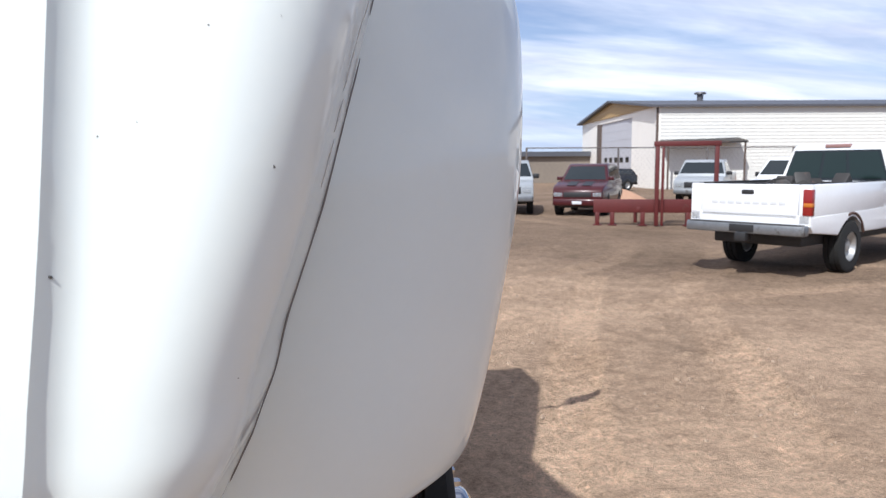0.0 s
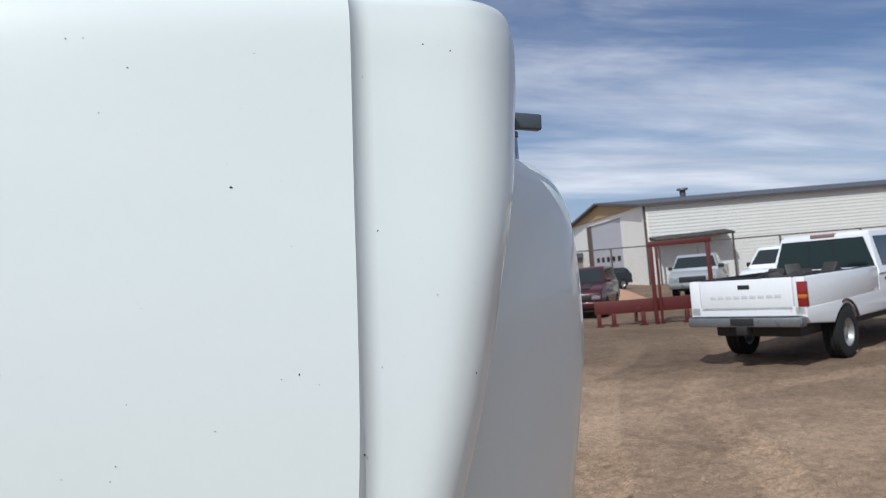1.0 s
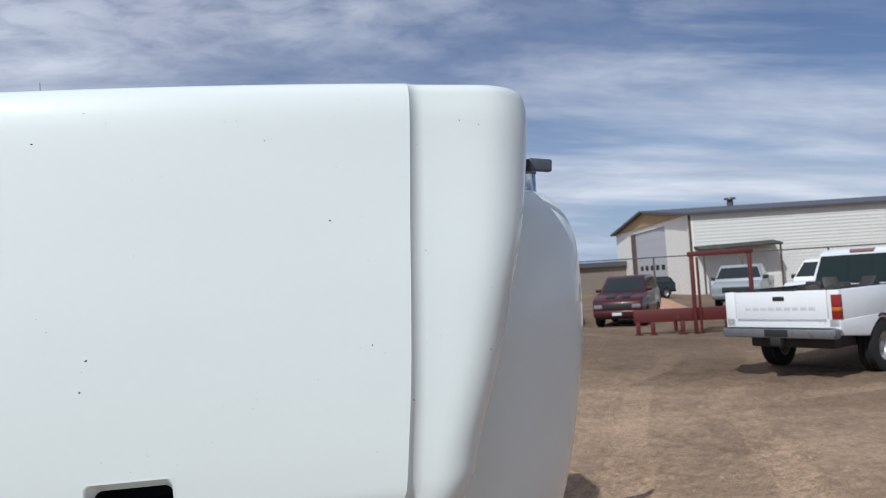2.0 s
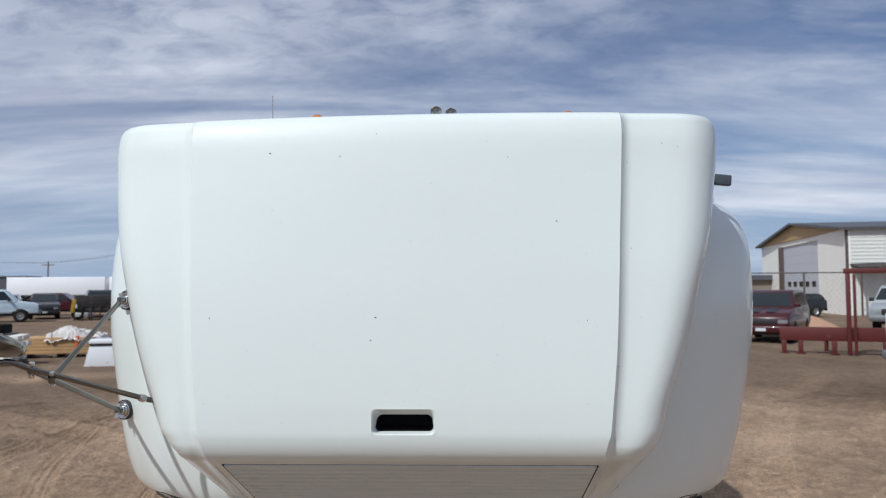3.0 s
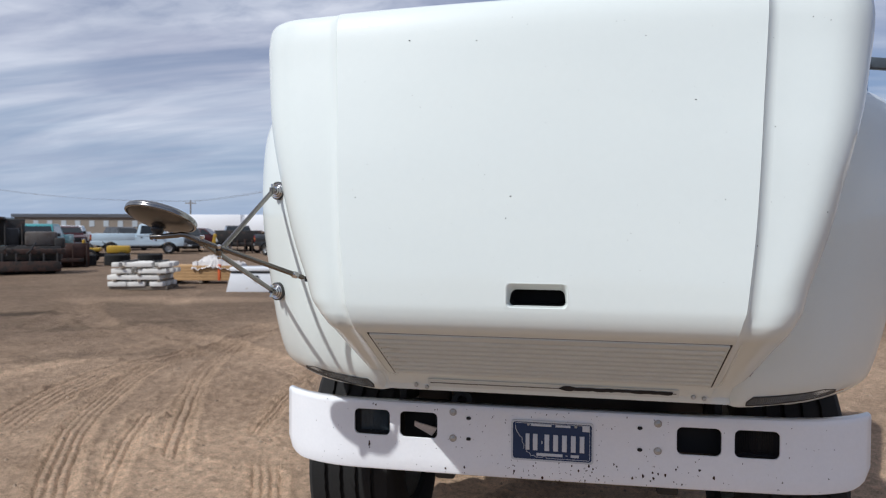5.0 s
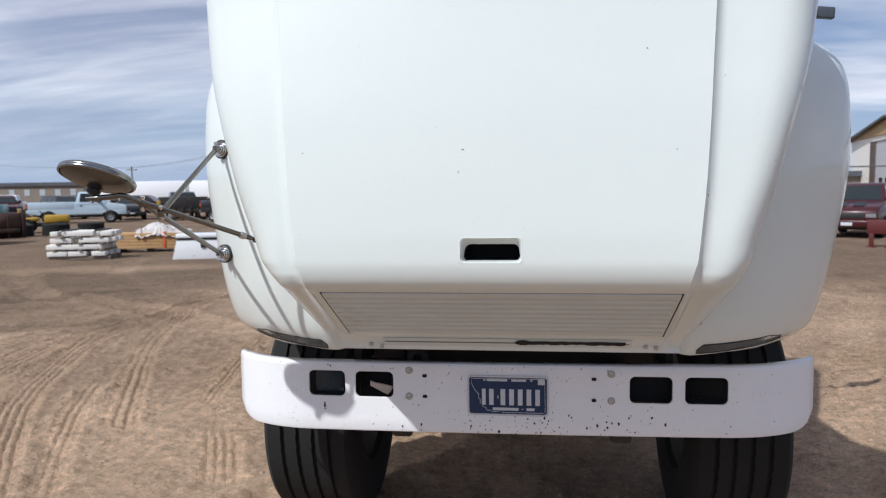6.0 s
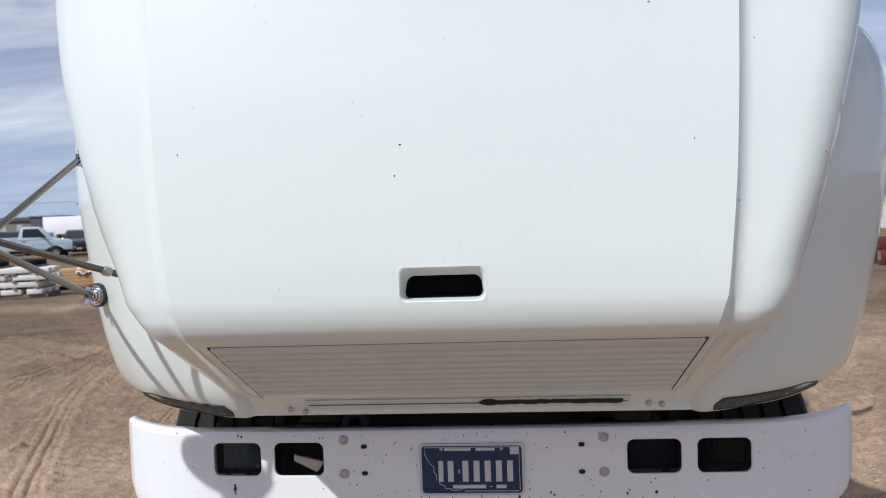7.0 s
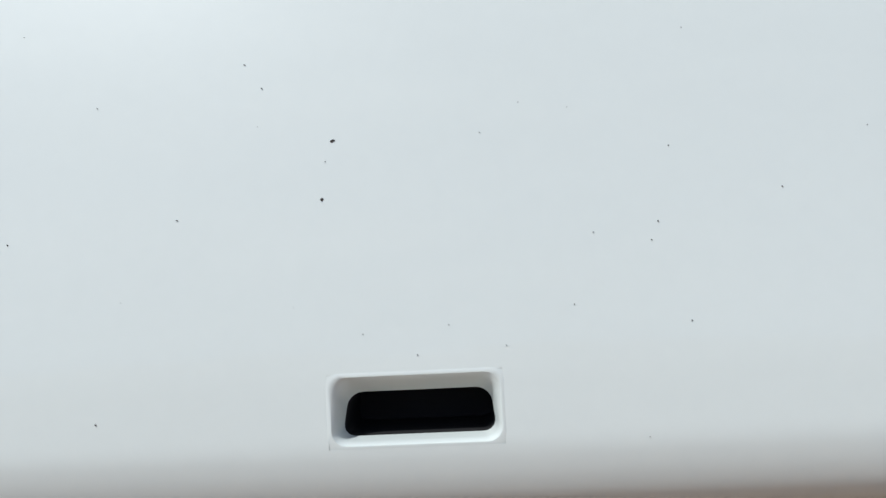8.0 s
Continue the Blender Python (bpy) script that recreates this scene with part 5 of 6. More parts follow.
    part("tow_eye", moved(lathe([(0.02, 0.012), (0.04, 0.008), (0.045, 0.0), (0.04, -0.008), (0.02, -0.012), (0.02, 0.012)], 20), pose(-0.36, 0.10, 1.0, 70, 0, 0)), FRAME_BLACK, truck)
    # cab
    side_line = [(1.22, 0.95), (1.25, 1.62), (1.50, 2.06), (1.76, 2.60), (1.84, 2.80), (1.95, 2.87), (2.34, 2.86), (2.46, 2.74), (2.52, 0.95)]
    bm = bmesh.new()
    rows = []
    for x, k in ((-1.07, 1), (1.07, 1)):
        rows.append([(x * (1 - 0.10 * max(0, (z - 1.9))), y, z) for y, z in side_line])
    ends = [[bm.verts.new(p) for p in r] for r in rows]
    n = len(side_line)
    for k in range(n):
        bm.faces.new((ends[0][k], ends[0][(k + 1) % n], ends[1][(k + 1) % n], ends[1][k]))
    bm.faces.new(ends[0]); bm.faces.new(ends[1][::-1])
    bmesh.ops.bevel(bm, geom=bm.edges[:], offset=0.03, segments=3, affect="EDGES", profile=0.5)
    cab = part("cab", bm, TRUCK_WHITE, truck, "plain white cab")
    for x0, x1 in ((-0.94, -0.03), (0.03, 0.94)):
        a, b = Vector((0, 1.53, 2.12)), Vector((0, 1.745, 2.57))
        out = Vector((0, -0.90, 0.43)) * 0.012
        bm = bmesh.new()
        f = [(x0, a.y, a.z), (x1, a.y, a.z), (x1 * 0.93, b.y, b.z), (x0 * 0.93, b.y, b.z)]
        front = [bm.verts.new(Vector(p) + out) for p in f]
        back = [bm.verts.new(Vector(p) - out) for p in f]
        bm.faces.new(front); bm.faces.new(back[::-1])
        for k in range(4):
            bm.faces.new((front[k], back[k], back[(k + 1) % 4], front[(k + 1) % 4]))
        part("windshield", bm, DARK_GLASS, cab, "dark windshield pane")
    for x in (-0.80, 0.80):
        part("clearance_lamp", moved(lathe([(0.05, -0.07), (0.05, 0.03), (0.044, 0.060), (0.028, 0.082), (0, 0.090)], 20), pose(x, 1.92, 2.900)), LENS_AMBER, cab, "amber roof clearance lamp", 60)
    for x in (-0.027, 0.066):
        bell = [(0.0, 0.30), (0.012, 0.30), (0.014, 0.1), (0.020, 0.04), (0.034, 0.005), (0.036, 0.0), (0.032, 0.002), (0.012, 0.05), (0, 0.06)]
        part("air_horn", moved(lathe(bell, 24), pose(x, 1.75, 2.955 - (x > 0) * 0.012, -90, 0, 0)), CHROME, cab, "chrome air horn", 60)
    part("horn_bracket", box(-0.05, 0.09, 1.96, 2.01, 2.85, 2.95, 0.004), CHROME, cab)
    part("antenna", tube([(-0.98, 1.86, 2.50), (-1.04, 1.76, 2.72), (-1.047, 1.75, 3.068)], 0.004, 8, radii=[0.006, 0.004, 0.0025]), DULL_STEEL, cab, "thin black whip antenna")
    for side in (-1, 1):
        head = moved(box(-0.19, 0.19, -0.03, 0.03, -0.09, 0.09, 0.03), pose(side * 1.52, 2.02, 2.25, 0, 0, side * 25))
        part("cab_mirror", head, BLACK_PLASTIC, cab, "low wide black cab mirror")
        part("mirror_bar", tube([(side * 0.98, 1.75, 2.25), (side * 1.42, 1.955, 2.25)], 0.018, 8), BLACK_PLASTIC, cab, "black mirror arm")
    return truck


build_truck()
build_bumper()
build_plate()
build_fender_mirror()
build_far_mirror()


# ---- vehicles in the yard ----
CAR_TYRE = mesh_from(tyre_mesh(0.37, 0.25, 0.21, 2, 40), "tyre", RUBBER, 30)
CAR_RIM = mesh_from(rim_bm(0.205, 0.25, 6), "rim", RIM, 40)


def arch(cx, r, z, n=9):
    """Points over a wheel, from front to rear, below a sill at z."""
    h = z - 0.37
    a0 = math.asin(h / r)
    return [(cx + r * math.cos(a), 0.37 + r * math.sin(a)) for a in np.linspace(a0, math.pi - a0, n)]


def taper(bm, z0, z1, k):
    for v in bm.verts:
        if v.co.z > z0:
            v.co.y *= 1 - (1 - k) * min(1, (v.co.z - z0) / (z1 - z0))
    return bm


def pane(corners, thick, out):
    bm = bmesh.new()
    o = Vector(out) * thick
    a = [bm.verts.new(Vector(c) + o) for c in corners]
    b = [bm.verts.new(Vector(c) - o) for c in corners]
    bm.faces.new(a); bm.faces.new(b[::-1])
    n = len(corners)
    for k in range(n):
        bm.faces.new((a[k], b[k], b[(k + 1) % n], a[(k + 1) % n]))
    return bm


def pickup(label, paint, m, cab_long=1.75, roof=1.90, lamps=True, name_bars=False, light_bar=False, heavy=False, c0=1.10):
    """A pickup: x runs forward from the rear axle, y to its left."""
    car = thing("pickup_truck", label, "pickup truck", m)
    w, base, rear, front, sill, rail = 0.98, 3.45, -1.18, 4.40, 0.52, 1.32
    c1 = c0 + cab_long
    if heavy:
        rear, base, front = -1.42, 4.0, 5.25
    low = [(rear, 0.70), (rear, 0.86), (c0 - 0.03, 0.86), (c0 - 0.03, 1.18), (c1 + 0.5, 1.18), (c1 + 0.62, 1.22), (front - 0.25, 1.14), (front - 0.03, 1.04), (front, 0.85), (front - 0.02, sill), (base + 0.46, sill)]
    low += arch(base, 0.46, sill)[1:-1] + [(base - 0.46, sill), (0.46, sill)] + arch(0, 0.46, sill)[1:-1] + [(-0.46, sill), (rear + 0.1, 0.60)]
    body = part("body", taper(prism(low, -w, w, 0.03), 0.9, 1.3, 0.97), paint, car)
    for side in (-1, 1):
        y0, y1 = (w - 0.09, w - 0.005) if side > 0 else (-w + 0.005, -w + 0.09)
        part("bed_side", box(rear + 0.03, c0 - 0.05, y0, y1, 0.84, rail, 0.025), paint, body)
    if heavy:
        part("bed_liner", box(rear + 0.075, c0 - 0.06, -0.88, 0.88, 0.862, 0.876, 0.002), BLACK_PLASTIC, body, "black bed liner")
        part("bed_liner", box(c0 - 0.085, c0 - 0.06, -0.88, 0.88, 0.876, 1.30, 0.004), BLACK_PLASTIC, body, "black bed liner")
        for side in (-1, 1):
            part("bed_liner", box(rear + 0.09, c0 - 0.09, min(side * 0.872, side * 0.888), max(side * 0.872, side * 0.888), 0.876, 1.335, 0.004), BLACK_PLASTIC, body, "black bed liner")
        part("gate_cap", box(rear + 0.004, rear + 0.066, -0.30, 0.76, rail - 0.002, rail + 0.022, 0.006), BLACK_PLASTIC, body, "black strip on the tailgate edge")
        part("plate_recess", box(rear - 0.164, rear - 0.15, -0.20, 0.20, 0.585, 0.70, 0.006), BLACK_PLASTIC, body, "dark plate recess")
        part("step_pad", box(rear - 0.155, rear - 0.01, -0.90, 0.90, 0.719, 0.727, 0.002), BLACK_PLASTIC, body, "black bumper step pad")
    gate = part("tailgate", box(rear, rear + 0.07, -0.78, 0.78, 0.80, rail, 0.02), paint, body)
    for side in (-1, 1):
        part("corner_post", box(rear, rear + 0.10, min(side * 0.79, side * 0.975), max(side * 0.79, side * 0.975), 0.72, rail, 0.02), paint, body)
        if name_bars and side > 0:
            continue
        lo, hi = (0.85, 0.986) if heavy else (0.83, 0.978)
        part("tail_lamp", box(rear - 0.012, rear + 0.09, min(side * lo, side * hi), max(side * lo, side * hi), 0.86, 1.25, 0.015), LENS_RED, body, "red tail lamp")
        part("amber_lamp", box(rear - 0.016, rear + 0.08, min(side * (lo + 0.015), side * (hi + 0.004)), max(side * (lo + 0.015), side * (hi + 0.004)), (0.99 if heavy else 0.96), (1.05 if heavy else 1.09), 0.008), LENS_AMBER, body, "amber lamp segment")
    part("gate_handle", box(rear - 0.012, rear + 0.01, -0.10, 0.10, 1.16, 1.23, 0.012), BLACK_PLASTIC, gate)
    if name_bars:
        for k in range(9):
            part("badge_bar", box(rear - 0.003, rear + 0.004, 0.60 - k * 0.137 - 0.105, 0.60 - k * 0.137, 1.005, 1.065, 0.001), BADGE, gate)
    part("rear_bumper", box(rear - 0.16, rear + 0.02, -0.96, 0.96, 0.56, 0.72, 0.03), GREY_BUMPER, body, "dull chrome rear bumper")
    part("hitch", box(rear - 0.2, rear, -0.09, 0.09, 0.44, 0.57, 0.01), BLACK_PLASTIC, body)
    part("underbody", box(rear + 0.3, front - 0.4, -0.72, 0.72, 0.36, 0.56, 0.03), FRAME_BLACK, body)
    part("front_bumper", box(front - 0.05, front + 0.10, -0.96, 0.96, 0.48, 0.68, 0.04), GREY_BUMPER, body)
    part("grille", box(front - 0.06, front + 0.012, -0.55, 0.55, 0.74, 0.98, 0.015), BLACK_PLASTIC, body, "black front grille")
    for side in (-1, 1):
        part("headlamp", box(front - 0.08, front + 0.008, min(side * 0.58, side * 0.92), max(side * 0.58, side * 0.92), 0.76, 0.96, 0.02), LENS_CLEAR, body, "clear headlamp")
    # cab
    line = [(c0, 1.16), (c0 + 0.06, 1.30), (c0 + 0.16, roof - 0.06), (c0 + 0.28, roof), (c1 - 0.22, roof), (c1 - 0.05, roof - 0.08), (c1 + 0.55, 1.25), (c1 + 0.60, 1.16)]
    cab = part("cab", taper(prism(line, -w + 0.005, w - 0.005, 0.03), 1.25, roof, 0.80), paint, body)
    zt, zb = roof - 0.12, 1.32
    kt, kb = 1 - 0.20 * (zt - 1.25) / (roof - 1.25), 1 - 0.20 * (zb - 1.25) / (roof - 1.25)
    yt, yb = (w - 0.06) * kt, (w - 0.06) * kb
    fx = lambda z: c1 - 0.05 + 0.60 * (roof - 0.08 - z) / (roof - 0.08 - 1.25)
    bx = lambda z: c0 + 0.06 + 0.10 * (z - 1.30) / (roof - 0.36)
    part("windshield", pane([(fx(zb), -yb, zb), (fx(zb), yb, zb), (fx(zt), yt - 0.03, zt), (fx(zt), -yt + 0.03, zt)], 0.010, (0.75, 0, 0.66)), DARK_GLASS, cab)
    rear_glass = part("rear_window", pane([(bx(zb), -yb, zb), (bx(zb), yb, zb), (bx(zt), yt - 0.03, zt), (bx(zt), -yt + 0.03, zt)], 0.012, (-0.98, 0, 0.17)), DARK_GLASS, cab)
    if heavy:
        for f0, f1 in ((-0.96, -0.30), (-0.24, 0.24), (0.30, 0.96)):
            z0, z1 = zb + 0.04, zt - 0.04
            part("sliding_pane", pane([(bx(z0) - 0.006, yb * f0, z0), (bx(z0) - 0.006, yb * f1, z0), (bx(z1) - 0.006, (yt - 0.03) * f1, z1), (bx(z1) - 0.006, (yt - 0.03) * f0, z1)], 0.012, (-0.98, 0, 0.17)), GREEN_GLASS, rear_glass)
        rng = random.Random(12)
        for k in range(9):
            x, y = rng.uniform(0.2, 1.3), rng.uniform(-0.45, 0.55)
            lump = [(-0.25, 0.0), (0.25, 0.0), (0.20, rng.uniform(0.25, 0.5)), (0.02, rng.uniform(0.4, 0.62)), (-0.2, rng.uniform(0.2, 0.5))]
            part("bed_load", moved(prism(lump, -0.14, 0.14, 0.03), pose(x, y, 0.88, 0, 0, rng.uniform(-70, 70))), DARK_MACHINE, car, "dark scrap load in the bed")
        for side in (-1, 1):
            ring = [(x, side * (w + 0.002), z) for x, z in arch(0, 0.475, sill, 17)]
            part("rusty_arch", tube(ring[:11], 0.022, 6), PLOUGH_RUST, body, "rust eaten wheel arch edge")
    for side in (-1, 1):
        yo = side * (w - 0.003)
        f = lambda z: yo * (1 - 0.20 * max(0, z - 1.25) / (roof - 1.25))
        part("side_window", pane([(c0 + 0.24, f(zb), zb), (fx(zb) - 0.16, f(zb), zb), (fx(zt) - 0.10, f(zt), zt), (c0 + 0.30, f(zt), zt)], 0.006, (0, side, 0.2)), DARK_GLASS, cab)
        part("door_handle", box(c0 + 0.25, c0 + 0.40, side * w - 0.012, side * w + 0.012, 1.06, 1.10, 0.006), BLACK_PLASTIC, cab)
        part("wing_mirror", box(c1 + 0.10, c1 + 0.20, min(side * (w - 0.02), side * (w + 0.20)), max(side * (w - 0.02), side * (w + 0.20)), 1.25, 1.42, 0.03), BLACK_PLASTIC, cab)
    if light_bar:
        part("brake_lamp", box(c0 + 0.14, c0 + 0.24, -0.22, 0.22, roof - 0.075, roof - 0.01, 0.01), BRAKE_DULL, cab, "faded high brake lamp")
    for x in (0, base):
        for side in (-1, 1):
            k = 1.12 if heavy else 1.0
            wheel = shared("tyre", CAR_TYRE, car, pose(x, side * (w - 0.13), 0.37 * k, -90 * side, 0, 0) @ Matrix.Scale(k, 4))
            shared("rim", CAR_RIM, wheel)
    if heavy:  # a lifted four-wheel-drive chassis
        for ob in car.children:
            if not ob.name.startswith("tyre"):
                ob.location.z += 0.10
    return car


def wagon(label, paint, m, roof=1.72, long=4.4, category="car", name="car", stripes=False):
    """An estate or sport utility car: x forward from the rear axle."""
    car = thing(name, label, category, m)
    w, base = 0.90, long * 0.60
    rear, front, sill = -long * 0.20, long * 0.80, 0.42
    belt = 0.60 + 0.32 * roof
    cowl = front - 1.32
    low = [(rear + 0.03, 0.52), (rear - 0.02, 0.70), (rear - 0.02, belt - 0.04), (rear + 0.03, belt), (cowl, belt), (cowl + 0.3, belt - 0.02), (front - 0.28, belt - 0.14), (front - 0.06, belt - 0.24), (front, belt - 0.34), (front, 0.58), (front - 0.04, sill), (base + 0.44, sill)]
    low += arch(base, 0.44, sill)[1:-1] + [(base - 0.44, sill), (0.44, sill)] + arch(0, 0.44, sill)[1:-1] + [(-0.44, sill)]
    bm = prism(low, -w, w, 0.06)
    for v in bm.verts:  # the nose narrows a little in plan
        v.co.y *= 1 - 0.09 * max(0.0, (v.co.x - front + 0.7) / 0.7) ** 2 - 0.05 * max(0.0, (v.co.z - belt + 0.2) / 0.2)
    body = part("body", bm, paint, car)
    line = [(rear + 0.03, belt - 0.05), (rear + 0.12, belt + 0.12), (rear + 0.24, roof - 0.07), (rear + 0.42, roof - 0.01), ((rear + front) / 2 - 0.5, roof), (front - 2.15, roof - 0.01), (front - 1.98, roof - 0.07), (cowl + 0.05, belt - 0.03)]
    k = lambda z: (w - 0.06) * (1 - 0.20 * max(0.0, z - belt) / (roof - belt))
    bm = prism(line, -1, 1, 0.05)
    for v in bm.verts:
        v.co.y *= k(v.co.z)
    top = part("cabin", bm, paint, body)
    zb, zt = belt + 0.04, roof - 0.10
    fx = lambda z: front - 1.98 + (cowl + 0.05 - front + 1.98) * (roof - 0.07 - z) / (roof - 0.07 - belt + 0.03)
    bx = lambda z: rear + 0.12 + 0.12 * (z - belt - 0.12) / (roof - 0.07 - belt - 0.12)
    part("windshield", pane([(fx(zb), -k(zb) + 0.10, zb), (fx(zb), k(zb) - 0.10, zb), (fx(zt), k(zt) - 0.10, zt), (fx(zt), -k(zt) + 0.10, zt)], 0.010, (0.7, 0, 0.7)), DARK_GLASS, top)
    part("rear_window", pane([(bx(zb + 0.08), -k(zb) + 0.12, zb + 0.08), (bx(zb + 0.08), k(zb) - 0.12, zb + 0.08), (bx(zt), k(zt) - 0.12, zt), (bx(zt), -k(zt) + 0.12, zt)], 0.012, (-0.98, 0, 0.2)), DARK_GLASS, top)
    mid = (rear + front) / 2 - 0.5
    for side in (-1, 1):
        for x0, x1, x2, x3 in ((rear + 0.30, mid - 0.55, mid - 0.55, rear + 0.42), (mid - 0.47, mid + 0.36, mid + 0.36, mid - 0.47), (mid + 0.44, cowl - 0.12, front - 2.10, mid + 0.44)):
            part("side_window", pane([(x0, side * k(zb), zb), (x1, side * k(zb), zb), (x2, side * k(zt), zt), (x3, side * k(zt), zt)], 0.008, (0, side, 0.2)), DARK_GLASS, top)
        part("headlamp", box(front - 0.12, front + 0.006, min(side * 0.50, side * 0.80), max(side * 0.50, side * 0.80), belt - 0.50, belt - 0.36, 0.02), LENS_CLEAR, body, "clear headlamp")
        part("tail_lamp", box(rear - 0.03, rear + 0.05, min(side * 0.68, side * 0.86), max(side * 0.68, side * 0.86), belt - 0.34, belt - 0.08, 0.015), LENS_RED, body)
        part("wing_mirror", box(cowl - 0.22, cowl - 0.12, min(side * 0.80, side * 1.00), max(side * 0.80, side * 1.00), belt + 0.02, belt + 0.15, 0.03), paint, body)
        if stripes:
            y0, y1 = sorted((side * 0.10, side * 0.42))
            hood = [(front - 0.26, y0, belt - 0.128), (front - 0.26, y1, belt - 0.128), (cowl + 0.3, y1, belt - 0.008), (cowl + 0.3, y0, belt - 0.008)]
            part("hood_stripe", pane(hood, 0.004, (0.2, 0, 0.98)), CAR_BLACK, body, "black hood stripe")
    part("grille", box(front - 0.05, front + 0.008, -0.46, 0.46, belt - 0.52, belt - 0.35, 0.01), BLACK_PLASTIC, body)
    part("front_bumper", box(front - 0.10, front + 0.08, -0.82, 0.82, 0.36, 0.60, 0.06, segments=3), paint, body)
    part("bumper_bar", box(front + 0.076, front + 0.086, -0.16, 0.16, 0.42, 0.52, 0.003), PLATE_WHITE, body)
    part("rear_bumper", box(rear - 0.10, rear + 0.04, -0.84, 0.84, 0.40, 0.60, 0.05), BLACK_PLASTIC, body)
    part("underbody", box(rear + 0.2, front - 0.2, -0.7, 0.7, 0.28, 0.46, 0.03), FRAME_BLACK, body)
    for x in (0, base):
        for side in (-1, 1):
            wheel = shared("tyre", CAR_TYRE, car, pose(x, side * (w - 0.12), 0.37, -90 * side, 0, 0))
            shared("rim", CAR_RIM, wheel)
    return car


def heading(x, y, degrees):
    return pose(x, y, 0, 0, 0, degrees)


pickup("white pickup truck with a dull chrome bumper, seen from behind", CAR_WHITE, heading(8.844, 9.537, 28), cab_long=2.1, roof=1.98, name_bars=True, light_bar=True, heavy=True, c0=1.55)
wagon("dark red sport utility car with black hood stripes, facing the yard", CAR_RED, heading(11.7, 24.6, 238), roof=1.76, long=4.6, stripes=True)
pickup("silver pickup truck facing the yard behind the red frame", CAR_SILVER, heading(19.5, 29.5, 232))
pickup("white pickup truck parked behind the other white one", CAR_WHITE, heading(20.3, 23.5, 215), roof=1.95)
pickup("grey pickup truck beside the red car", CAR_SILVER, heading(9.0, 27.0, 252))
wagon("dark car parked by the shop wall", CAR_BLACK, heading(21.0, 43.0, 200), roof=1.45)
# over the other side of the yard
pickup("light blue pickup truck with a dark side window", CAR_PALE, heading(-30.05, 38.7, 28), cab_long=1.2, roof=1.95, c0=1.5)
pickup("black pickup truck in the far row", CAR_BLACK, heading(-27.0, 49.2, -57))
wagon("red car in the far row", CAR_RED, heading(-32.0, 51.0, 10), roof=1.7)
pickup("teal pickup truck in the row behind the plough", CAR_TEAL, heading(-27.0, 29.4, -62), roof=1.86)
wagon("dark red car in the row behind the plough", CAR_RED, heading(-36.6, 37.2, -50), roof=1.75)
pickup("red pickup truck in the row behind the plough", CAR_RED, heading(-38.0, 43.5, -40), roof=1.8)
wagon("black car in the row behind the plough", CAR_BLACK, heading(-36.0, 47.5, -30), roof=1.75)
wagon("silver car in the far row", CAR_SILVER, heading(-37.0, 54.5, -60), roof=1.6)
pickup("white pickup truck in the far row", CAR_WHITE, heading(-42.5, 51.0, -60), roof=1.85)
pickup("dark pickup truck in the far row", CAR_BLACK, heading(-19.3, 40.2, -30))
wagon("bright red car between the darker ones in the row", CAR_BRIGHT, heading(-32.0, 35.0, -48), roof=1.55)
pickup("dark green pickup truck in the row behind the plough", CAR_GREEN, heading(-38.5, 34.5, -55), roof=1.84)
wagon("dark blue car in the row behind the plough", CAR_NAVY, heading(-42.5, 40.5, -40), roof=1.6)
wagon("red car beyond the light blue pickup", CAR_BRIGHT, heading(-24.6, 54.0, -25), roof=1.5)
wagon("dark car behind the lumber bundle", CAR_NAVY, heading(-21.8, 49.5, 15), roof=1.55)
pickup("grey pickup truck far along the row", CAR_SILVER, heading(-48.5, 44.5, -50), roof=1.84)
wagon("black car beside the light blue pickup", CAR_BLACK, heading(-29.1, 46.1, -58), roof=1.7)
wagon("black car behind the lumber", CAR_BLACK, heading(-18.5, 46.0, 20), roof=1.6)


# ---- red steel frame ----
def red_frame():
    rack = thing("steel_rack", "red painted steel rack with two tall posts and a low beam", "rack", pose(8.75, 18.35, 0, 0, 0, -21))
    part("low_beam", box(0.25, 3.1, -0.06, 0.06, 0.36, 0.74, 0.01), RED_STEEL, rack)
    for x in (0.36, 0.78, 1.62, 2.85):
        part("leg", box(x - 0.06, x + 0.06, -0.08, 0.08, 0.0, 0.37, 0.008), RED_STEEL, rack)
        part("foot", box(x - 0.12, x + 0.12, -0.16, 0.16, 0.0, 0.02, 0.004), RED_STEEL, rack)
    for x in (1.98, 3.56):
        part("post", box(x - 0.055, x + 0.055, -0.18, -0.07, 0.0, 2.32, 0.008), RED_STEEL, rack)
    part("cross_beam", box(1.88, 3.66, -0.19, -0.07, 2.22, 2.36, 0.01), RED_STEEL, rack)
    part("second_post", box(2.10, 2.17, -0.16, -0.08, 0.0, 2.2, 0.006), RED_STEEL, rack)
    part("rear_beam", box(1.3, 3.7, 0.9, 1.0, 0.36, 0.66, 0.01), RED_STEEL, rack)
    for x in (1.5, 3.55):
        part("tie", box(x - 0.05, x + 0.05, -0.07, 1.0, 0.40, 0.52, 0.006), RED_STEEL, rack)
        part("leg", box(x - 0.05, x + 0.05, 0.88, 1.0, 0.0, 0.37, 0.006), RED_STEEL, rack)


red_frame()


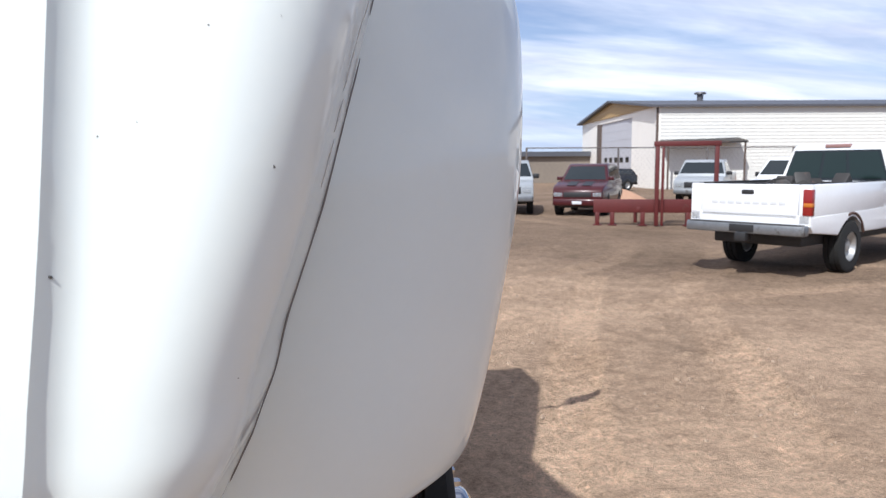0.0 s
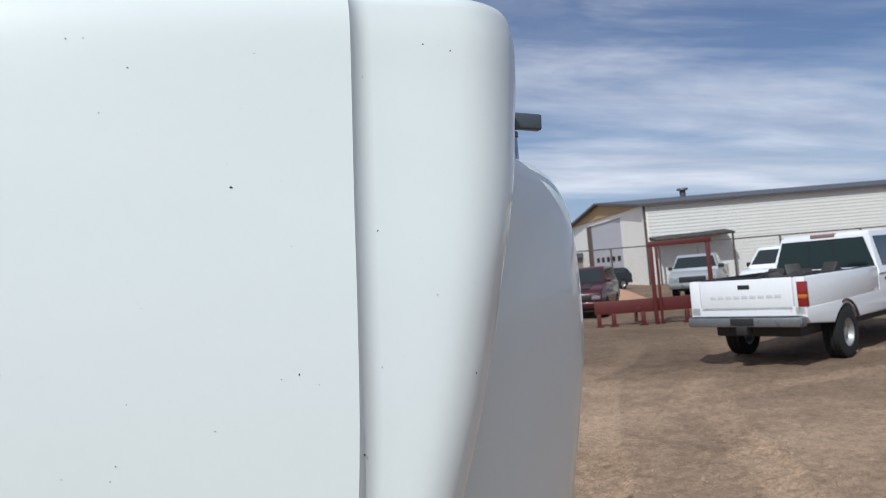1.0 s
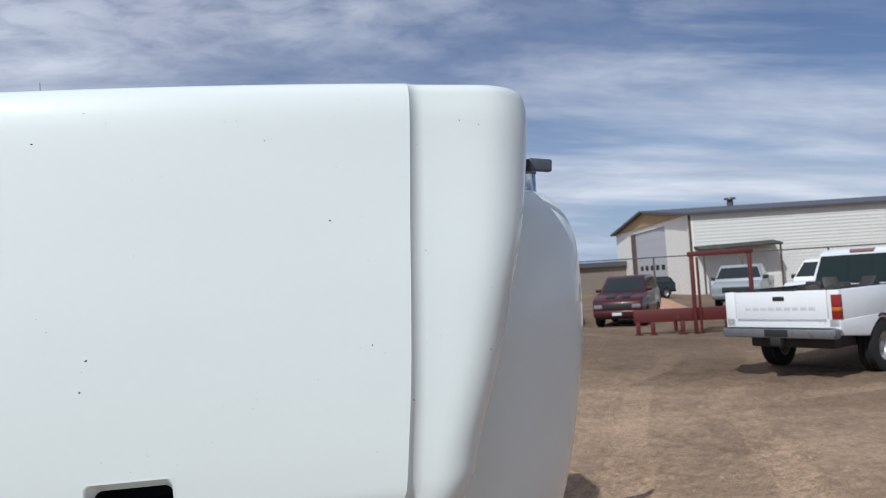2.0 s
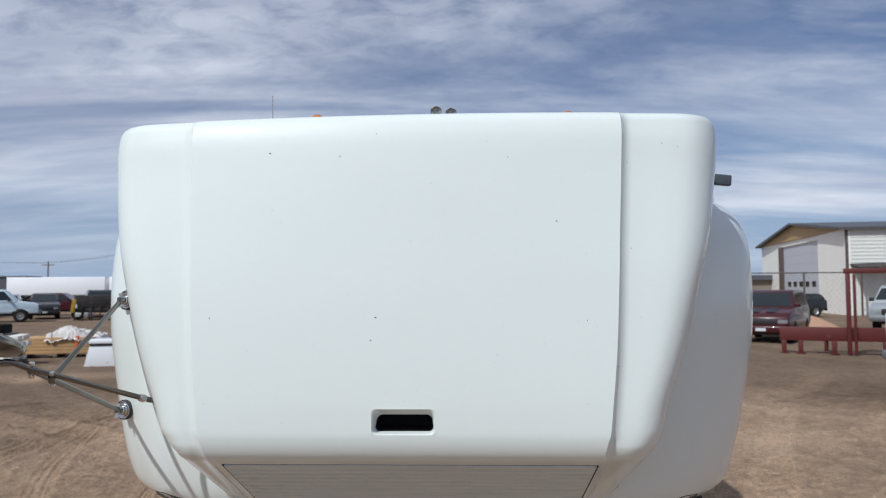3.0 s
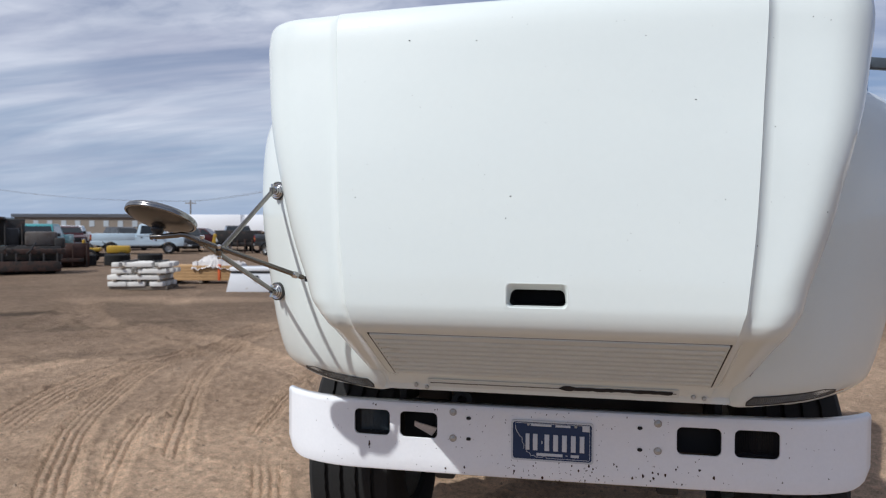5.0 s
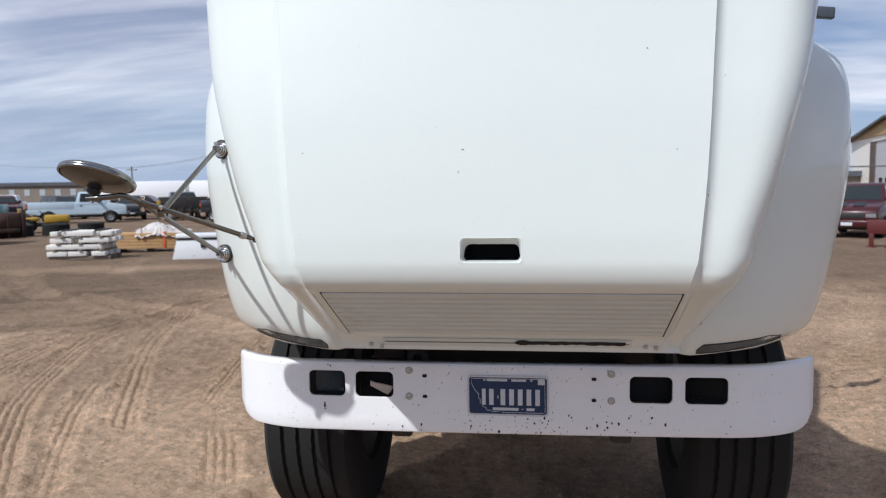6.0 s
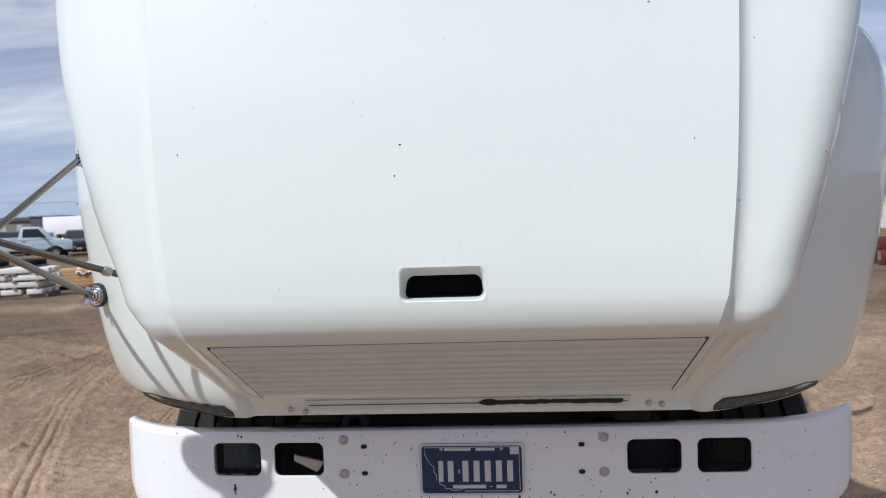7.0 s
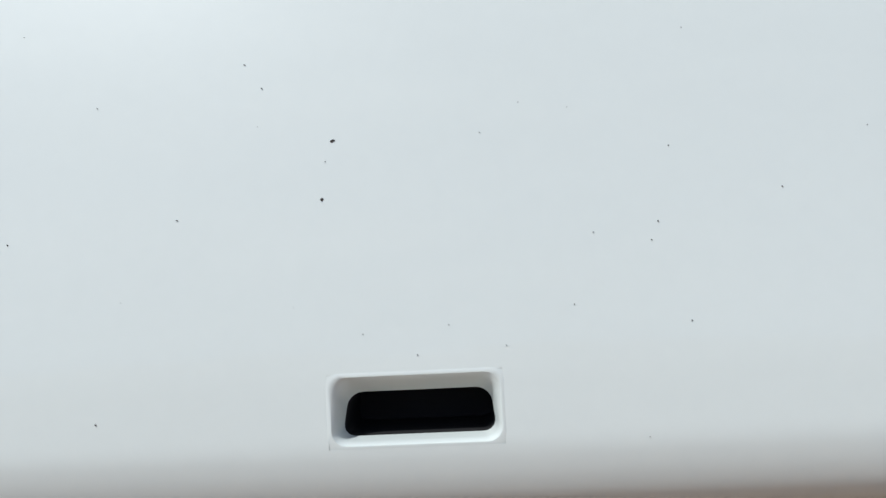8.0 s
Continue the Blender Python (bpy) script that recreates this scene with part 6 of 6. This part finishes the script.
# ---- shop building ----
def shop():
    m = pose(24.65, 44.9, 0, 0, 0, -9)
    shopm = thing("shop_building", "cream metal-clad shop with a low gable and a tall roller door", "building", m)
    long, deep, eave, ridge = 46.0, 22.5, 5.62, 6.80
    t = 0.25
    # the end wall about the door
    d0, d1, dh = 5.2, 15.3, 5.25
    part("end_wall", box(0, t, 0, d0, 0, eave), SIDING_END, shopm)
    part("end_wall", box(0, t, d1, deep, 0, eave), SIDING_END, shopm)
    part("end_wall", box(0, t, d0, d1, dh, eave), SIDING_END, shopm)
    bm = bmesh.new()
    gable = [(0, eave), (deep, eave), (deep / 2, ridge)]
    a = [bm.verts.new((-0.12, y, z)) for y, z in gable]
    b = [bm.verts.new((t, y, z)) for y, z in gable]
    bm.faces.new(a); bm.faces.new(b[::-1])
    for k in range(3):
        bm.faces.new((a[k], b[k], b[(k + 1) % 3], a[(k + 1) % 3]))
    part("gable", bm, TAN_TRIM, shopm, "tan gable panel", None)
    bm = bmesh.new()
    rows = []
    for k in range(int(long / 0.3) + 1):
        x = t + k * 0.3
        rows.append([(x, 0.0, 0), (x, 0.0, eave)])
    long_wall = part("long_wall", box(t, long, 0, t, 0, eave), SIDING, shopm, "white ribbed long wall")
    bm = bmesh.new()
    for k in range(24):
        z = 0.12 + k * 0.235
        box(t, long, -0.022, 0.004, z, z + 0.05, 0, bm)
    part("siding_rib", bm, SIDING, long_wall, "horizontal ribs", None)["kind"] = "stuff"
    part("back_wall", box(t, long, deep - t, deep, 0, eave), SIDING, shopm)
    part("far_wall", box(long - t, long, t, deep - t, 0, eave), SIDING, shopm)
    for s in (0, 1):
        ya, yb = (-0.35, deep / 2) if s == 0 else (deep + 0.35, deep / 2)
        za, zb = eave - 0.06, ridge + 0.02
        bm = bmesh.new()
        v = [bm.verts.new(p) for p in ((-0.5, ya, za), (long + 0.3, ya, za), (long + 0.3, yb, zb), (-0.5, yb, zb), (-0.5, ya, za + 0.16), (long + 0.3, ya, za + 0.16), (long + 0.3, yb, zb + 0.16), (-0.5, yb, zb + 0.16))]
        for f in ((0, 1, 2, 3), (4, 7, 6, 5), (0, 4, 5, 1), (1, 5, 6, 2), (2, 6, 7, 3), (3, 7, 4, 0)):
            bm.faces.new([v[i] for i in f])
        part("roof", bm, ROOF_METAL, shopm, "grey metal roof", None)
    part("corner_trim", box(-0.04, 0.10, -0.04, 0.10, 0, eave - 0.07), DARK_TRIM, shopm)
    part("roof_vent", moved(lathe([(0, 0.8), (0.45, 0.75), (0.5, 0.6), (0.25, 0.55), (0.25, 0)], 16), pose(7.3, deep / 2, ridge + 0.1)), ROOF_METAL, shopm)
    door = part("roller_door", box(0.10, 0.16, d0 + 0.7, d1, 0, dh), SHOP_DOOR, shopm, "grey sectional door with a row of windows")
    part("door_jamb", box(-0.03, 0.14, d1 - 0.02, d1 + 1.2, 0, dh), DARK_TRIM, shopm, "dark brown door jamb")
    part("door_reveal", box(0.02, 0.16, d0, d0 + 0.7, 0, dh), SIDING_END, shopm)
    for k in range(7):
        part("door_joint", box(0.090, 0.104, d0 + 0.7, d1, 0.72 + k * 0.74, 0.745 + k * 0.74), SHOP_DOOR, door)
    for k in range(5):
        y = d0 + 1.6 + k * 1.62
        part("door_window", box(0.085, 0.11, y, y + 0.9, 1.86, 2.28), DARK_GLASS, door)
    awning = part("awning", pane([(0.2, -1.5, 3.02), (5.7, -1.5, 3.18), (5.7, 0, 3.45), (0.2, 0, 3.28)], 0.06, (0, 0, 1)), DARK_MACHINE, shopm, "flat dark awning on the long wall")
    part("awning_post", box(0.3, 0.4, -1.45, -1.35, 0, 2.97), DARK_TRIM, awning)
    part("awning_post", box(5.5, 5.6, -1.45, -1.35, 0, 3.12), DARK_TRIM, awning)


shop()


def chain_fence():
    fence = thing("fence", "tall pipe-framed wire fence in front of the shop", "fence", pose(11.0, 31.0, 0, 0, 0, -4))
    for k in range(9):
        part("post", tube([(k * 4.4, 0, 0), (k * 4.4, 0, 2.52)], 0.05, 8), FENCE_STEEL, fence)
    part("top_rail", tube([(0, 0, 2.5), (35.2, 0, 2.5)], 0.028, 8), FENCE_STEEL, fence)
    bm = bmesh.new()
    for k in range(150):
        x = k * 0.235
        tube([(x, 0.0, 0.05), (min(35.2, x + 2.0), 0.0, 2.48)], 0.002, 3, bm, caps=False)
        tube([(min(35.2, x + 2.0), 0.008, 0.05), (x, 0.008, 2.48)], 0.002, 3, bm, caps=False)
    part("wire_mesh", bm, FENCE_STEEL, fence, "thin crossed wire")["kind"] = "stuff"


chain_fence()


def mound(name, label, x, y, sx, sy, h, mat, seed):
    bm = bmesh.new()
    rng = random.Random(seed)
    rows = []
    ph = [rng.uniform(0, 6.28) for _ in range(4)]
    for i in range(10):
        r = 1 - i / 9
        ring = []
        for k in range(36):
            a = 2 * math.pi * k / 36
            rr = r * (1 + 0.12 * math.sin(3 * a + ph[0]) + 0.07 * math.sin(7 * a + ph[1]))
            z = h * (1 - r * r) ** 1.3 * (1 + 0.15 * math.sin(5 * a + ph[2] + 3 * r)) - 0.03 * (r > 0.99)
            ring.append((sx * rr * math.cos(a), sy * rr * math.sin(a), z))
        rows.append(ring)
    sheet(rows, bm, closed=True)
    bmesh.ops.remove_doubles(bm, verts=bm.verts, dist=0.001)
    return solid(name, bm, mat, label, "soil", pose(x, y, 0), smooth=60)


mound("soil_mound", "low mound of reddish loose soil behind the rack", 14.1, 28.6, 1.9, 1.0, 0.62, RED_SOIL, 3)


# ---- stacks and machines across the yard ----
def beam_stack():
    stack = thing("beam_stack", "stack of white concrete beams on a timber pallet", "stack", pose(-12.62, 14.45, 0, 0, 0, 14))
    for k in range(3):
        part("bearer", box(0.05, 1.62, 0.06 + k * 0.42, 0.16 + k * 0.42, 0.0, 0.10, 0.008), WOOD_GREY, stack)
    rng = random.Random(8)
    z = 0.10
    plan = [((0.0, 0.50), (0.62, 1.08), (1.20, 1.55)), ((0.02, 1.42),), ((0.16, 0.70), (0.90, 1.66)), ((0.22, 0.42), (0.52, 1.24), (1.36, 1.66))]
    for layer, runs in enumerate(plan):
        for j in range(3):
            y = 0.02 + j * 0.40 + rng.uniform(-0.03, 0.03)
            for x0, x1 in runs:
                o, lift = rng.uniform(-0.06, 0.06), rng.uniform(0, 0.006)
                part("beam", moved(box(x0 + o, x1 + o, y, y + 0.26, z + lift, z + 0.122 + lift, 0.016), Matrix.Rotation(radians(rng.uniform(-1.5, 1.5)), 4, "Z")), WHITE_BEAM, stack)
        z += 0.128
        if layer < 3:
            for x in (0.2 + 0.1 * layer, 0.85, 1.38):
                part("spacer", box(x, x + 0.09, -0.01, 1.12, z, z + 0.045, 0.006), WOOD_GREY, stack)
            z += 0.047
    for x in (0.45, 1.28):
        part("strap_block", box(x, x + 0.07, -0.03, 1.1, z, z + 0.04, 0.006), BLACK_PLASTIC, stack)


beam_stack()


def lumber_bundle():
    b = thing("lumber_bundle", "bundle of pale lumber under torn clear plastic with an orange strap", "lumber", pose(-12.45, 17.1, 0, 0, 0, 14))
    for k in range(3):
        part("bearer", box(0.1 + k * 0.85, 0.2 + k * 0.85, 0, 0.9, 0, 0.09, 0.006), WOOD_GREY, b)
    for layer in range(5):
        for k in range(5):
            o = random.Random(layer * 9 + k).uniform(-0.06, 0.06)
            part("plank", box(o, 2.1 + o, k * 0.18, k * 0.18 + 0.172, 0.09 + layer * 0.092, 0.178 + layer * 0.092, 0.004), WOOD_NEW, b)
    part("strap", box(1.52, 1.60, -0.02, 0.93, 0.09, 0.585, 0.008), ORANGE, b, "orange strap")
    rows = []
    rng = random.Random(3)
    for i in range(34):
        x = 0.72 + i * 0.05
        over = max(0.0, x - 2.14)
        row = []
        for k in range(25):
            f = k / 24
            z = 0.60 + 0.20 * math.sin(math.pi * f) * math.sin(math.pi * min(1, i / 22)) + 0.05 * abs(math.sin(2.3 * i + 5 * f)) * math.sin(9 * f + 0.4 * i) + rng.uniform(-0.035, 0.05)
            if f < 0.12 or f > 0.9:
                z -= 0.13 + 0.06 * math.sin(0.4 * i)
            row.append((x + rng.uniform(-0.018, 0.018), -0.06 + f * 1.05 + rng.uniform(-0.012, 0.012), max(0.06, z - 2.2 * over)))
        rows.append(row)
    sheet_ob = part("plastic_wrap", sheet(rows), PLASTIC_SHEET, b, "crumpled clear plastic sheet", 12)
    mod = sheet_ob.modifiers.new("thickness", "SOLIDIFY")
    mod.thickness = 0.006


lumber_bundle()


def chest():
    c = thing("tool_chest", "long white steel tool chest with black lid seam", "tool chest", pose(-9.25, 14.75, 0, 0, 0, 16))
    part("chest_body", prism([(0.0, 0.0), (2.3, 0.0), (2.3, 0.50), (0.12, 0.50)], 0, 0.75, 0.012), CAR_WHITE, c)
    part("lid_seam", box(0.13, 2.31, -0.012, 0.76, 0.50, 0.555, 0.004), BLACK_PLASTIC, c, "black seam strip")
    part("lid", box(0.10, 2.33, -0.03, 0.78, 0.555, 0.66, 0.025), CAR_WHITE, c)
    for x in (0.72, 1.7):
        part("latch", box(x, x + 0.12, -0.035, -0.005, 0.30, 0.44, 0.008), BLACK_PLASTIC, c)


chest()


def plough_blade():
    b = thing("snow_plough", "rusty curved snow plough blade standing on the dirt", "plough", pose(-20.85, 24.5, 0, 0, 0, 221) @ Matrix.Diagonal((1.12, 1, 1, 1)))
    rows = []
    for i in range(2):
        x = i * 2.1
        rows.append([(x, 0.35 * math.sin(a) ** 2 - 0.2 * math.cos(a), 0.5 - 0.5 * math.cos(a) * 1.06) for a in np.linspace(0.15, math.pi, 12)])
    ob = part("blade", sheet(rows), PLOUGH_RUST, b, "curved rusty steel blade", 60)
    mod = ob.modifiers.new("thickness", "SOLIDIFY")
    mod.thickness = 0.03
    for k in range(5):
        x = 0.1 + k * 0.475
        part("rib", box(x - 0.02, x + 0.02, 0.10, 0.45, 0.05, 0.95, 0.005), RUST, b)
    part("push_bar", box(0.2, 1.9, 0.42, 0.54, 0.25, 0.40, 0.01), RUST, b)
    part("shoe", moved(lathe([(0, 0), (0.12, 0), (0.12, 0.03), (0.03, 0.06), (0.03, 0.5), (0, 0.5)], 14), pose(2.25, 0.0, 0.0)), DULL_STEEL, b)


plough_blade()


def old_loader():
    b = thing("machine", "dark oily tracked machine hulk with a heavy front bar", "machine", pose(-20.62, 18.6, 0, 0, 0, 38) @ Matrix.Diagonal((0.76, 0.85, 1.02, 1)))
    part("hull", box(0.1, 3.3, 0.3, 2.2, 0.45, 0.98, 0.06), DARK_MACHINE, b)
    part("front_bar", box(0.0, 3.5, -0.1, 0.2, 0.70, 0.90, 0.04), RUST, b, "rusty front bar")
    part("low_bar", box(0.3, 3.3, -0.25, 0.1, 0.16, 0.42, 0.06), DARK_MACHINE, b)
    for y in (0.25, 1.9):
        track = [(0.35, 0.0), (3.0, 0.0), (3.25, 0.2), (3.2, 0.42), (2.9, 0.5), (0.4, 0.5), (0.1, 0.4), (0.1, 0.15)]
        part("track", prism(track, y, y + 0.42, 0.03), RUBBER, b)
    part("engine_cover", box(1.75, 3.1, 0.6, 1.9, 0.98, 1.50, 0.10), DULL_GREY, b, "weathered grey engine cover")
    part("cover_end", box(3.0, 3.45, 0.5, 1.6, 0.9, 1.28, 0.06), DARK_MACHINE, b)
    part("cab_panel", prism([(-0.3, 1.0), (0.62, 1.0), (0.62, 1.95), (-0.05, 2.0), (-0.3, 1.6)], 0.7, 0.78, 0.02), TAN_PANEL, b, "faded tan cab panel")
    part("cab_back", box(-0.2, 1.7, 1.6, 1.75, 1.0, 1.95, 0.03), DARK_MACHINE, b)
    part("cab_roof", box(-0.3, 0.9, 0.6, 1.8, 1.93, 2.02, 0.03), DARK_MACHINE, b)
    part("seat", box(0.9, 1.5, 0.9, 1.5, 1.0, 1.62, 0.08), BLACK_PLASTIC, b)
    rng = random.Random(31)
    for k in range(4):
        x = rng.uniform(0.6, 3.0)
        z = rng.uniform(0.5, 1.0)
        part("hose", tube([(x, -0.12, z), (x + 0.15, -0.2, z + 0.12), (x + rng.uniform(0.2, 0.6), 0.15, z + rng.uniform(0.1, 0.4))], 0.03, 8), BLACK_PLASTIC, b)
    part("blade_edge", prism([(0.1, 0.12), (3.3, 0.12), (3.34, 0.30), (3.2, 0.47), (0.2, 0.47), (0.05, 0.30)], -0.34, -0.22, 0.03), RUST, b, "rusty front blade edge")
    for k in range(6):
        x = 0.35 + k * 0.56
        part("blade_rib", box(x - 0.04, x + 0.04, -0.30, -0.08, 0.20, 0.74, 0.01), DARK_MACHINE, b)
        part("track_wheel", moved(lathe([(0, 0.05), (0.05, 0.05), (0.07, 0.02), (0.17, 0.02), (0.18, -0.02), (0.18, -0.05)], 18), pose(x, 0.22, 0.24, 90)), DARK_MACHINE, b)
    for x in (0.95, 1.65):
        part("roll_post", tube([(x, 0.7, 0.98), (x, 0.7, 1.8)], 0.04, 8), DARK_MACHINE, b)


old_loader()


def small_tractor():
    b = thing("small_tractor", "small yellow tractor with a black seat", "tractor", pose(-23.4, 27.95, 0, 0, 0, 30))
    part("hood", box(0.7, 1.75, -0.28, 0.28, 0.45, 0.82, 0.08), YELLOW, b)
    part("chassis", box(-0.2, 1.7, -0.22, 0.22, 0.28, 0.46, 0.03), FRAME_BLACK, b)
    part("rear_guard", box(-0.35, 0.45, -0.5, 0.5, 0.55, 0.72, 0.06), YELLOW, b)
    part("seat", box(-0.3, 0.15, -0.24, 0.24, 0.72, 0.80, 0.04), BLACK_PLASTIC, b)
    part("seat_back", box(-0.36, -0.26, -0.24, 0.24, 0.78, 1.12, 0.04), YELLOW, b)
    part("wheel_column", tube([(0.75, 0, 0.8), (0.5, 0, 1.0)], 0.025, 8), BLACK_PLASTIC, b)
    for x, s in ((0, 0.9), (1.4, 0.7)):
        for side in (-1, 1):
            wheel = shared("tyre", CAR_TYRE, b, pose(x, side * 0.5, 0.37 * s, -90 * side, 0, 0) @ Matrix.Scale(s, 4))
            shared("rim", CAR_RIM, wheel)


small_tractor()


def lying_tyre(x, y, z, r, tilt=0):
    solid("tyre", tyre_mesh(r, 0.5, r * 0.55, 3, 40), RUBBER, "worn black loose tyre lying on the dirt", "tyre", pose(x, y, z + 0.25, tilt), group="loose tyres")


lying_tyre(-21.7, 25.2, 0.0, 0.54)
lying_tyre(-20.65, 26.1, 0.0, 0.54)
lying_tyre(-19.6, 27.0, 0.0, 0.54)


def tote(x, y):
    t = thing("liquid_tote", "white plastic liquid tote in a wire cage on a pallet", "tote", pose(x, y, 0, 0, 0, 10))
    part("tank", box(0, 1.0, 0, 1.0, 0.15, 1.15, 0.06), TOTE_WHITE, t)
    for k in range(4):
        part("bar", box(-0.015, 1.015, -0.015, 1.015, 0.25 + k * 0.26, 0.275 + k * 0.26), FENCE_STEEL, t)
    part("pallet", box(0, 1, 0, 1, 0, 0.14, 0.01), WOOD_GREY, t)


tote(-25.5, 43.2)


def drill_rig():
    b = thing("machine", "dark farm machine with a yellow arm and black frame", "machine", pose(-24.5, 41.2, 0, 0, 0, 28))
    part("frame", box(0, 3.4, 0, 1.4, 0.5, 0.75, 0.04), DARK_MACHINE, b)
    for k in range(7):
        part("shank", box(0.2 + k * 0.48, 0.27 + k * 0.48, -0.1, 0.3, 0.0, 0.9, 0.01), RUST, b)
    part("hopper", prism([(0.4, 0.75), (3.0, 0.75), (3.3, 1.55), (0.2, 1.55)], 0.3, 1.2, 0.03), DARK_MACHINE, b)
    part("arm", prism([(0.0, 0.5), (0.25, 0.5), (0.35, 1.3), (0.15, 1.35)], -0.3, -0.1, 0.02), YELLOW, b)
    for x in (0.4, 3.0):
        shared("tyre", CAR_TYRE, b, pose(x, 1.5, 0.37, -90, 0, 0))


drill_rig()


# ---- far edge of the yard ----
def trailer(x, y, long, turn):
    t = thing("semi_trailer", "long white box trailer parked far across the yard", "trailer", pose(x, y, 0, 0, 0, turn), group="far trailers")
    part("box_body", box(0, long, 0, 2.5, 1.15, 4.05, 0.06), TRAILER_WHITE, t)
    part("side_rail", box(0, long, -0.03, 2.53, 1.05, 1.2, 0.01), DARK_TRIM, t)
    for k in (1.2, 2.5):
        for y0 in (0.3, 2.2):
            shared("tyre", CAR_TYRE, t, pose(k, y0, 0.5, 90, 0, 0) @ Matrix.Scale(1.35, 4))
    part("landing_leg", box(long - 2.5, long - 2.35, 0.3, 0.45, 0, 1.15), DARK_TRIM, t)
    part("landing_leg", box(long - 2.5, long - 2.35, 2.0, 2.15, 0, 1.15), DARK_TRIM, t)


trailer(-74.0, 110.5, 15.8, 2)
trailer(-57.6, 111.2, 15.8, 2)
trailer(-126.0, 112.0, 15.8, 2)


def far_sheds():
    s = thing("storage_building", "long low brown storage building with pale windows", "building", pose(-113.0, 122.0, 0, 0, 0, 3))
    part("wall", box(0, 34, 0, 9, 0, 4.0), FAR_WALL, s)
    part("roof", prism([(-0.4, 3.75), (34.4, 3.75), (34.4, 4.40), (-0.4, 4.40)], -0.4, 9.4), FAR_ROOF, s)
    for k in range(11):
        part("window", box(1.2 + k * 3.05, 2.3 + k * 3.05, -0.06, 0.05, 1.9, 3.1), FAR_WINDOW, s)
    b = thing("shed", "grey metal shed beside the long building", "building", pose(-80.5, 117.0, 0, 0, 0, 3))
    part("wall", box(0, 5.2, 0, 5, 0, 4.2), ROOF_METAL, b)
    part("roof", box(-0.2, 5.4, -0.2, 5.2, 4.2, 4.4), FAR_ROOF, b)
    b = thing("container", "dark steel container beside the shed", "container", pose(-74.8, 116.0, 0, 0, 0, 3))
    part("container_box", box(0, 3.2, 0, 5, 0, 4.0, 0.03), FAR_ROOF, b)
    b = thing("shed", "low brown shed beyond the fence", "building", pose(26.0, 64.0, 0, 0, 0, -5))
    part("wall", box(-8, 2, 0, 6, 0, 2.5), FAR_WALL, b)
    part("roof", box(-8.4, 2.4, -0.4, 6.4, 2.5, 2.95), FAR_ROOF, b)


far_sheds()


def power_pole(x, y, high):
    p = thing("power_pole", "weathered wooden power pole with a crossarm", "pole", pose(x, y, 0), group="power poles")
    part("pole", tube([(0, 0, 0), (0, 0, high)], 0.15, 8, radii=[0.17, 0.12]), WOOD_GREY, p)
    part("crossarm", box(-1.1, 1.1, -0.06, 0.06, high - 0.7, high - 0.55, 0.01), WOOD_GREY, p)
    for x0 in (-1.0, -0.4, 0.4, 1.0):
        part("insulator", moved(lathe([(0, 0.2), (0.05, 0.18), (0.06, 0.05), (0.02, 0)], 8), pose(x0, 0, high - 0.55)), FAR_WINDOW, p)


for x, y, h in ((-73.5, 121.0, 7.0), (-119.0, 121.0, 9.9), (-33.0, 95.0, 10.5), (17.0, 75.0, 8.0)):
    power_pole(x, y, h)
bm = bmesh.new()
for a, b, h0, h1 in (((-119, 121), (-73.5, 121), 9.4, 6.6), ((-73.5, 121), (-33, 95), 6.6, 10.0), ((-33, 95), (17, 75), 10.0, 7.6), ((-165, 121), (-119, 121), 9.4, 9.4)):
    for off in (-1.0, 0.4, 1.0):
        pts = []
        for k in range(13):
            f = k / 12
            pts.append((a[0] + (b[0] - a[0]) * f, a[1] + (b[1] - a[1]) * f + off, h0 + (h1 - h0) * f - 3.2 * f * (1 - f) + 0.2))
        tube(pts, 0.016, 4, bm)
solid("power_line", bm, FENCE_STEEL, "thin sagging power lines between the poles", "cable", kind="stuff")


def far_hills():
    bm = bmesh.new()
    rng = random.Random(2)
    ph = [rng.uniform(0, 6.28) for _ in range(6)]
    rows = [[], [], []]
    for k in range(161):
        a = radians(-20 + 220 * k / 160)
        h = 9 + 4 * math.sin(3 * a + ph[0]) + 2.5 * math.sin(9 * a + ph[1]) + 1.2 * math.sin(31 * a + ph[2]) + 0.5 * math.sin(83 * a + ph[3])
        for row, (r, z) in zip(rows, ((880, -1), (960, h), (1400, h * 0.6))):
            row.append((r * math.cos(a), r * math.sin(a), z))
    sheet(rows, bm)
    solid("backdrop", bm, HILL, "low dark hills along the horizon", "hills", kind="structure", smooth=60)


far_hills()
